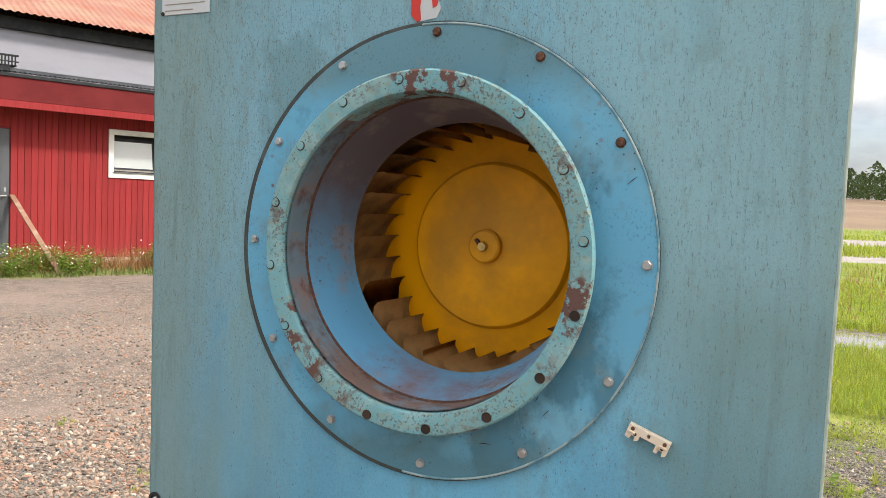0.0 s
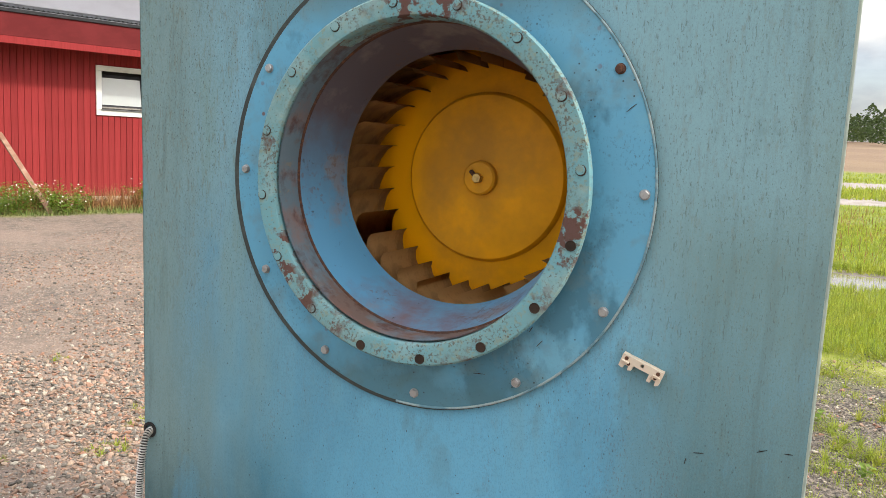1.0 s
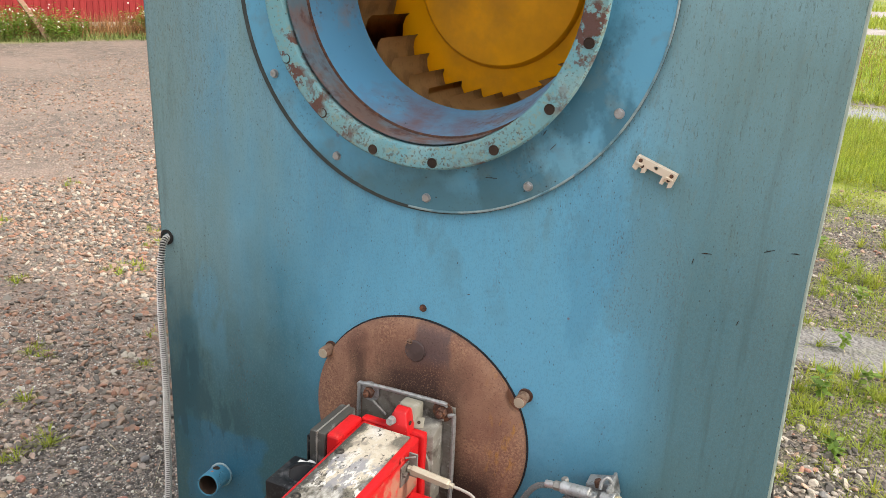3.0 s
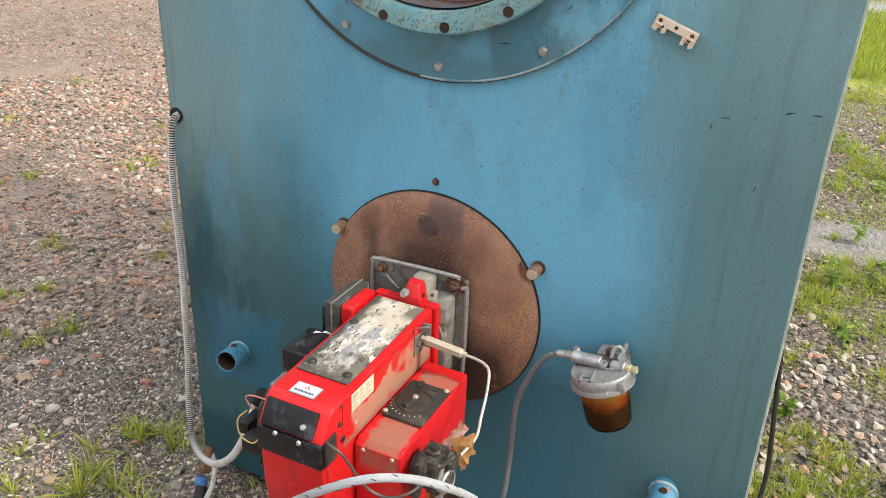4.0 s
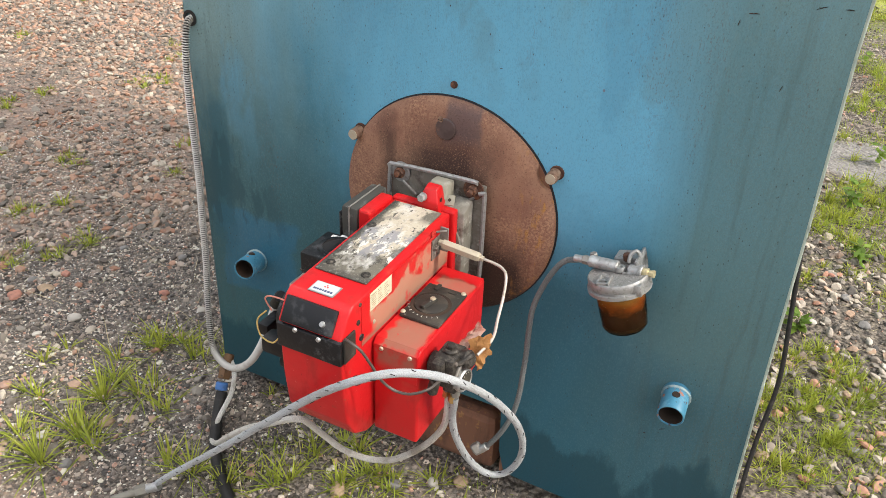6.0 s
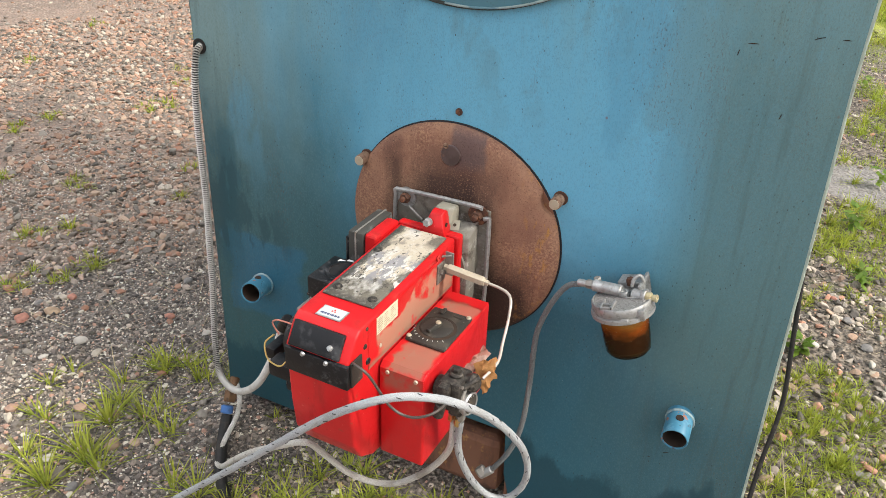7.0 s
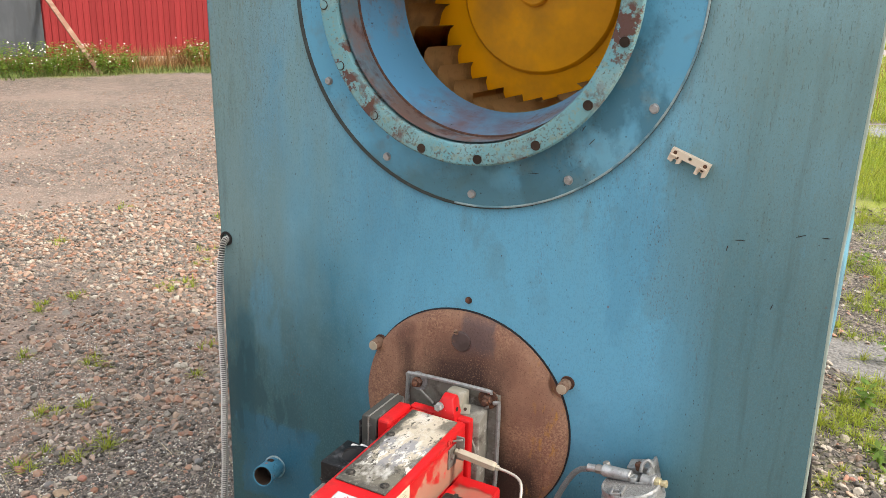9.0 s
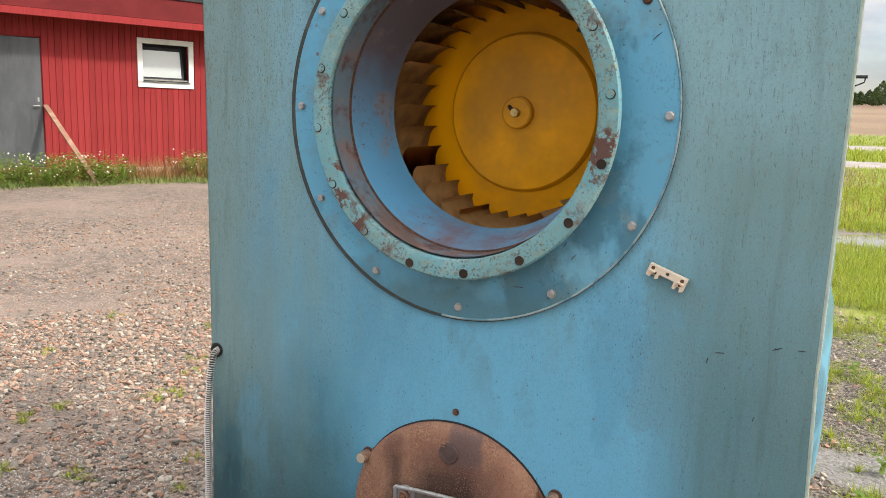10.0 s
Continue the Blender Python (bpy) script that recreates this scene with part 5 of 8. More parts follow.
gauge = part("gauge", lathe([(0, 0.0), (0.021, 0.0), (0.0225, 0.002), (0.0225, 0.009), (0.020, 0.0115), (0.0185, 0.0095), (0, 0.0092)], (0.178, -0.272, 0.462), (1, -0.12, 0.05), 36), M_STEEL, pump, "round gauge with bright metal rim", smooth=True)
part("gauge_face", lathe([(0, 0), (0.0182, 0), (0.0182, 0.0006), (0, 0.0006)], (0.1872, -0.2731, 0.4625), (1, -0.12, 0.05), 28), M_DIRTYBLACK, gauge)
for a in range(9):
    t = radians(-40 + a * 32)
    part("gauge_mark", box((0.1881, -0.2731 + 0.0145 * math.cos(t) - 0.0007, 0.4625 + 0.0145 * math.sin(t) - 0.0007), (0.1886, -0.2731 + 0.0145 * math.cos(t) + 0.0007, 0.4625 + 0.0145 * math.sin(t) + 0.0017)), M_TICK, gauge)
part("pump_outlet", hexhead(0.0085, 0.022, (0.150, -0.262, 0.436), (-0.1, 0.05, -1)), M_DULLSTEEL, pump)
part("pump_outlet", hexhead(0.0085, 0.022, (0.167, -0.268, 0.436), (0.05, 0.0, -1)), M_DULLSTEEL, pump)
part("outlet_nut", hexhead(0.0075, 0.018, (0.148, -0.261, 0.416), (-0.15, 0.05, -1)), M_BRASS, pump)
part("outlet_nut", hexhead(0.0075, 0.018, (0.163, -0.268, 0.416), (-0.1, 0.0, -1)), M_BRASS, pump)
part("magnet_plug", rod(0.010, (0.140, -0.306, 0.440), (0.146, -0.306, 0.470), 16, bevel=0.002), M_PUMP, pump, smooth=True)

pump.matrix_basis = Matrix.Translation(Vector((0.151, -0.270, 0.486)) - origin(pump)) @ Matrix.Scale(0.76, 4) @ Matrix.Translation(origin(pump) - Vector((0.157, -0.270, 0.484)))

# control box, ignition box and motor on the other flank
ctrl = part("control_box", box((-0.096, -0.152, 0.540), (-0.0685, -0.064, 0.602), 0.004), M_GREYBOX, burner, "grey relay box with whitish deposits", smooth=True)
part("box_seam", box((-0.0832, -0.1535, 0.538), (-0.0809, -0.0630, 0.6032), 0.0006), M_DULLSTEEL, ctrl)
part("box_back", box((-0.103, -0.148, 0.535), (-0.0965, -0.070, 0.588), 0.002), M_BLACK, ctrl)
ign = part("ignition_box", box((-0.117, -0.230, 0.490), (-0.0470, -0.158, 0.556), 0.003), M_BLACK, burner, "black ignition box with a round recess", smooth=True)
part("recess_rim", lathe([(0.020, 0.0), (0.0275, 0.0), (0.0265, 0.0022), (0.021, 0.0022)], (-0.079, -0.192, 0.556), (0, 0, 1), 32, close=True), M_BLACK, ign, smooth=True)
part("recess", lathe([(0, 0.0003), (0.0205, 0.0003), (0.0205, 0.0), (0, 0)], (-0.079, -0.192, 0.5562), (0, 0, 1), 28), M_DARKROOM, ign)
part("box_groove", box((-0.1178, -0.2308, 0.524), (-0.0470, -0.1572, 0.5275), 0.0005), M_DIRTYBLACK, ign)
for x, y, w, d in ((-0.108, -0.172, 0.012, 0.007), (-0.096, -0.168, 0.009, 0.009), (-0.088, -0.165, 0.006, 0.004)):
    part("deposit", box((x + 0.006, y, 0.5560), (x + 0.006 + w, y + d, 0.5570), 0.0008), M_WHITE, ign)
part("side_bracket", box((-0.088, -0.296, 0.530), (-0.0455, -0.262, 0.548), 0.002), M_DULLSTEEL, burner)
motor = part("motor", lathe([(0, 0), (0.024, 0), (0.035, 0.004), (0.039, 0.010), (0.039, 0.066), (0.035, 0.074), (0.014, 0.080), (0, 0.080)], (-0.046, -0.255, 0.470), (-1, 0, 0), 40), M_BLACK, burner, "black electric motor", smooth=True)
for i in range(4):
    part("cooling_fin", lathe([(0.0385, 0), (0.0425, 0.0), (0.0425, 0.004), (0.0385, 0.004)], (-0.062 - i * 0.013, -0.255, 0.470), (-1, 0, 0), 40, close=True), M_BLACK, motor, smooth=True)
part("terminal_block", box((-0.128, -0.318, 0.430), (-0.082, -0.290, 0.456), 0.004), M_BLACK, motor, smooth=True)
part("terminal_block", box((-0.160, -0.285, 0.428), (-0.142, -0.245, 0.448), 0.003), M_BLACK, motor, smooth=True)
part("capacitor", rod(0.016, (-0.112, -0.285, 0.405), (-0.060, -0.290, 0.405), 24, bevel=0.003), M_BLACK, motor, smooth=True)
part("conduit_gland", rod(0.010, (-0.168, -0.230, 0.446), (-0.150, -0.238, 0.472), 14, bevel=0.002), M_BLACK, motor, smooth=True)
part("loose_wire", tube(smooth_path([(-0.118, -0.300, 0.495), (-0.128, -0.300, 0.512), (-0.112, -0.302, 0.522), (-0.080, -0.300, 0.520), (-0.050, -0.30, 0.512)], 0.004), 0.0012, 8), M_WIRE, motor, "pinkish wire", smooth=True)
part("loose_wire", tube(smooth_path([(-0.112, -0.318, 0.508), (-0.126, -0.322, 0.490), (-0.118, -0.328, 0.470), (-0.100, -0.326, 0.462), (-0.090, -0.322, 0.472)], 0.004), 0.0012, 8), M_YWIRE, motor, "yellow wire", smooth=True)
part("control_cable", tube(smooth_path([(0.046, -0.365, 0.552), (0.064, -0.374, 0.557), (0.076, -0.370, 0.546), (0.085, -0.362, 0.522), (0.094, -0.352, 0.494), (0.109, -0.345, 0.479), (0.128, -0.338, 0.476), (0.145, -0.322, 0.479), (0.150, -0.300, 0.480)], 0.005), 0.0019, 10), M_CABLE, burner, "thin grey sheathed cable", smooth=True)

# ---- fuel filter ----
fil = thing("fuel_filter", (0.315, -0.062, 0.558), "aluminium fuel filter with amber bowl on the blue panel", "fuel filter")
FC = (0.315, -0.062)
head = part("filter_head", lathe([(0, 0.0495), (0.0425, 0.0495), (0.0435, 0.0510), (0.0455, 0.0510), (0.0470, 0.0485), (0.0472, 0.040), (0.0455, 0.037), (0.0440, 0.028), (0.040, 0.026), (0, 0.026)], (FC[0], FC[1], 0.505), (0, 0, 1), 48), M_ALU, fil, "cast aluminium filter head", smooth=True)
part("head_rim", lathe([(0.044, 0.0), (0.0495, 0.001), (0.0495, 0.007), (0.044, 0.008)], (FC[0], FC[1], 0.531), (0, 0, 1), 48, close=True), M_ALU, head, smooth=True)
part("cap_top", lathe([(0, 0.0004), (0.0422, 0.0004), (0.0422, 0.0), (0, 0)], (FC[0], FC[1], 0.5546), (0, 0, 1), 40), M_SPECKALU, head, "pitted speckled top face")
part("boss", rod(0.0100, (0.266, -0.046, 0.568), (0.314, -0.052, 0.561), 24, bevel=0.002), M_ALU, head, smooth=True)
part("boss", rod(0.0098, (0.330, -0.054, 0.558), (0.352, -0.057, 0.555), 24, bevel=0.002), M_ALU, head, smooth=True)
part("boss_end", rod(0.0118, (0.347, -0.056, 0.556), (0.353, -0.057, 0.555), 24, bevel=0.001), M_ALU, head, smooth=True)
part("vent_screw", lathe([(0, 0.0), (0.008, 0.0), (0.0085, 0.004), (0.0075, 0.008), (0.004, 0.008), (0.0032, 0.005), (0, 0.005)], (0.318, -0.056, 0.556), (0, 0, 1), 20), M_ALU, head, smooth=True)
for lo, hi in (((0.292, -0.104, 0.554), (0.295, -0.076, 0.560)), ((0.309, -0.104, 0.554), (0.312, -0.076, 0.560)), ((0.292, -0.104, 0.554), (0.312, -0.101, 0.560)), ((0.292, -0.092, 0.554), (0.304, -0.089, 0.5595))):
    part("casting_rib", box(lo, hi, 0.0008), M_ALU, head)
part("casting_rib", box((0.322, -0.066, 0.5545), (0.348, -0.064, 0.5585), 0.0006), M_ALU, head)
part("clamp_lug", box((0.344, -0.096, 0.532), (0.359, -0.078, 0.552), 0.003), M_ALU, head, smooth=True)
part("clamp_lug", box((0.320, -0.108, 0.531), (0.336, -0.100, 0.541), 0.002), M_ALU, head, smooth=True)
part("wall_bracket", box((0.300, -0.030, 0.535), (0.345, -0.0005, 0.566), 0.002), M_ALU, fil)
part("bracket_web", box((0.340, -0.055, 0.545), (0.345, -0.002, 0.572), 0.0015), M_ALU, fil)
for x, m in ((0.322, M_RUSTBOLT), (0.268, M_DULLSTEEL)):
    part("bracket_bolt", hexhead(0.0065, 0.012, (x, -0.030, 0.562), (0, 0, 1)), m, head)
part("bracket_loop", tube(smooth_path([(0.328, -0.045, 0.566), (0.332, -0.040, 0.578), (0.341, -0.036, 0.582), (0.346, -0.034, 0.566)], 0.004), 0.003, 8), M_ALU, fil, smooth=True)
part("outlet_nipple", lathe([(0, 0), (0.008, 0), (0.0086, 0.004), (0.008, 0.008), (0.0052, 0.009), (0.0056, 0.014), (0.0063, 0.015), (0.0063, 0.0175), (0.0032, 0.018), (0, 0.0165)], (0.353, -0.057, 0.555), (1, -0.14, -0.05), 8), M_NIPPLE, fil, "brass nipple")
part("hose_nut", hexhead(0.0078, 0.012, (0.266, -0.046, 0.568), (-1, 0.12, 0.14)), M_DULLSTEEL, fil)
part("hose_ferrule", rod(0.0062, (0.256, -0.045, 0.569), (0.240, -0.043, 0.571), 14, bevel=0.001), M_STEEL, fil, smooth=True)
bowl = part("bowl", lathe([(0.0385, 0.080), (0.0370, 0.030), (0.0355, 0.008), (0.031, 0.002), (0.022, 0.0), (0, 0.0), (0, 0.002), (0.021, 0.0022), (0.030, 0.004), (0.0335, 0.009), (0.035, 0.030), (0.0365, 0.080)], (FC[0], FC[1], 0.456), (0, 0, 1), 48), M_AMBER, fil, "transparent amber bowl", smooth=True)
part("fuel", lathe([(0, 0.077), (0.0360, 0.077), (0.0348, 0.030), (0.0335, 0.012), (0, 0.012)], (FC[0], FC[1], 0.456), (0, 0, 1), 40), M_OIL, bowl, "orange-brown fuel", smooth=True)
part("sludge", lathe([(0, 0.0118), (0.0334, 0.0118), (0.0333, 0.010), (0.0298, 0.0045), (0, 0.0035)], (FC[0], FC[1], 0.456), (0, 0, 1), 40), M_SLUDGE, bowl, "dark sludge in the bowl", smooth=True)

fil.location = (0.304, -0.062, 0.566)
fil.scale = (0.91, 0.91, 0.88)
fil.rotation_euler = (0, radians(-16), 0)


# ---- hoses and cables ----
def braid(points, r, n, wide):
    """Flat wires wound both ways round a hose, as one mesh of ribbons."""
    path = smooth_path(points, 0.0024)
    p = np.array([q[:] for q in path])
    d = np.gradient(p, axis=0)
    d /= np.linalg.norm(d, axis=1, keepdims=True)
    u = np.zeros_like(p)
    up = np.array((0.3, 0.2, 0.93))
    for i in range(len(p)):
        up = up - d[i] * up.dot(d[i])
        up /= np.linalg.norm(up)
        u[i] = up
    v = np.cross(d, u)
    run = np.concatenate([[0], np.cumsum(np.linalg.norm(np.diff(p, axis=0), axis=1))])
    verts, faces = [], []
    m = len(p)
    for turn in (1, -1):
        for k in range(n):
            a = turn * run / (r * 1.15) + 2 * np.pi * k / n
            out = u * np.cos(a)[:, None] + v * np.sin(a)[:, None]
            ring = -u * np.sin(a)[:, None] + v * np.cos(a)[:, None]
            across = (-d * 0.66 * turn + ring * 0.75)
            lift = 0.0003 * np.sin(run / (r * 0.9) * n / 3 + k * np.pi + (0 if turn > 0 else np.pi))[:, None]
            k0 = len(verts) * m
            verts += [p + out * (r + lift) - across * wide, p + out * (r + 0.0004 + lift), p + out * (r + lift) + across * wide]
            i = np.arange(m - 1)
            for s in (0, 1):
                c = k0 + s * m
                faces.append(np.stack([c + i, c + i + 1, c + m + i + 1, c + m + i], -1))
    me = bpy.data.meshes.new("braid")
    me.from_pydata(np.concatenate(verts).tolist(), [], np.concatenate(faces).tolist())
    b = bmesh.new()
    b.from_mesh(me)
    bpy.data.meshes.remove(me)
    return b


def flecked_hose(name, points, r, mat, label, flecks):
    path = smooth_path(points, 0.004)
    ob = thing(name, points[len(points) // 2], label, "hose")
    part("sleeve", tube(path, r - 0.0004, 12), M_BRAIDGAP, ob, "dark core under the braid", smooth=True)
    tagged(part("wire_braid", braid(points, r, 16, r * 0.135), mat, ob, smooth=True), "woven steel wire braid", kind="stuff")
    if flecks:
        b = bmesh.new()
        for i in range(6, len(path) - 6, 6):
            d = (path[i + 1] - path[i]).normalized()
            u = d.cross(Vector((0.2, 0.3, 0.93))).normalized()
            v = d.cross(u)
            a0 = i * 0.9
            for k in (0, 3.14):
                q = [path[i] + d * 0.003 * (s - 1) + (u * math.cos(a0 + k + 0.22 * s) + v * math.sin(a0 + k + 0.22 * s)) * (r + 0.0008) for s in range(3)]
                tube(q, 0.0006, 5, b)
        part("tracer_thread", b, M_RUBBER, ob, "dark tracer threads in the braid")
    return ob


h1 = [(0.159, -0.268, 0.430), (0.153, -0.260, 0.386), (0.151, -0.240, 0.332), (0.155, -0.200, 0.255), (0.171, -0.165, 0.200), (0.198, -0.150, 0.196), (0.220, -0.150, 0.233), (0.228, -0.160, 0.282), (0.226, -0.190, 0.346), (0.214, -0.230, 0.407), (0.203, -0.280, 0.466), (0.190, -0.325, 0.511), (0.170, -0.350, 0.532), (0.146, -0.370, 0.541), (0.124, -0.385, 0.542), (0.098, -0.395, 0.532), (0.069, -0.400, 0.513), (0.033, -0.398, 0.482), (-0.009, -0.392, 0.440), (-0.053, -0.385, 0.393), (-0.107, -0.376, 0.335), (-0.171, -0.366, 0.267), (-0.252, -0.352, 0.182), (-0.342, -0.338, 0.088), (-0.394, -0.330, 0.031)]
hose_a = flecked_hose("fuel_hose", h1, 0.0049, M_BRAID, "thick light grey braided fuel hose looped before the burner", True)
part("hose_end", rod(0.0088, (-0.391, -0.328, 0.025), (-0.416, -0.338, 0.012), 16, bevel=0.001), M_STEEL, hose_a, "crimped steel hose end", smooth=True)
part("end_nut", hexhead(0.0115, 0.020, (-0.416, -0.338, 0.012), (-0.6, -0.8, 0.0)), M_DIRTYALU, hose_a)
part("end_nipple", rod(0.0075, (-0.427, -0.352, 0.012), (-0.452, -0.386, 0.010), 14, bevel=0.001), M_DIRTYALU, hose_a, smooth=True)
h2 = [(0.146, -0.262, 0.425), (0.142, -0.258, 0.372), (0.126, -0.250, 0.331), (0.098, -0.243, 0.286), (0.063, -0.240, 0.246), (0.035, -0.243, 0.227), (-0.001, -0.250, 0.221), (-0.033, -0.262, 0.235), (-0.048, -0.280, 0.267), (-0.055, -0.305, 0.308), (-0.055, -0.325, 0.337), (-0.060, -0.333, 0.343), (-0.072, -0.335, 0.339), (-0.109, -0.330, 0.311), (-0.174, -0.310, 0.254), (-0.235, -0.280, 0.189), (-0.301, -0.243, 0.112), (-0.352, -0.212, 0.050), (-0.386, -0.192, 0.020), (-0.404, -0.172, 0.014), (-0.414, -0.138, 0.028), (-0.419, -0.105, 0.042), (-0.419, -0.088, 0.060), (-0.428, -0.068, 0.083), (-0.450, -0.050, 0.101)]
hose_b = flecked_hose("return_hose", h2, 0.0045, M_GREYBRAID, "thin kinked steel-braided return hose", False)
h3 = [(0.240, -0.044, 0.556), (0.223, -0.044, 0.549), (0.209, -0.045, 0.530), (0.194, -0.046, 0.495), (0.183, -0.048, 0.454), (0.181, -0.050, 0.411), (0.181, -0.050, 0.366), (0.181, -0.055, 0.329), (0.180, -0.060, 0.284), (0.174, -0.066, 0.242), (0.162, -0.074, 0.207), (0.145, -0.080, 0.176), (0.136, -0.083, 0.164)]
hose_c = flecked_hose("filter_hose", h3, 0.0040, M_DARKBRAID, "dark grey braided hose hanging from the fuel filter", False)
part("end_fitting", rod(0.0070, (0.141, -0.082, 0.170), (0.122, -0.086, 0.150), 14, bevel=0.001), M_STEEL, hose_c, "steel end fitting", smooth=True)
part("end_nut", hexhead(0.010, 0.014, (0.127, -0.085, 0.155), (-0.7, 0.1, 0.7)), M_DULLSTEEL, hose_c)

elbow = thing("supply_hose", (-0.44, -0.08, 0.0), "black rubber supply hose with brass elbow and blue collar", "hose")
part("rubber_hose", tube(smooth_path([(-0.443, -0.094, 0.048), (-0.430, -0.125, 0.022), (-0.400, -0.169, 0.012), (-0.369, -0.205, 0.012), (-0.323, -0.245, 0.012), (-0.272, -0.281, 0.012), (-0.200, -0.325, 0.012), (-0.10, -0.40, 0.012), (0.02, -0.60, 0.012)], 0.008), 0.0115, 12), M_RUBBER, elbow, smooth=True)
part("brass_elbow", rod(0.0105, (-0.455, -0.046, 0.108), (-0.447, -0.076, 0.078), 14, bevel=0.002), M_OLDBRASS, elbow, "tarnished brass elbow", smooth=True)
part("brass_nut", hexhead(0.0135, 0.022, (-0.449, -0.068, 0.088), (0.2, -0.6, -0.6)), M_OLDBRASS, elbow)
part("blue_collar", rod(0.0125, (-0.446, -0.086, 0.066), (-0.443, -0.096, 0.053), 16, bevel=0.002), M_BLUEPLASTIC, elbow, "blue plastic collar", smooth=True)

cp = smooth_path([(-0.4925, 0.012, 0.7825), (-0.4905, -0.010, 0.779), (-0.487, -0.022, 0.760), (-0.488, -0.028, 0.717), (-0.491, -0.030, 0.646), (-0.491, -0.030, 0.571), (-0.492, -0.030, 0.491), (-0.498, -0.030, 0.394), (-0.497, -0.035, 0.320), (-0.495, -0.045, 0.246), (-0.486, -0.060, 0.182), (-0.459, -0.085, 0.147), (-0.402, -0.120, 0.157), (-0.336, -0.155, 0.197), (-0.273, -0.185, 0.260), (-0.222, -0.210, 0.334), (-0.193, -0.222, 0.390), (-0.179, -0.226, 0.422), (-0.166, -0.231, 0.450)], 0.0014)
conduit = thing("cable_conduit", (-0.5, -0.03, 0.1), "ribbed flexible metal conduit hanging from the blue panel", "conduit")
part("inner_tube", tube(cp, 0.0048, 10), M_GROOVE, conduit, "dark grooves between the ribs", smooth=True)
b = bmesh.new()
for i in range(0, len(cp) - 4, 3):
    d = (cp[i + 3] - cp[i]).normalized()
    q = [cp[i] + d * s for s in (0.0, 0.0007, 0.0014, 0.0021, 0.0028)]
    tube(q, lambda j: (0.0044, 0.0063, 0.0069, 0.0063, 0.0044)[j], 12, b)
part("ribbed_sheath", b, M_CONDUIT, conduit, "bright ribbed metal sheath", smooth=True)

black = thing("power_cable", (0.54, 0.02, 0.0), "black cable hanging beside the heater's edge to the ground", "cable")
part("sheath", tube(smooth_path([(0.512, 0.10, 0.70), (0.521, 0.065, 0.63), (0.528, 0.050, 0.579), (0.536, 0.035, 0.514), (0.545, 0.022, 0.441), (0.547, 0.014, 0.399), (0.545, 0.002, 0.361), (0.542, -0.010, 0.324), (0.541, -0.020, 0.287), (0.541, -0.035, 0.245), (0.543, -0.045, 0.180), (0.545, -0.05, 0.10), (0.56, -0.09, 0.03), (0.60, -0.14, 0.008), (0.72, -0.22, 0.007)], 0.008), 0.0034, 10), M_RUBBER, black, smooth=True)

# torn paper bag caught on the pump
paper = thing("torn_wrapper", (0.17, -0.23, 0.48), "torn orange-brown wrapper caught on the fuel pump", "wrapper")


def crumpled(corners, n, amp, seed):
    b = bmesh.new()
    rnd = random.Random(seed)
    c = [Vector(q) for q in corners]
    grid = []
    for i in range(n + 1):
        row = []
        for j in range(n + 1):
            u, v = i / n, j / n
            q = c[0] * (1 - u) * (1 - v) + c[1] * u * (1 - v) + c[2] * u * v + c[3] * (1 - u) * v
            row.append(b.verts.new(q + Vector((rnd.uniform(-1, 1), rnd.uniform(-1, 1), rnd.uniform(-1, 1))) * amp))
        grid.append(row)
    for i in range(n):
        for j in range(n):
            b.faces.new((grid[i][j], grid[i + 1][j], grid[i + 1][j + 1], grid[i][j + 1]))
    bmesh.ops.solidify(b, geom=b.faces[:], thickness=0.0006)
    return b


part("paper", crumpled([(0.160, -0.238, 0.508), (0.187, -0.222, 0.518), (0.188, -0.226, 0.486), (0.176, -0.236, 0.458)], 7, 0.0022, 3), M_PAPER, paper, "orange-brown paper", True)
part("paper", crumpled([(0.162, -0.230, 0.498), (0.180, -0.222, 0.508), (0.178, -0.214, 0.476), (0.168, -0.224, 0.468)], 6, 0.0024, 5), M_PAPER, paper, "", True)
part("film", crumpled([(0.138, -0.245, 0.484), (0.160, -0.205, 0.516), (0.172, -0.210, 0.512), (0.154, -0.250, 0.482)], 8, 0.0022, 4), M_FILM, paper, "pale creased film", True)

# ---- red outbuilding ----
WALL = Matrix.Translation((-12.0, 7.92, 0)) @ Matrix.Rotation(math.atan2(0.919, 0.395), 4, "Z")
# in the building's own measure: x along the wall, -y out of the wall, z up


def house_thing(name, label, category, kind=""):
    ob = new(name)
    ob.matrix_world = WALL
    return tagged(ob, label, category, "", kind)


def hpart(name, bm, mat, parent, label="", smooth=False):
    """A part given in the building's own measure; parent is a thing of the building or a part of it."""
    me = bpy.data.meshes.new(name)
    bmesh.ops.recalc_face_normals(bm, faces=bm.faces)
    for f in bm.faces:
        f.smooth = smooth
    bm.to_mesh(me)
    bm.free()
    me.materials.append(mat)
    ob = new(name, me)
    ob.parent = parent
    return tagged(ob, label) if label else ob


S0, S1 = -7.0, 8.5
barn = house_thing("outbuilding", "red board-clad outbuilding with white window and grey sheet door", "building")
wall = bmesh.new()
for lo, hi in (((S0, 0.0, 0.10), (-0.98, 0.15, 2.75)), ((-0.98, 0.0, 2.30), (0.18, 0.15, 2.75)), ((0.18, 0.0, 0.10), (1.86, 0.15, 2.75)), ((1.86, 0.0, 0.10), (2.76, 0.15, 1.64)), ((1.86, 0.0, 2.38), (2.76, 0.15, 2.75)), ((2.76, 0.0, 0.10), (S1, 0.15, 2.75))):
    box(lo, hi, bm=wall)
front_wall = hpart("wall", wall, M_REDWOOD, barn, "dark red wooden wall")
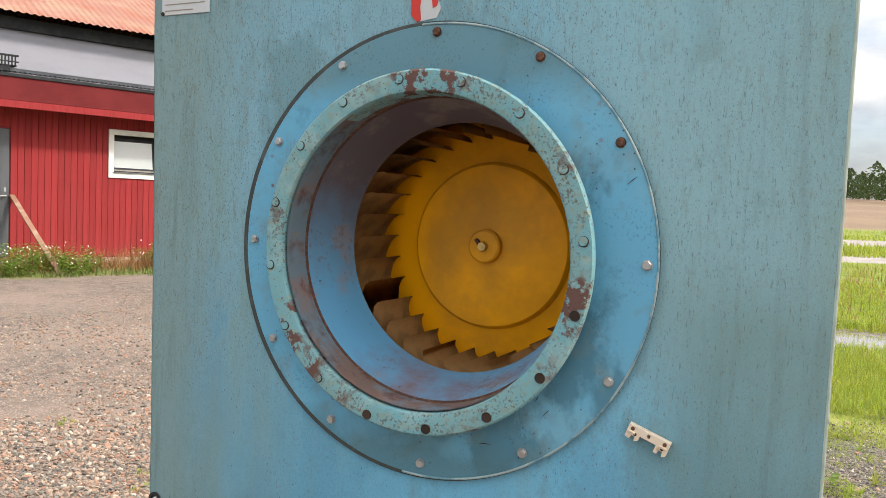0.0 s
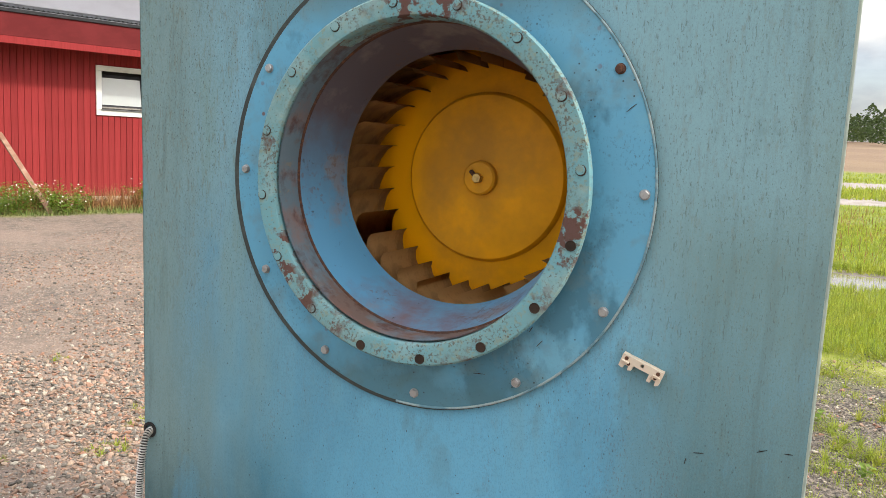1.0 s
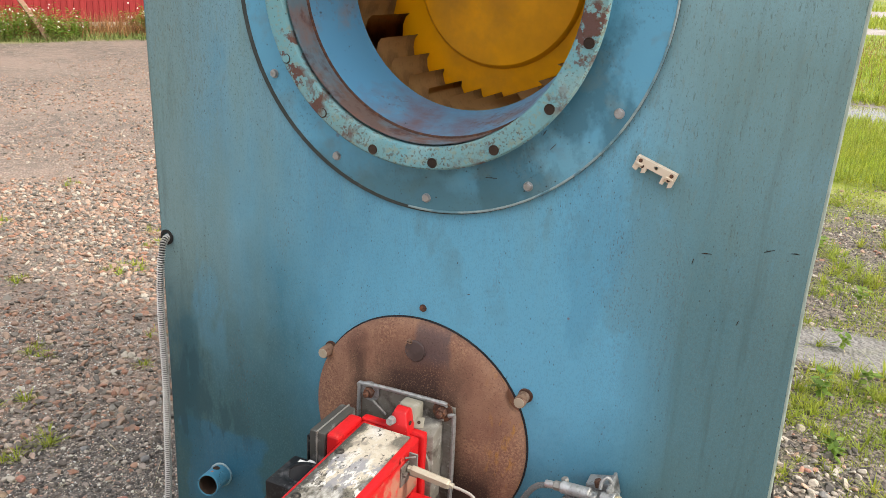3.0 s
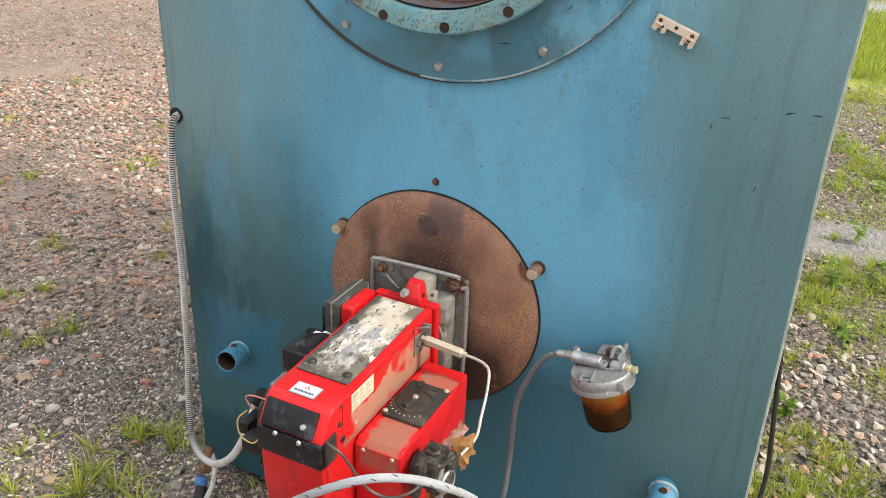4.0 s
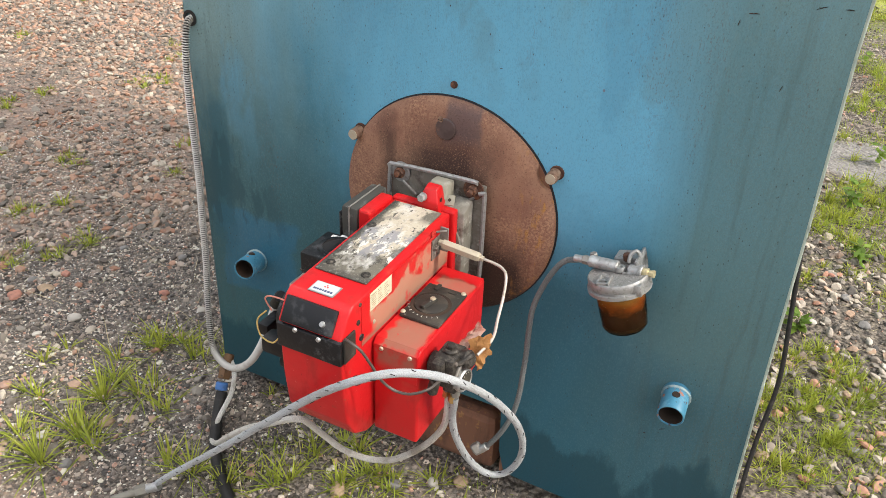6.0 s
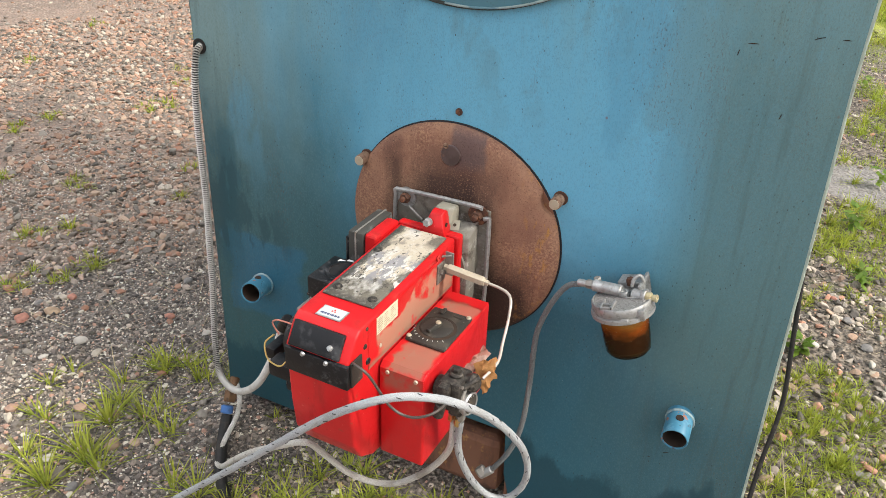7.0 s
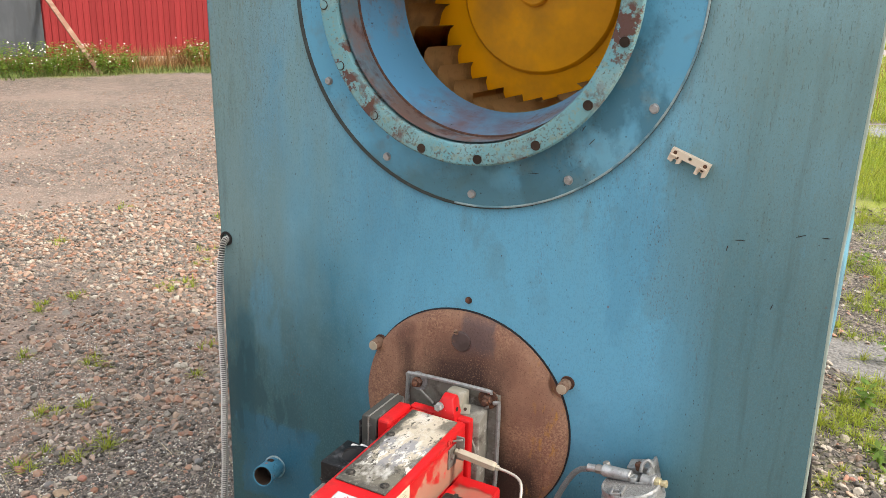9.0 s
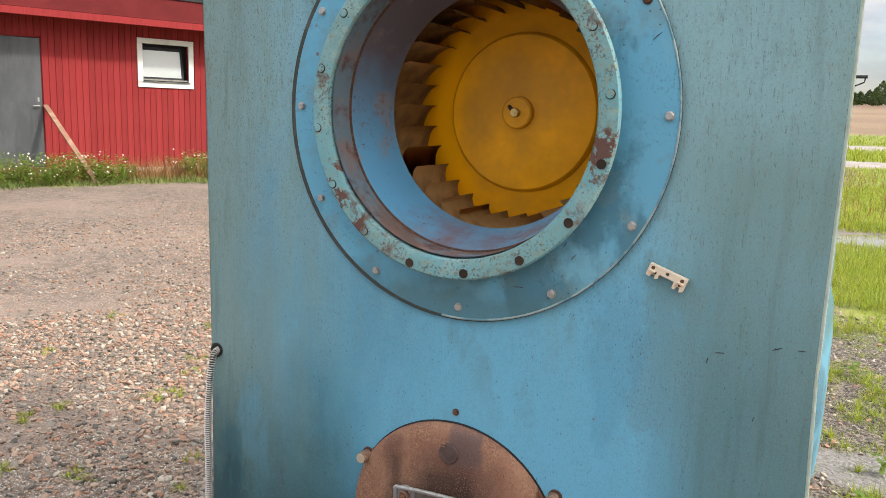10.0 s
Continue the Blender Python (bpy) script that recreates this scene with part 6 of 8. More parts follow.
hpart("side_wall", box((S0, 0.15, 0.10), (S0 + 0.15, 6.0, 3.5)), M_REDWOOD, barn)
hpart("side_wall", box((S1 - 0.15, 0.15, 0.10), (S1, 6.0, 3.5)), M_REDWOOD, barn)
hpart("back_wall", box((S0, 6.0, 0.10), (S1, 6.15, 3.5)), M_REDWOOD, barn)
hpart("foundation", box((S0 - 0.03, -0.06, -0.1), (S1 + 0.03, 6.2, 0.10), 0.01), M_CONCRETE, barn, "pale concrete plinth")
hpart("corner_board", box((S0 - 0.02, -0.045, 0.10), (S0 + 0.12, -0.022, 2.62), 0.004), M_REDWOOD, barn)

roof = bmesh.new()
wave = 0.075
n = int((S1 - S0 + 0.8) / wave * 4)
prev = None
for i in range(n + 1):
    x = S0 - 0.4 + i * wave / 4
    dz = 0.018 * math.sin(2 * math.pi * x / wave)
    row = [roof.verts.new((x, -0.66, 3.165 + dz)), roof.verts.new((x, 4.2, 3.86 + dz))]
    if prev:
        roof.faces.new((prev[0], row[0], row[1], prev[1]))
    prev = row
bmesh.ops.solidify(roof, geom=roof.faces[:], thickness=0.012)
hpart("roof", roof, M_ZINC, barn, "grey corrugated sheet roof")
hpart("eave_board", box((S0 - 0.4, -0.62, 2.72), (S1 + 0.4, -0.595, 3.09), 0.004), M_EAVERED, barn, "wide red eave board")
hpart("eave_board", box((S0 - 0.4, -0.635, 2.60), (S1 + 0.4, -0.585, 2.715), 0.004), M_REDWOOD, barn)
hpart("eave_trim", box((S0 - 0.4, -0.645, 3.092), (S1 + 0.4, -0.60, 3.145), 0.004), M_DARKTRIM, barn)
hpart("soffit", box((S0 - 0.4, -0.59, 2.74), (S1 + 0.4, 0.0, 2.765), 0.002), M_REDWOOD, barn)
hpart("roof_base", box((S0, 0.0, 2.77), (S1, 4.0, 2.80)), M_DARKROOM, barn)

window = hpart("window", box((1.79, -0.052, 2.345), (2.84, -0.004, 2.44), 0.004), M_WHITEWOOD, barn, "white window with the sash tilted open", )
hpart("casing", box((1.79, -0.052, 1.56), (2.84, -0.004, 1.655), 0.004), M_WHITEWOOD, window)
hpart("casing", box((1.79, -0.050, 1.657), (1.885, -0.004, 2.343), 0.004), M_WHITEWOOD, window)
hpart("casing", box((2.745, -0.050, 1.657), (2.84, -0.004, 2.343), 0.004), M_WHITEWOOD, window)
hpart("sill", box((1.87, -0.075, 1.652), (2.76, 0.05, 1.672), 0.003), M_ZINC, window)
hpart("reveal", box((1.86, 0.13, 1.64), (2.76, 0.14, 2.38)), M_DARKROOM, window)
sash_m = Matrix.Translation((0, 0.02, 1.70)) @ Matrix.Rotation(radians(-10), 4, "X")
sash = hpart("sash", box((1.89, -0.02, 0.0), (2.66, 0.02, 0.05), 0.004, 2, None, sash_m), M_DARKTRIM, window)
hpart("pane", box((1.90, -0.006, 0.05), (2.63, 0.006, 0.545), 0, 1, None, sash_m), M_GLASS, sash, "opaque pane, sky reflection put into its pale colour")
hpart("sash_bar", box((1.89, -0.02, 0.55), (2.66, 0.02, 0.60), 0.004, 2, None, sash_m), M_DARKTRIM, sash)
hpart("sash_bar", box((2.63, -0.02, 0.05), (2.67, 0.02, 0.55), 0.004, 2, None, sash_m), M_DARKTRIM, sash)
hpart("rail", box((1.89, -0.03, 1.685), (2.74, 0.0, 1.715), 0.004), M_DULLSTEEL, window)

door = hpart("door", box((-0.96, -0.03, 0.13), (0.17, 0.01, 2.29), 0.004), M_GREYDOOR, barn, "dented grey sheet-metal door")
hpart("lock_plate", box((0.095, -0.036, 1.235), (0.125, -0.030, 1.305), 0.002), M_STEEL, door)
hpart("door_handle", rod(0.012, (0.115, -0.03, 1.165), (0.115, -0.075, 1.165), 12), M_STEEL, door)
hpart("door_handle", rod(0.011, (0.115, -0.075, 1.165), (0.01, -0.078, 1.160), 12, bevel=0.003), M_STEEL, door)
hpart("threshold", box((-0.98, -0.10, 0.05), (0.20, 0.0, 0.125), 0.006), M_RUSTPLATE, door)

# boards of the cladding, one by one
PITCH, BW = 0.107, 0.1030


def board_mesh(z0, z1):
    bm = box((-BW / 2, -0.022, z0), (BW / 2, -0.002, z1), 0.004, 1)
    me = bpy.data.meshes.new("board")
    bm.to_mesh(me)
    bm.free()
    me.materials.append(M_REDWOOD)
    return me


full, under, over, over_door = board_mesh(0.12, 2.735), board_mesh(0.12, 1.555), board_mesh(2.445, 2.735), board_mesh(2.32, 2.735)
k = int((S0 + 0.2) / PITCH)
while (k + 1) * PITCH < S1:
    x = k * PITCH + 0.03
    if 1.76 < x < 2.87:
        meshes = (under, over)
    elif -1.02 < x < 0.22:
        meshes = (over_door,)
    else:
        meshes = (full,)
    for me in meshes:
        ob = new("board", me)
        ob.parent = front_wall
        ob.location = (x, 0, 0)
    k += 1

# grey hall with red-brown roof behind it
hall = house_thing("hall", "taller grey hall with rust-red ribbed roof behind the outbuilding", "building")
hpart("wall", box((S0 - 8, 4.3, 0.0), (S1 + 10, 4.5, 4.74), 0.01), M_GREYWALL, hall, "plain grey sheet wall")
hpart("end_wall", box((S0 - 8, 4.5, 0.0), (S0 - 7.8, 14.0, 4.9)), M_GREYWALL, hall)
hpart("end_wall", box((S1 + 9.8, 4.5, 0.0), (S1 + 10, 14.0, 4.9)), M_GREYWALL, hall)
hpart("back_wall", box((S0 - 8, 14.0, 0.0), (S1 + 10, 14.2, 4.9)), M_GREYWALL, hall)
hpart("eave", box((S0 - 8.3, 4.18, 4.70), (S1 + 10.3, 4.6, 4.97), 0.02), M_DARKTRIM, hall, "dark eave")
rf = bmesh.new()
prev = None
nn = int((S1 - S0 + 18.8) / 0.04)
for i in range(nn + 1):
    x = S0 - 8.4 + i * 0.04
    dz = 0.022 if (i // 2) % 2 else 0.0
    row = [rf.verts.new((x, 3.75, 4.985 + dz)), rf.verts.new((x, 9.2, 7.75 + dz)), rf.verts.new((x, 14.6, 4.985 + dz))]
    if prev:
        rf.faces.new((prev[0], row[0], row[1], prev[1]))
        rf.faces.new((prev[1], row[1], row[2], prev[2]))
    prev = row
hpart("roof", rf, M_TILEROOF, hall, "rust-red ribbed roof")

cage = house_thing("roof_grille", "small dark slatted metal cage on the sheet roof", "roof grille")
for i in range(9):
    x = -0.24 + i * 0.05
    hpart("slat", box((x, -0.36, 3.30), (x + 0.022, -0.34, 3.47), 0.003), M_DARKTRIM, cage)
hpart("rail", box((-0.26, -0.37, 3.455), (0.22, -0.30, 3.480), 0.003), M_DARKTRIM, cage)
hpart("rail", box((-0.26, -0.37, 3.36), (0.22, -0.33, 3.375), 0.003), M_DARKTRIM, cage)
hpart("foot", box((-0.10, -0.34, 3.19), (0.10, -0.30, 3.31), 0.003), M_DARKTRIM, cage)
hpart("foot", box((-0.24, -0.34, 3.30), (0.20, -0.10, 3.315), 0.003), M_DARKTRIM, cage)

prop = house_thing("leaning_plank", "weathered pale plank propped against the grey door", "plank")
a, b_ = Vector((0.21, -0.05, 1.18)), Vector((0.42, -2.1, 0.0))
d = (b_ - a).normalized()
side_v = Vector((1, 0, 0)) - d * d.x
side_v.normalize()
up_v = side_v.cross(d)
pm = Matrix((side_v, up_v, d)).transposed().to_4x4()
hpart("plank", box((-0.042, -0.014, 0.0), (0.042, 0.014, (b_ - a).length), 0.003, 1, None, Matrix.Translation(a) @ pm), M_PLANK, prop)

# far house whose eave shows beyond the heater
far = thing("far_house", (-4.6, 62.0, 0.0), "distant low house with brown roof and gutter", "house")
part("wall", box((-10.0, 60.0, 0.0), (-1.6, 66.0, 4.4), 0.02), M_HOUSE, far)
part("roof", prism([(59.3, 4.75), (63.0, 6.6), (66.7, 4.75), (66.7, 4.6), (63.0, 6.4), (59.3, 4.6)], -10.5, -1.0, 0.0), M_HOUSEROOF, far)
part("gutter", rod(0.11, (-9.5, 59.3, 4.55), (0.56, 59.3, 4.55), 12), M_DARKTRIM, far)
part("downpipe", tube([Vector((0.44, 59.3, 4.5)), Vector((0.40, 59.35, 4.2)), Vector((-0.1, 59.6, 3.98)), Vector((-1.2, 59.8, 3.7)), Vector((-1.5, 59.93, 0.1))], 0.05, 8), M_DARKTRIM, far)

# ---- ground ----
def ground_height(x, y):
    """Height of the ground: level yard, gentle unevenness, fields that rise far off."""
    r = np.sqrt(x * x + y * y)
    h = 0.012 * np.sin(1.7 * x + 0.6) * np.sin(1.3 * y + 1.0) * np.clip((r - 0.9) / 2, 0, 1)
    h += 0.045 * np.clip(r - 75, 0, 170)
    h -= 0.035 * np.exp(-(((x - 1.0) / 1.1) ** 2 + ((y - 9.0) / 0.95) ** 2) * 1.5)
    return h


def axis_steps(centre_lo, centre_hi, step, far):
    a = list(np.arange(centre_lo, centre_hi, step))
    lo, hi, s = centre_lo, centre_hi, step
    while hi < far:
        s *= 1.13
        hi += s
        a.append(hi)
    s = step
    while lo > -far:
        s *= 1.13
        lo -= s
        a.insert(0, lo)
    return np.array(a)


gx, gy = axis_steps(-3.2, 2.2, 0.06, 900), axis_steps(-1.2, 4.0, 0.06, 900)
X, Y = np.meshgrid(gx, gy, indexing="ij")
Z = ground_height(X, Y)
co = np.stack([X, Y, Z], -1).reshape(-1, 3)
ny = len(gy)
i0 = (np.arange(len(gx) - 1)[:, None] * ny + np.arange(ny - 1)[None, :]).reshape(-1)
me = bpy.data.meshes.new("ground")
me.from_pydata(co.tolist(), [], np.stack([i0, i0 + ny, i0 + ny + 1, i0 + 1], -1).tolist())
me.polygons.foreach_set("use_smooth", [True] * len(me.polygons))


def ground_material():
    m = bpy.data.materials.new("yard_ground")
    m.use_nodes = True
    nodes, links = m.node_tree.nodes, m.node_tree.links
    bsdf = nodes["Principled BSDF"]
    pos = nodes.new("ShaderNodeTexCoord").outputs["Object"]
    sep = nodes.new("ShaderNodeSeparateXYZ")
    links.new(pos, sep.inputs[0])

    def math_(op, a, b=None, c=None):
        n = nodes.new("ShaderNodeMath")
        n.operation = op
        for s, v in zip(n.inputs, (a, b, c)):
            if v is None:
                continue
            if isinstance(v, bpy.types.NodeSocket):
                links.new(v, s)
            else:
                s.default_value = v
        return n.outputs[0]

    def ramp(v, lo, hi):
        n = nodes.new("ShaderNodeMapRange")
        n.interpolation_type = "SMOOTHSTEP"
        n.inputs["From Min"].default_value, n.inputs["From Max"].default_value = lo, hi
        links.new(v, n.inputs["Value"])
        return n.outputs["Result"]

    def noise_(scale, detail=5, rough=0.6):
        n = nodes.new("ShaderNodeTexNoise")
        n.inputs["Scale"].default_value, n.inputs["Detail"].default_value, n.inputs["Roughness"].default_value = scale, detail, rough
        links.new(pos, n.inputs["Vector"])
        return n.outputs["Fac"]

    def mix(f, a, b):
        n = nodes.new("ShaderNodeMix")
        n.data_type = "RGBA"
        if isinstance(f, bpy.types.NodeSocket):
            links.new(f, n.inputs[0])
        else:
            n.inputs[0].default_value = f
        for s, v in zip((n.inputs[6], n.inputs[7]), (a, b)):
            if isinstance(v, bpy.types.NodeSocket):
                links.new(v, s)
            else:
                s.default_value = (*v, 1)
        return n.outputs[2]

    x, y = sep.outputs[0], sep.outputs[1]
    # gravel: coloured stones of two sizes in fine grit
    vo = nodes.new("ShaderNodeTexVoronoi")
    vo.inputs["Scale"].default_value = 75
    links.new(pos, vo.inputs["Vector"])
    cr = nodes.new("ShaderNodeValToRGB")
    cr.color_ramp.interpolation = "CONSTANT"
    tones = ((0.229, 0.161, 0.118), (0.29, 0.212, 0.159), (0.185, 0.157, 0.125), (0.334, 0.254, 0.192), (0.255, 0.169, 0.122), (0.37, 0.313, 0.244), (0.167, 0.131, 0.103), (0.299, 0.203, 0.148))
    while len(cr.color_ramp.elements) < len(tones):
        cr.color_ramp.elements.new(0.5)
    for i, t in enumerate(tones):
        cr.color_ramp.elements[i].position, cr.color_ramp.elements[i].color = i / len(tones), (*t, 1)
    sc = nodes.new("ShaderNodeSeparateColor")
    links.new(vo.outputs["Color"], sc.inputs[0])
    links.new(sc.outputs[0], cr.inputs["Fac"])
    grit = mix(ramp(noise_(160), 0.35, 0.65), (0.055, 0.043, 0.034), (0.18, 0.14, 0.11))
    stone = mix(ramp(vo.outputs["Distance"], 0.42, 0.62), cr.outputs["Color"], grit)
    gravel = mix(ramp(noise_(9), 0.36, 0.54), grit, stone)
    gravel = mix(math_("MULTIPLY", ramp(noise_(0.8), 0.42, 0.62), 0.55), gravel, (0.27, 0.198, 0.150))
    # bare damp soil beside the heater
    dx = math_("ADD", x, 0.52)
    dy = math_("ADD", y, -0.10)
    soil_d = math_("SQRT", math_("ADD", math_("MULTIPLY", dx, math_("MULTIPLY", dx, 0.6)), math_("MULTIPLY", dy, math_("MULTIPLY", dy, 1.9))))
    soil_d = math_("ADD", soil_d, math_("MULTIPLY", math_("SUBTRACT", noise_(3.2), 0.5), 0.9))
    soil = math_("SUBTRACT", 1.0, ramp(soil_d, 0.50, 0.86))
    soil_col = mix(ramp(noise_(130), 0.42, 0.66), (0.013, 0.012, 0.010), (0.26, 0.228, 0.188))
    soil_col = mix(math_("MULTIPLY", ramp(noise_(4.5), 0.50, 0.62), 0.5), soil_col, (0.22, 0.195, 0.165))
    gravel = mix(math_("MULTIPLY", soil, 0.85), gravel, soil_col)
    sx_ = math_("DIVIDE", math_("ADD", x, -0.95), 0.95)
    sy_ = math_("DIVIDE", math_("ADD", y, -2.3), 3.4)
    side_d = math_("ADD", math_("ADD", math_("MULTIPLY", sx_, sx_), math_("MULTIPLY", sy_, sy_)), math_("MULTIPLY", math_("SUBTRACT", noise_(1.6), 0.5), 1.3))
    side = math_("SUBTRACT", 1.0, ramp(side_d, 0.75, 1.25))
    side_col = mix(ramp(noise_(60), 0.38, 0.65), (0.026, 0.021, 0.016), (0.23, 0.19, 0.145))
    gravel = mix(math_("MULTIPLY", side, 0.92), gravel, side_col)
    # smooth pale mud left by a dried puddle
    mx_, my_ = math_("DIVIDE", math_("ADD", x, -0.72), 0.34), math_("DIVIDE", math_("ADD", y, -2.06), 0.20)
    mud = math_("ADD", math_("ADD", math_("MULTIPLY", mx_, mx_), math_("MULTIPLY", my_, my_)), math_("MULTIPLY", math_("SUBTRACT", noise_(6.0), 0.5), 1.4))
    mud = math_("SUBTRACT", 1.0, ramp(mud, 0.75, 1.05))
    gravel = mix(mud, gravel, mix(ramp(noise_(40), 0.35, 0.65), (0.15, 0.138, 0.122), (0.22, 0.205, 0.185)))
    # grass under the blades
    n1 = noise_(0.9)
    g_right = math_("MULTIPLY", ramp(math_("ADD", x, math_("MULTIPLY", n1, 0.4)), 0.5, 0.9), ramp(math_("ADD", y, math_("MULTIPLY", n1, 2.0)), 4.6, 5.8))
    wall_d = math_("ADD", math_("MULTIPLY", x, -0.919), math_("MULTIPLY", y, 0.395))
    g_wall = ramp(math_("ADD", wall_d, math_("MULTIPLY", noise_(1.5), 0.8)), 12.0, 12.7)
    g_side = math_("MULTIPLY", ramp(x, 0.3, 0.6), math_("MULTIPLY", ramp(noise_(2.6), 0.54, 0.66), 0.15))
    grass = math_("MAXIMUM", math_("MAXIMUM", g_right, g_wall), g_side)
    g_col = mix(ramp(noise_(1.2), 0.35, 0.65), (0.13, 0.19, 0.028), (0.26, 0.27, 0.045))
    col = mix(grass, gravel, g_col)
    # puddle margin, track, fields
    pd = math_("SQRT", math_("ADD", math_("POWER", math_("MULTIPLY", math_("ADD", x, -1.0), 0.8), 2.0), math_("POWER", math_("ADD", y, -9.0), 2.0)))
    col = mix(math_("SUBTRACT", 1.0, ramp(math_("ADD", pd, math_("MULTIPLY", noise_(2.0), 0.7)), 1.2, 1.6)), col, (0.20, 0.17, 0.145))
    yy = math_("ADD", y, math_("MULTIPLY", math_("SUBTRACT", noise_(0.05), 0.5), 6.0))
    yt = math_("ADD", yy, math_("MULTIPLY", x, -0.9))
    for lo, hi in ((26.0, 31.5), (44.0, 60.0)):
        t = math_("MULTIPLY", ramp(yt, lo, lo + 1.2), math_("SUBTRACT", 1.0, ramp(yt, hi, hi + 1.5)))
        col = mix(math_("MULTIPLY", t, ramp(x, -2.0, 0.0)), col, mix(ramp(noise_(1.4), 0.4, 0.6), (0.30, 0.26, 0.23), (0.38, 0.33, 0.30)))
    field = ramp(yy, 84.0, 90.0)
    col = mix(field, col, mix(ramp(noise_(0.05), 0.4, 0.6), (0.23, 0.155, 0.085), (0.19, 0.12, 0.07)))
    links.new(col, bsdf.inputs["Base Color"])
    rg = math_("SUBTRACT", 0.88, math_("MULTIPLY", soil, 0.22))
    links.new(rg, bsdf.inputs["Roughness"])
    b1 = nodes.new("ShaderNodeBump")
    b1.inputs["Distance"].default_value, b1.inputs["Strength"].default_value = 0.010, 0.8
    links.new(math_("SUBTRACT", 0.6, vo.outputs["Distance"]), b1.inputs["Height"])
    b2 = nodes.new("ShaderNodeBump")
    b2.inputs["Distance"].default_value, b2.inputs["Strength"].default_value = 0.006, 0.8
    links.new(noise_(70), b2.inputs["Height"])
    links.new(b1.outputs["Normal"], b2.inputs["Normal"])
    links.new(b2.outputs["Normal"], bsdf.inputs["Normal"])
    return m


me.materials.append(ground_material())
tagged(new("ground", me), "pinkish gravel yard with damp soil, turning to grass and fields", "ground", "", "structure")

pud = bmesh.new()
vs = []
for i in range(40):
    a = 2 * math.pi * i / 40
    r = 0.62 * (1 + 0.18 * math.sin(3 * a + 1) + 0.10 * math.sin(7 * a))
    vs.append(pud.verts.new((1.0 + 1.25 * r * math.cos(a), 9.0 + 1.0 * r * math.sin(a), -0.012)))
pud.faces.new(vs)
tagged(part("puddle", pud, M_WATER), "shallow rain puddle reflecting the sky", "puddle", "", "structure")


# ---- gravel ----
rng = np.random.default_rng(7)


def ico(level):
    if level == 0:          # the finest grit
        return np.array([(1, 0, 0), (-1, 0, 0), (0, 1, 0), (0, -1, 0), (0, 0, 1), (0, 0, -0.6)], float), np.array([(0, 2, 4), (2, 1, 4), (1, 3, 4), (3, 0, 4), (2, 0, 5), (1, 2, 5), (3, 1, 5), (0, 3, 5)])
    b = bmesh.new()
    bmesh.ops.create_icosphere(b, subdivisions=level, radius=1.0)
    out = np.array([v.co[:] for v in b.verts]), np.array([[v.index for v in f.verts] for f in b.faces])
    b.free()
    return out


def scatter_stones(name, at, size, mat, label, level=1, rounded=True):
    n = len(at)
    ico_v, ico_f = ico(level)
    if level > 1:          # pebbles: lumps rather than jagged corners
        ax = rng.normal(0, 1, (n, 5, 3))
        ax /= np.linalg.norm(ax, axis=-1, keepdims=True)
        cut = rng.uniform(*((0.6, 0.95) if rounded else (0.30, 0.72)), (n, 5))
        v = np.repeat(ico_v[None], n, 0)
        for q in range(5):
            over = np.maximum(np.einsum("nvk,nk->nv", v, ax[:, q]) - cut[:, q, None], 0)
            v = v - over[..., None] * ax[:, q, None]
    else:
        v = ico_v[None] * rng.uniform(0.72, 1.2, (n, len(ico_v), 1))
    v = v * np.stack([np.ones(n), rng.uniform(0.6, 1, n), rng.uniform(0.4, 0.75, n)], -1)[:, None]
    a = rng.uniform(0, 2 * np.pi, n)
    c, s = np.cos(a)[:, None], np.sin(a)[:, None]
    tx, ty = rng.normal(0, 0.25, (n, 1)), rng.normal(0, 0.25, (n, 1))
    z = v[..., 2] + tx * v[..., 0] + ty * v[..., 1]
    p = np.stack([c * v[..., 0] - s * v[..., 1], s * v[..., 0] + c * v[..., 1], z], -1) * size[:, None, None]
    base = ground_height(at[:, 0], at[:, 1]) + size * 0.22
    p += np.concatenate([at, base[:, None]], -1)[:, None]
    f = ico_f[None] + (np.arange(n) * len(ico_v))[:, None, None]
    me = bpy.data.meshes.new(name)
    me.from_pydata(p.reshape(-1, 3).tolist(), [], f.reshape(-1, 3).tolist())
    if level > 1 and rounded:
        me.polygons.foreach_set("use_smooth", [True] * len(me.polygons))
    me.materials.append(mat)
    return tagged(new(name, me), label, "gravel", "", "stuff")


def field_points(n, x0, x1, y0, y1):
    return np.stack([rng.uniform(x0, x1, n), rng.uniform(y0, y1, n)], -1)


def value_noise(p, scale, seed):
    return np.array([noise.noise((q[0] * scale, q[1] * scale, seed)) for q in p])


def outside_box(p):
    return ~((p[:, 0] > -0.50) & (p[:, 0] < 0.515) & (p[:, 1] > 0.0) & (p[:, 1] < 1.15))


def in_soil(p):
    return ((p[:, 0] + 0.58) / 0.72) ** 2 + ((p[:, 1] + 0.02) / 0.55) ** 2 < 1


def in_mud(p):
    return ((p[:, 0] - 0.72) / 0.33) ** 2 + ((p[:, 1] - 2.06) / 0.19) ** 2 < rng.uniform(0.6, 1.1, len(p))


def stone_sizes(n, lo, hi):
    return lo + (hi - lo) * rng.uniform(0, 1, n) ** 2.6


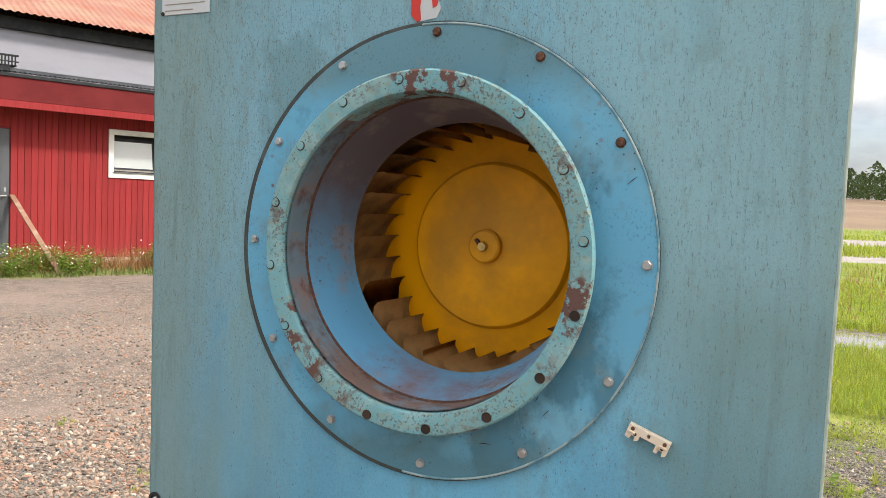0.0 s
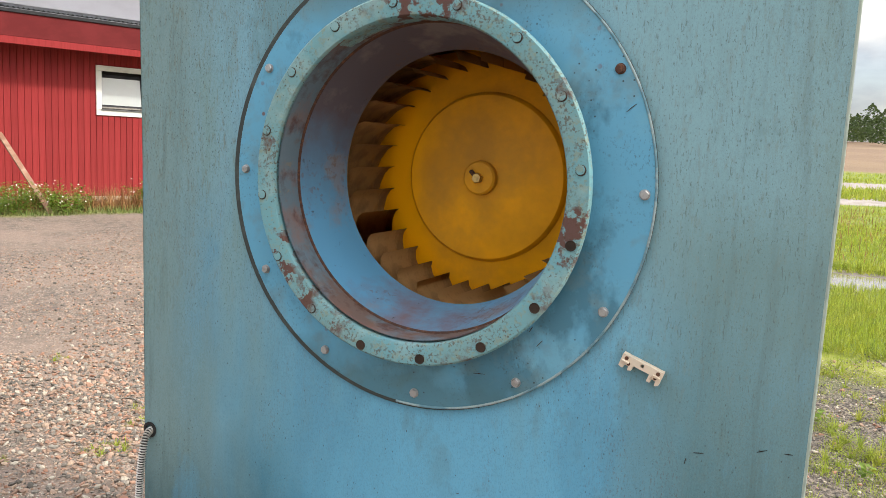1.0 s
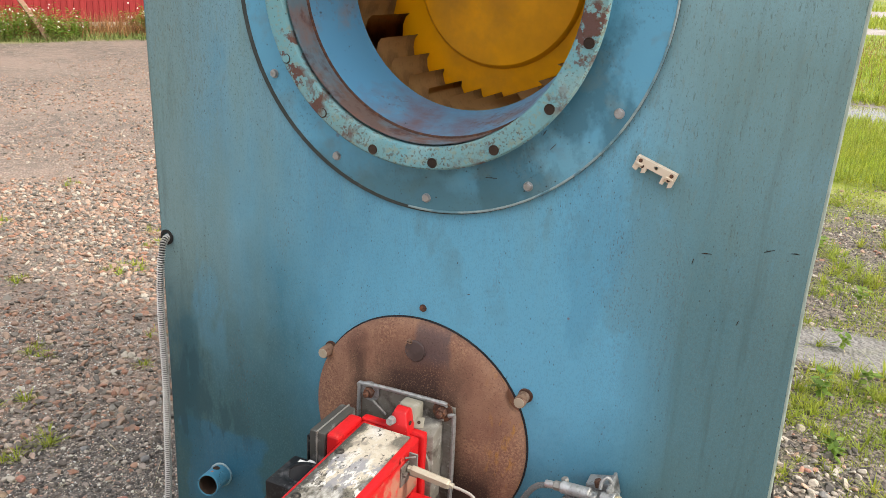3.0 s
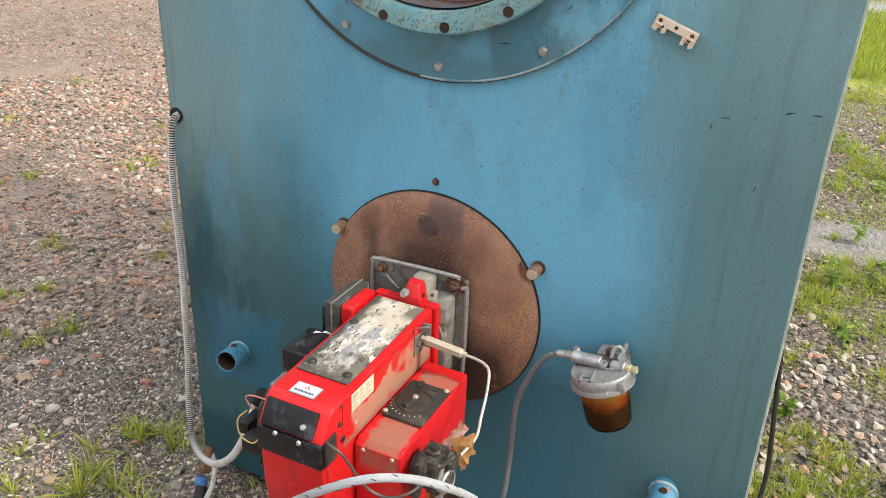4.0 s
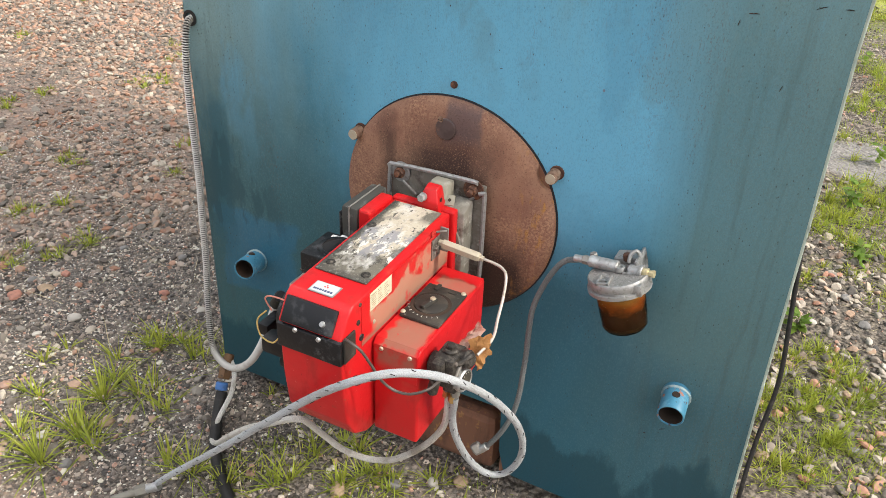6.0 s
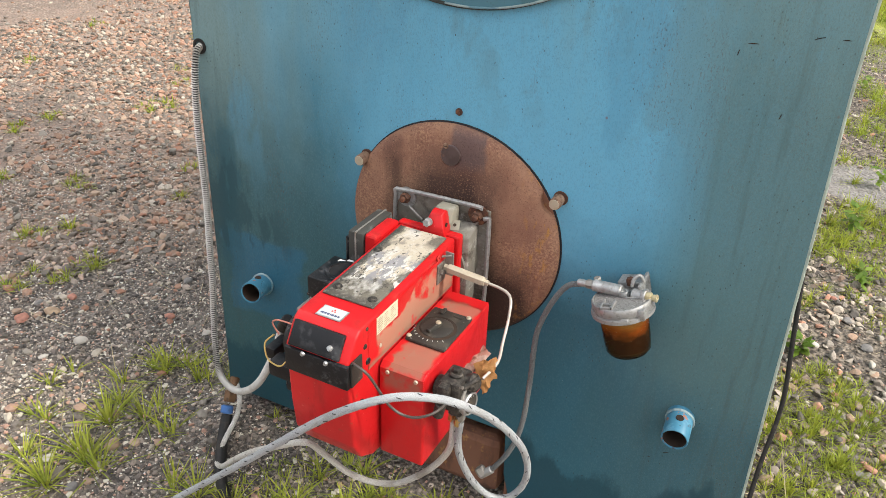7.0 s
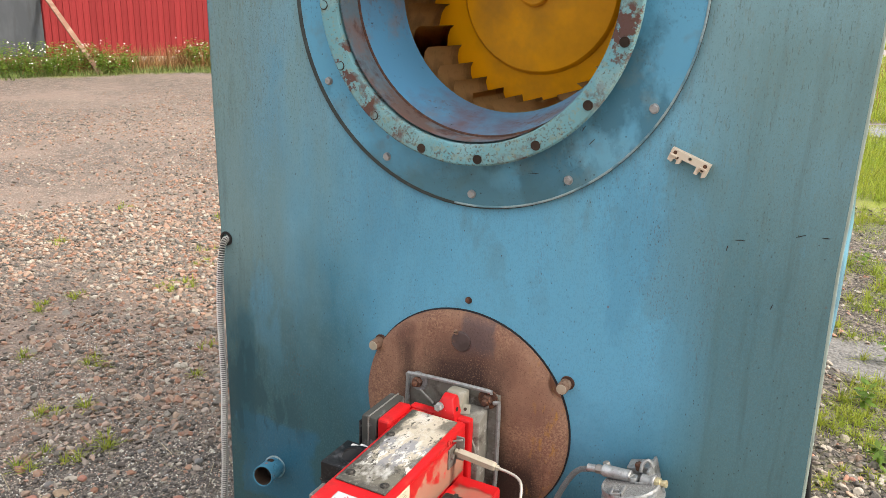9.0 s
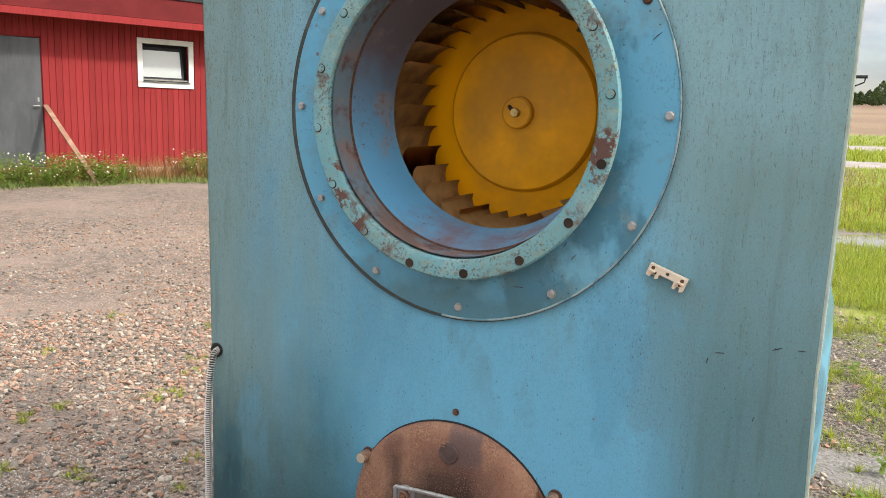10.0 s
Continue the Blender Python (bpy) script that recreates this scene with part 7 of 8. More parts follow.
p = np.concatenate([field_points(60000, -3.6, -0.42, -0.7, 3.0), field_points(20000, -6.5, -1.5, 1.2, 6.5)])
p = p[outside_box(p)]
keep = (value_noise(p, 1.1, 3.0) + rng.normal(0, 0.25, len(p)) > -0.18) & (~in_soil(p) | (rng.uniform(0, 1, len(p)) < 0.10))
p = p[keep]
scatter_stones("gravel", p, stone_sizes(len(p), 0.0030, 0.0170), M_STONE, "loose pinkish and grey crushed stone")
p = field_points(46000, -8.0, -0.9, 2.3, 8.5)
p = p[(p[:, 0] * -0.919 + p[:, 1] * 0.395 < 11.0) & (value_noise(p, 0.7, 17.0) + rng.normal(0, 0.25, len(p)) > -0.15)]
scatter_stones("yard_gravel", p, stone_sizes(len(p), 0.004, 0.014), M_STONE, "thin scatter of pinkish gravel over the yard", 0)
p = field_points(4200, -3.4, -0.6, 0.7, 3.6)
bandv = np.abs(p[:, 1] + 0.10 * p[:, 0] - 1.55 + 0.25 * np.sin(2.2 * p[:, 0]))
p = p[(bandv < 0.42) & outside_box(p)]
scatter_stones("coarse_gravel", p, stone_sizes(len(p), 0.007, 0.022), M_STONE, "band of coarser pale stones", 2, False)
p = field_points(5200, -3.4, -0.52, 0.12, 3.4)
p = p[outside_box(p) & ~in_soil(p) & (value_noise(p, 1.9, 31.0) + rng.normal(0, 0.2, len(p)) > 0.05)]
scatter_stones("mixed_stones", p, stone_sizes(len(p), 0.006, 0.019), M_STONE, "larger angular stones among the fine gravel", 2, False)
p = field_points(52000, -1.8, 0.45, -0.8, 0.75)
p = p[outside_box(p) & (((p[:, 0] + 0.55) / 0.95) ** 2 + ((p[:, 1] + 0.05) / 0.66) ** 2 < rng.uniform(0.5, 1.1, len(p)))]
scatter_stones("damp_gravel", p, stone_sizes(len(p), 0.0016, 0.0080), M_DARKSTONE, "small damp dark stones around the heater's foot")
p = field_points(34000, 0.05, 1.9, -0.5, 5.2)
p = p[(p[:, 0] > 0.52) | (p[:, 1] > 1.2)]
p = p[(((p[:, 0] - 0.95) / 0.95) ** 2 + ((p[:, 1] - 2.3) / 3.2) ** 2 < rng.uniform(0.6, 1.15, len(p)))]
p = p[(value_noise(p, 1.3, 8.0) + rng.normal(0, 0.15, len(p)) > -0.2) & ~in_mud(p)]
scatter_stones("side_grit", p, stone_sizes(len(p), 0.002, 0.009), M_DARKSTONE, "small stones and grit between the grass")
p = np.concatenate([field_points(9500, 0.50, 1.4, -0.5, 2.2), field_points(9000, 0.05, 1.9, 2.0, 5.2)])
p = p[(p[:, 0] > 0.52) | (p[:, 1] > 1.2)]
p = p[((p[:, 0] - 0.95) / 0.95) ** 2 + ((p[:, 1] - 2.3) / 3.2) ** 2 < rng.uniform(0.6, 1.15, len(p))]
band_ = np.exp(-((p[:, 1] - 0.85) / 0.38) ** 2)
p = p[(value_noise(p, 3.0, 8.0) + rng.normal(0, 0.18, len(p)) + 0.34 * band_ > 0.10) & ~in_mud(p)]
scatter_stones("side_stones", p, stone_sizes(len(p), 0.0035, 0.0175), M_SIDESTONE, "angular grey and pinkish stones between the grass", 2, False)
p = field_points(90000, -2.0, 0.5, -0.7, 0.9)
p = p[outside_box(p) & (rng.uniform(0, 1, len(p)) < np.where(p[:, 0] < -0.50, 1.0, np.where(p[:, 0] < -0.3, 0.6, 0.10)))]
scatter_stones("pale_grit", p, 0.0012 + 0.0030 * rng.uniform(0, 1, len(p)) ** 2, M_PALEGRIT, "fine mixed grit specks on the damp soil", 0)
p = field_points(2600, -1.45, -0.5, 0.15, 0.95)
p = p[outside_box(p) & (value_noise(p, 2.0, 5.0) + rng.normal(0, 0.15, len(p)) > 0.0)]
scatter_stones("shale_chips", p, stone_sizes(len(p), 0.005, 0.018), M_SHALE, "dark flat shale chips on damp soil", 2, False)


def loose_stone(x, y, size, flat, mat, label, seed):
    """A single stone, rounded by a few cuts."""
    rnd = random.Random(seed)
    b = bmesh.new()
    bmesh.ops.create_icosphere(b, subdivisions=2, radius=1.0)
    for _ in range(7):
        nrm = Vector((rnd.gauss(0, 1), rnd.gauss(0, 1), rnd.gauss(0, 1))).normalized()
        d = rnd.uniform(0.62, 0.9)
        for v in b.verts:
            over = v.co.dot(nrm) - d
            if over > 0:
                v.co -= nrm * over
    k = Matrix.Rotation(rnd.uniform(0, 6.28), 4, "Z") @ Matrix.Diagonal((size, size * rnd.uniform(0.65, 0.95), size * flat, 1))
    bmesh.ops.transform(b, matrix=k, verts=b.verts)
    ob = part("loose_stone", b, mat, None, "", True)
    ob.location = (x, y, float(ground_height(np.array([x]), np.array([y]))[0]) + size * flat * 0.45)
    return tagged(ob, label, "stone", "loose stones on the ground")


M_PALE = material("pale_quartz", (0.44, 0.405, 0.35), 0.7, layers=[((0.40, 0.36, 0.31), 60.0, 0.45, 0.62, 0.8, 0.7)], bump=[(90, 0.002)])
M_BRICKY = material("red_granite", (0.36, 0.17, 0.12), 0.75, layers=[((0.24, 0.12, 0.09), 70.0, 0.45, 0.62, 0.8, 0.8)], bump=[(90, 0.002)])
M_BUFF = material("buff_stone", (0.36, 0.26, 0.17), 0.75, layers=[((0.24, 0.17, 0.11), 50.0, 0.45, 0.62, 0.8, 0.8)], bump=[(90, 0.002)])
M_SLATE = material("grey_stone", (0.17, 0.16, 0.15), 0.7, layers=[((0.26, 0.24, 0.22), 60.0, 0.48, 0.64, 0.8, 0.7)], bump=[(90, 0.002)])
PALE, PINK, BUFF, GREY = (M_PALE, "pale whitish stone lying on damp grit"), (M_BRICKY, "reddish granite stone lying on the ground"), (M_BUFF, "buff-brown stone lying on the ground"), (M_SLATE, "dark grey stone lying on the ground")
SINGLE = ((-0.957, -0.024, 0.021, 0.6, PALE), (-1.16, -0.03, 0.030, 0.35, PINK), (-1.12, 0.03, 0.028, 0.35, BUFF), (-1.13, 0.10, 0.018, 0.5, PINK), (-0.115, -0.165, 0.024, 0.6, BUFF), (0.075, -0.035, 0.020, 0.6, BUFF), (-0.62, -0.24, 0.022, 0.5, BUFF), (-0.60, -0.36, 0.016, 0.6, GREY), (-0.93, 0.31, 0.017, 0.6, GREY), (-0.98, -0.11, 0.015, 0.5, PALE), (-1.10, 0.27, 0.016, 0.6, GREY), (-0.70, -0.33, 0.017, 0.5, PALE), (-0.70, -0.46, 0.020, 0.5, GREY), (-0.03, -0.10, 0.018, 0.6, GREY), (0.03, -0.06, 0.016, 0.6, PALE), (-0.85, 0.16, 0.017, 0.5, PINK), (-1.18, 0.04, 0.016, 0.5, GREY), (-0.72, 0.15, 0.015, 0.6, PALE),
          (0.585, 0.66, 0.026, 0.55, BUFF), (0.615, 0.87, 0.024, 0.5, PALE), (0.685, 1.03, 0.028, 0.5, GREY), (0.645, 1.13, 0.022, 0.5, PINK), (0.575, 0.32, 0.027, 0.6, BUFF), (0.68, 0.68, 0.022, 0.5, PINK), (0.735, 0.92, 0.030, 0.5, GREY), (0.665, 0.53, 0.024, 0.55, BUFF), (0.75, 0.85, 0.022, 0.55, PALE), (0.58, 0.62, 0.020, 0.6, GREY), (0.74, 0.43, 0.024, 0.5, GREY), (0.655, 0.30, 0.022, 0.5, PINK))
for i, (x, y, size, flat, (mat, label)) in enumerate(SINGLE):
    loose_stone(x, y, size * (0.62 if x > 0.5 else 0.85), flat, mat, label, 100 + i)


# ---- grass and weeds ----
def blades(name, roots, length, width, lean, mat, label, category="grass", bend=0.6, heading=None):
    """Grass blades as tapered strips of three pieces."""
    n = len(roots)
    a = rng.uniform(0, 2 * np.pi, n) if heading is None else heading
    tilt = np.minimum(np.abs(rng.normal(0, lean, n)) + 0.08, 1.4)
    dirv = np.stack([np.cos(a), np.sin(a)], -1)
    side = np.stack([-np.sin(a), np.cos(a)], -1)
    base = ground_height(roots[:, 0], roots[:, 1]) - 0.004
    pts = []
    for t, w in ((0, 1.0), (0.4, 0.85), (0.75, 0.55), (1.0, 0.06)):
        out = length * (np.sin(tilt) * t + bend * t * t * np.sin(tilt) * 0.6)
        up = length * (np.cos(tilt) * t - bend * t * t * 0.35 * np.sin(tilt))
        mid = roots + dirv * out[:, None]
        for s in (-1, 1):
            q = mid + side * (s * width * w / 2)[:, None]
            pts.append(np.concatenate([q, (base + up)[:, None]], -1))
    v = np.stack(pts, 1)
    f = np.array([[0, 1, 3, 2], [2, 3, 5, 4], [4, 5, 7, 6]])[None] + (np.arange(n) * 8)[:, None, None]
    me = bpy.data.meshes.new(name)
    me.from_pydata(v.reshape(-1, 3).tolist(), [], f.reshape(-1, 4).tolist())
    me.materials.append(mat)
    return tagged(new(name, me), label, category, "", "stuff")


def tuft_roots(x, y, r, n):
    a, q = rng.uniform(0, 2 * np.pi, n), r * np.sqrt(rng.uniform(0, 1, n))
    return np.stack([x + q * np.cos(a), y + q * np.sin(a)], -1)


YARD_TUFTS = ((-2.01, 1.28, 0.10, 130, 0.06), (-2.94, 1.41, 0.07, 60, 0.05), (-2.26, 0.96, 0.06, 50, 0.05), (-2.27, 0.81, 0.06, 60, 0.05), (-1.91, 0.51, 0.05, 40, 0.05), (-1.47, 0.89, 0.05, 40, 0.05), (-1.67, 0.59, 0.06, 60, 0.05), (-1.49, 0.28, 0.05, 40, 0.06), (-1.23, 0.25, 0.05, 60, 0.06), (-1.44, 0.35, 0.04, 30, 0.05), (-2.12, 1.56, 0.07, 60, 0.05), (-2.24, 1.72, 0.06, 40, 0.05), (-1.32, 0.70, 0.03, 24, 0.05), (-1.31, 0.09, 0.06, 60, 0.07), (-1.25, 0.14, 0.05, 50, 0.07), (-2.6, 2.2, 0.10, 80, 0.06), (-3.3, 2.1, 0.08, 60, 0.05), (-2.9, 0.6, 0.08, 60, 0.06))
FOOT_TUFTS = ((-0.82, -0.25, 0.05, 40, 0.10), (-0.70, -0.20, 0.06, 60, 0.12), (-0.72, -0.12, 0.05, 50, 0.10), (-0.75, -0.09, 0.04, 30, 0.10), (-0.61, -0.14, 0.06, 46, 0.11), (-0.54, -0.17, 0.04, 24, 0.10), (-0.61, -0.29, 0.06, 56, 0.12), (-0.66, -0.28, 0.05, 44, 0.12), (-0.65, -0.37, 0.06, 60, 0.13), (-0.75, -0.35, 0.05, 40, 0.11), (-0.72, 0.0, 0.06, 70, 0.11), (-0.68, 0.04, 0.04, 40, 0.10), (-0.60, 0.0, 0.05, 44, 0.11), (-0.56, 0.05, 0.04, 40, 0.09), (-0.44, -0.26, 0.04, 26, 0.10), (-0.39, -0.26, 0.05, 36, 0.11), (-0.88, -0.11, 0.04, 22, 0.08), (-0.89, -0.17, 0.04, 26, 0.08), (-0.30, -0.26, 0.05, 40, 0.12), (-0.22, -0.20, 0.05, 40, 0.11))
NEAR_TUFTS = ((-0.15, -0.04, 0.06, 60, 0.09), (-0.08, -0.10, 0.07, 70, 0.09), (-0.03, -0.11, 0.05, 60, 0.08), (-0.11, -0.15, 0.05, 50, 0.09), (-0.39, -0.01, 0.03, 26, 0.05), (0.04, -0.05, 0.06, 40, 0.07), (0.12, -0.10, 0.05, 24, 0.06), (-0.22, -0.10, 0.04, 30, 0.08))


def grass_tuft(x, y, r, n, ln, lean, wide, label, group):
    """A clump of rosettes whose blades arch outwards."""
    k = max(2, n // 34)
    hub = tuft_roots(0.0, 0.0, r, k)
    which = rng.integers(0, k, n)
    a = rng.uniform(0, 2 * np.pi, n)
    q = hub[which] + np.stack([np.cos(a), np.sin(a)], -1) * rng.uniform(0.001, 0.009, n)[:, None]
    tall = rng.uniform(0.7, 1.2, k)[which]
    ob = blades("grass_tuft", q, rng.uniform(0.45, 1.15, n) * ln * tall, rng.uniform(*wide, n), lean, M_GRASS, "", "", 1.0, a + rng.normal(0, 0.35, n))
    del ob["kind"]
    ob.location = (x, y, float(ground_height(np.array([x]), np.array([y]))[0]))
    return tagged(ob, label, "grass tuft", group)


for x, y, r, n, ln in YARD_TUFTS:
    grass_tuft(x, y, r * 0.8, int(n * 2.6), max(ln * 0.62, 0.040), 0.95, (0.0020, 0.0036), "low spreading tuft of yellow-green grass in the gravel", "grass tufts in the yard")
for x, y, r, n, ln in FOOT_TUFTS + NEAR_TUFTS:
    grass_tuft(x, y, r * 0.42, int(n * 1.5), ln * 0.66, 1.15, (0.0022, 0.0044), "flat tuft of green and yellow grass on damp soil", "grass tufts in the yard")

SIDE_TUFTS = ((0.70, 1.70, 0.12, 260, 0.13), (0.62, 1.48, 0.09, 120, 0.10), (0.66, 1.56, 0.08, 120, 0.10), (0.58, 1.42, 0.05, 60, 0.08), (0.74, 1.42, 0.10, 120, 0.11), (0.59, 1.05, 0.05, 60, 0.08), (0.66, 1.16, 0.04, 40, 0.07), (0.67, 0.70, 0.07, 110, 0.08), (0.62, 0.68, 0.05, 60, 0.07), (0.71, 0.61, 0.07, 110, 0.08), (0.77, 0.62, 0.07, 100, 0.08), (0.59, 0.49, 0.06, 70, 0.07), (0.63, 0.51, 0.06, 80, 0.07), (0.67, 0.45, 0.07, 90, 0.07), (0.76, 0.49, 0.07, 90, 0.08), (0.62, 0.26, 0.06, 80, 0.07), (0.66, 0.32, 0.06, 70, 0.07), (0.70, 0.39, 0.06, 70, 0.07), (0.61, 0.57, 0.05, 60, 0.07), (0.60, 2.33, 0.06, 50, 0.09), (0.66, 2.02, 0.03, 24, 0.08), (0.63, 4.32, 0.25, 400, 0.14), (0.62, 3.20, 0.14, 200, 0.12), (0.62, 2.70, 0.12, 140, 0.11), (0.95, 2.9, 0.25, 420, 0.14), (0.90, 1.8, 0.16, 220, 0.12), (1.2, 3.6, 0.35, 500, 0.15), (0.88, 1.1, 0.1, 100, 0.10), (1.1, 1.3, 0.2, 200, 0.1), (1.3, 2.2, 0.3, 300, 0.13))
for x, y, r, n, ln in SIDE_TUFTS:
    near = y < 1.8
    grass_tuft(x, y, r * 1.15, int(n * (3.2 if near else 2.0)), ln * (0.50 if near else 0.65), 0.95 if near else 0.7, (0.0016, 0.0034), "bright green grass clump among stones beside the heater", "grass clumps beside the heater")
q = field_points(60000, 0.50, 1.5, -0.3, 4.9)
q = q[(value_noise(q, 3.1, 21.0) + 0.5 * value_noise(q, 9.0, 4.0) + rng.normal(0, 0.08, len(q)) - 0.45 * np.exp(-((q[:, 1] - 0.90) / 0.20) ** 2) > 0.0) & ~in_mud(q)]
blades("short_turf", q, rng.uniform(0.012, 0.038, len(q)), rng.uniform(0.0016, 0.003, len(q)), 0.7, M_GRASS, "short sparse turf growing between the stones")
q = field_points(5200, -0.35, 0.32, -0.32, -0.01)
q = q[value_noise(q, 6.0, 13.0) + rng.normal(0, 0.12, len(q)) > 0.14]
blades("low_grass", q, rng.uniform(0.010, 0.032, len(q)), rng.uniform(0.0018, 0.0034, len(q)), 0.9, M_GRASS, "low green growth under the burner")
q = np.concatenate([field_points(90, -1.4, -0.5, -0.5, 0.4), field_points(40, -0.4, 0.3, -0.35, -0.04), field_points(60, 0.53, 1.0, 0.2, 2.0)])
blades("dry_straw", q, rng.uniform(0.04, 0.14, len(q)), rng.uniform(0.0010, 0.0022, len(q)), 3.0, M_STRAW, "bits of pale dry straw lying on the ground", "straw", 0.0)
r1 = np.concatenate([field_points(14000, 0.35, 2.2, 4.9, 7.6), field_points(3500, 0.2, 2.6, 7.6, 8.4)])
blades("tall_grass", r1, rng.uniform(0.05, 0.15, len(r1)), rng.uniform(0.004, 0.008, len(r1)), 0.75, M_GRASS, "tall lush green grass before the puddle")
r2 = np.concatenate([field_points(16000, 0.0, 3.2, 9.9, 18.0), field_points(8000, -0.5, 4.5, 18.0, 27.0), field_points(3000, 3.0, 12.0, 4.0, 27.0)])
r2 = np.concatenate([r2, field_points(5000, 0.2, 3.0, 9.2, 10.2)])
r2 = r2[(((r2[:, 0] - 1.0) * 0.8) ** 2 + (r2[:, 1] - 9.0) ** 2) > rng.uniform(0.35, 0.8, len(r2))]
blades("meadow_grass", r2, rng.uniform(0.05, 0.14, len(r2)), rng.uniform(0.008, 0.016, len(r2)), 0.8, M_GRASS, "yellow-green meadow grass")
r3 = np.concatenate([field_points(3500, -1.0, 7.0, 32.0, 43.0), field_points(2500, -1.0, 12.0, 62.0, 84.0)])
blades("far_grass", r3, rng.uniform(0.15, 0.45, len(r3)), rng.uniform(0.03, 0.07, len(r3)), 0.6, M_GRASS, "rough grass along the farm track")
r4 = np.concatenate([field_points(500, 0.2, 2.2, 10.2, 24.0), field_points(400, 0.0, 4.0, 34.0, 42.0)])
blades("dry_stalks", r4, rng.uniform(0.12, 0.32, len(r4)), rng.uniform(0.005, 0.012, len(r4)), 0.25, M_DRYSTEM, "dry brown seed stalks in the meadow", "weeds")


def wall_strip(n, s0, s1, off0, off1):
    s, o = rng.uniform(s0, s1, n), rng.uniform(off0, off1, n)
    return np.stack([-12.0 + 0.395 * s + 0.919 * o, 7.92 + 0.919 * s - 0.395 * o], -1)


w1 = wall_strip(26000, -4.0, 5.0, 0.5, 2.8)
along, away = (w1[:, 0] + 12.0) * 0.395 + (w1[:, 1] - 7.92) * 0.919, (w1[:, 0] + 12.0) * 0.919 - (w1[:, 1] - 7.92) * 0.395
w1 = w1[(away > np.where((along > 1.2) & (along < 2.2), 1.6, 0.5)) & (away < 2.2 + 0.5 * np.array([noise.noise((q * 1.7, 3.0, 0.0)) for q in along]) + rng.uniform(0, 0.35, len(w1)))]
blades("wall_grass", w1, rng.uniform(0.04, 0.15, len(w1)), rng.uniform(0.005, 0.010, len(w1)), 0.8, M_WALLGRASS, "rank green grass along the outbuilding")
w2 = np.concatenate([wall_strip(2200, 0.2, 2.4, 0.8, 1.9), wall_strip(700, -2.5, 0.2, 0.8, 2.0), wall_strip(700, 2.2, 4.5, 0.6, 1.8)])
blades("dry_weeds", w2, rng.uniform(0.12, 0.48, len(w2)), rng.uniform(0.004, 0.009, len(w2)), 0.5, M_DRYSTEM, "dry reddish-brown weed stems by the wall", "weeds")
w3 = np.concatenate([wall_strip(330, -2.0, 0.9, 0.9, 2.3), wall_strip(260, 2.0, 4.2, 0.7, 1.8), wall_strip(80, 0.4, 1.2, 0.9, 1.7)])


def leaf_clumps(name, at, heights, size, mat, label, category, per):
    """Small tilted leaves round upright stems."""
    v, f = [], []
    for (x, y), h in zip(at, heights):
        for _ in range(per):
            z = h * random.uniform(0.25, 1.0)
            a, t = random.uniform(0, 6.28), random.uniform(-0.6, 0.6)
            d = Vector((math.cos(a) * math.cos(t), math.sin(a) * math.cos(t), math.sin(t)))
            s = Vector((-math.sin(a), math.cos(a), random.uniform(-0.4, 0.4)))
            q = Vector((x, y, z)) + d * random.uniform(0.01, 0.05) * h / 0.4
            ln, w = size * random.uniform(0.6, 1.3), size * 0.25
            k = len(v)
            v += [q[:], (q + d * ln * 0.5 + s * w)[:], (q + d * ln)[:], (q + d * ln * 0.5 - s * w)[:]]
            f.append((k, k + 1, k + 2, k + 3))
    me = bpy.data.meshes.new(name)
    me.from_pydata(v, [], f)
    me.materials.append(mat)
    return tagged(new(name, me), label, category, "", "stuff")


hts = rng.uniform(0.15, 0.48, len(w3)) * np.where(np.arange(len(w3)) < 590, 1.0, 0.55)
leaf_clumps("wall_weeds", w3, hts, 0.05, M_LEAF, "leafy green weeds by the wall", "weeds", 30)
v, f = [], []
for (x, y), h in list(zip(w3, hts))[:590:2]:
    c = Vector((x + random.uniform(-0.12, 0.12), y + random.uniform(-0.12, 0.12), h * random.uniform(0.75, 1.1)))
    nrm = Vector((random.uniform(0.2, 1), random.uniform(-0.8, 0.2), random.uniform(0.2, 1))).normalized()
    u = nrm.orthogonal().normalized()
    w = nrm.cross(u)
    r = random.uniform(0.008, 0.015)
    k = len(v)
    v += [(c + (u * math.cos(i * math.pi / 4) + w * math.sin(i * math.pi / 4)) * r * (1 if i % 2 else 0.75))[:] for i in range(8)]
    f.append(tuple(range(k, k + 8)))
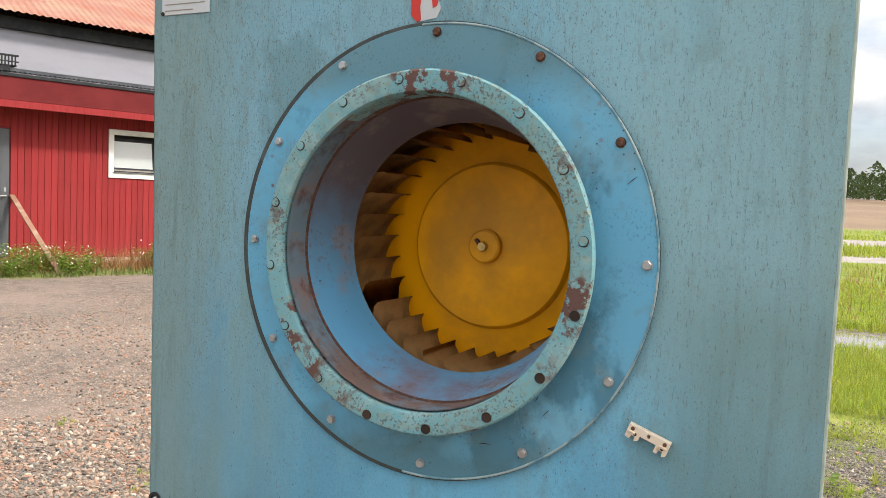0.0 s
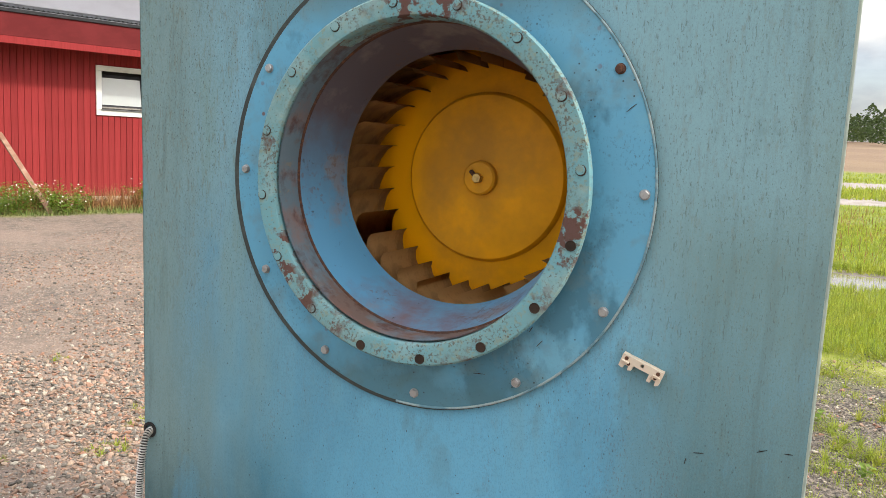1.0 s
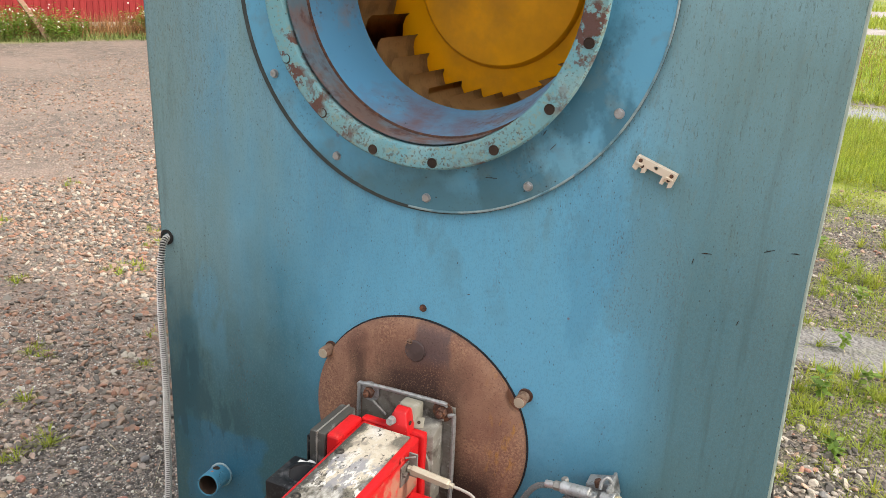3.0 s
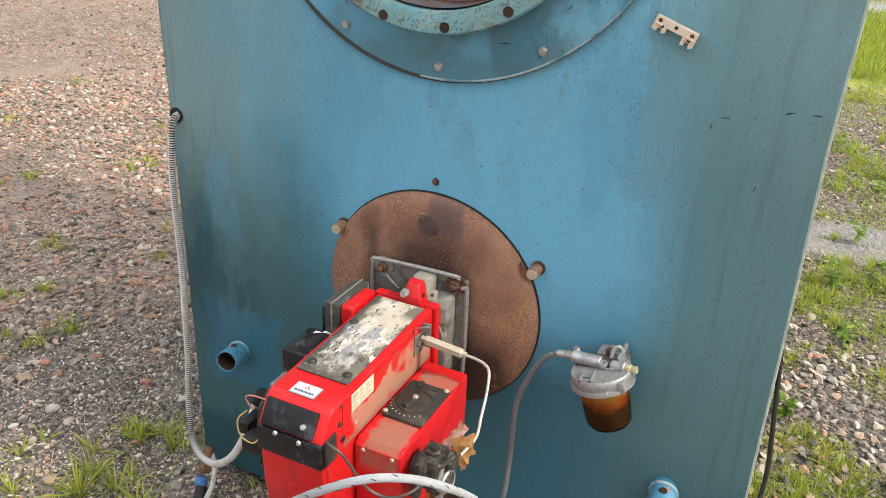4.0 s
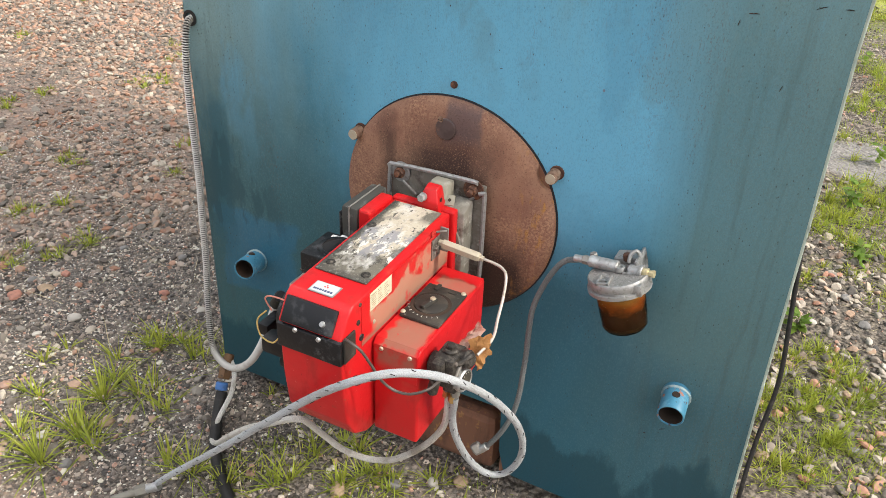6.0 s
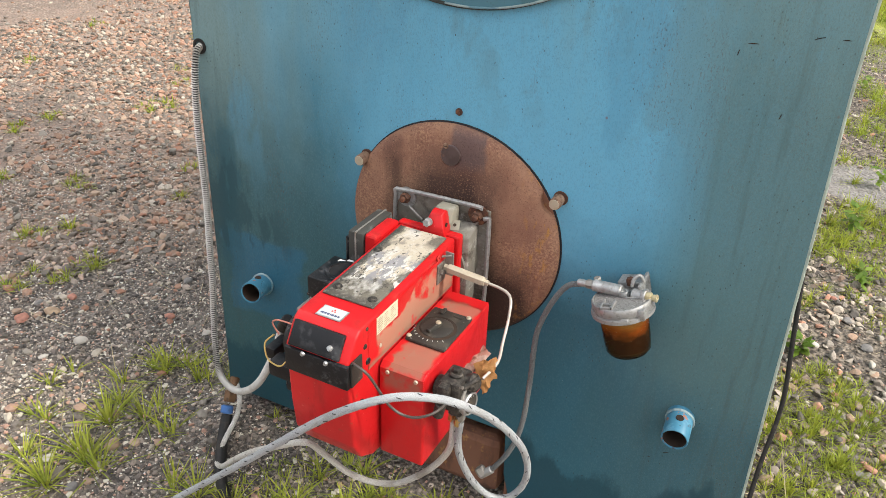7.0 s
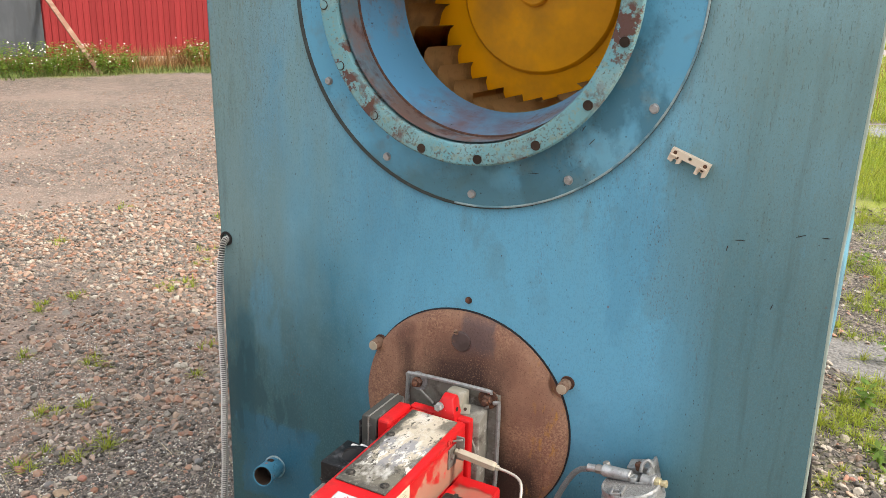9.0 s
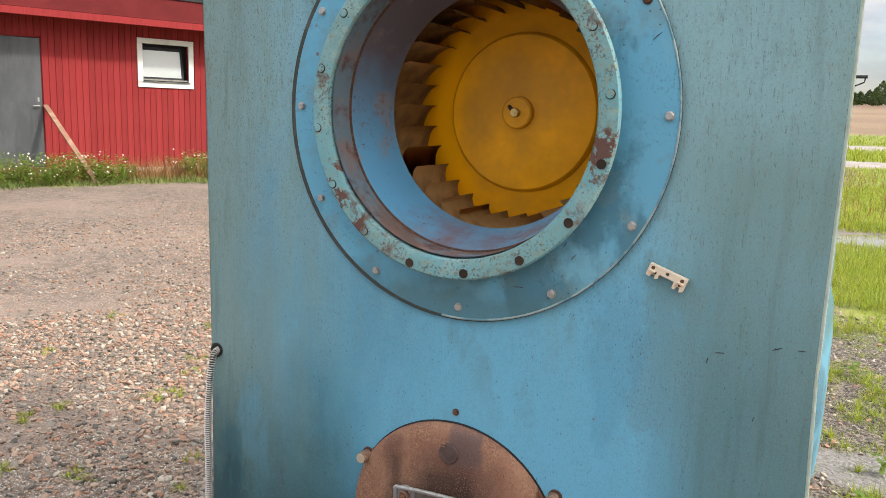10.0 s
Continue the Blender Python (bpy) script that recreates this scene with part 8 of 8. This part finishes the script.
me = bpy.data.meshes.new("daisies")
me.from_pydata(v, [], f)
me.materials.append(M_PETAL)
tagged(new("daisies", me), "small white wild flowers among the weeds", "flowers", "", "stuff")
s1 = np.array([(0.66, 1.62), (0.70, 1.25), (0.585, 0.82), (0.80, 1.75), (0.95, 2.4), (0.62, 3.3), (0.85, 0.62), (0.72, 2.05), (0.90, 1.45), (1.0, 3.0), (0.8, 2.6)])
leaf_clumps("broad_weeds", s1, rng.uniform(0.04, 0.09, len(s1)), 0.035, M_LEAF, "low broad-leaved weeds beside the heater", "weeds", 26)


# ---- far woods ----
def far_woods():
    v, f = [], []
    rnd = random.Random(11)
    for i in range(300):
        az = radians(-50 + i * 0.34 + rnd.uniform(-0.15, 0.15))
        dist = rnd.uniform(195, 240)
        x, y = math.sin(az) * dist, math.cos(az) * dist
        z0 = float(ground_height(np.array([x]), np.array([y]))[0])
        tall = rnd.uniform(6.0, 9.5) * (0.42 + 0.58 * max(0.0, min(1.0, (math.degrees(az) - 0.7) / 0.6)))      # lower growth behind the far house
        conifer = rnd.random() < 0.22
        for _ in range(620):
            t = rnd.uniform(0.08, 1.0)
            r = (tall * 0.28 * (1.05 - t) if conifer else tall * 0.36 * math.sin(math.pi * min(1, t * 0.85 + 0.18)) ** 0.7) * math.sqrt(rnd.uniform(0.15, 1))
            a = rnd.uniform(0, 6.28)
            c = Vector((x + r * math.cos(a), y + r * math.sin(a), z0 + tall * t))
            s = rnd.uniform(0.16, 0.40)
            u = Vector((rnd.uniform(-1, 1), rnd.uniform(-1, 1), rnd.uniform(-0.6, 0.6))).normalized()
            w = u.orthogonal().normalized()
            k = len(v)
            v += [(c + u * s)[:], (c + w * s * 0.7)[:], (c - u * s)[:], (c - w * s * 0.7)[:]]
            f.append((k, k + 1, k + 2, k + 3))
    me = bpy.data.meshes.new("woods")
    me.from_pydata(v, [], f)
    me.materials.append(M_TREE)
    tagged(new("woods", me), "dark green edge of a distant wood", "trees", "", "stuff")


far_woods()
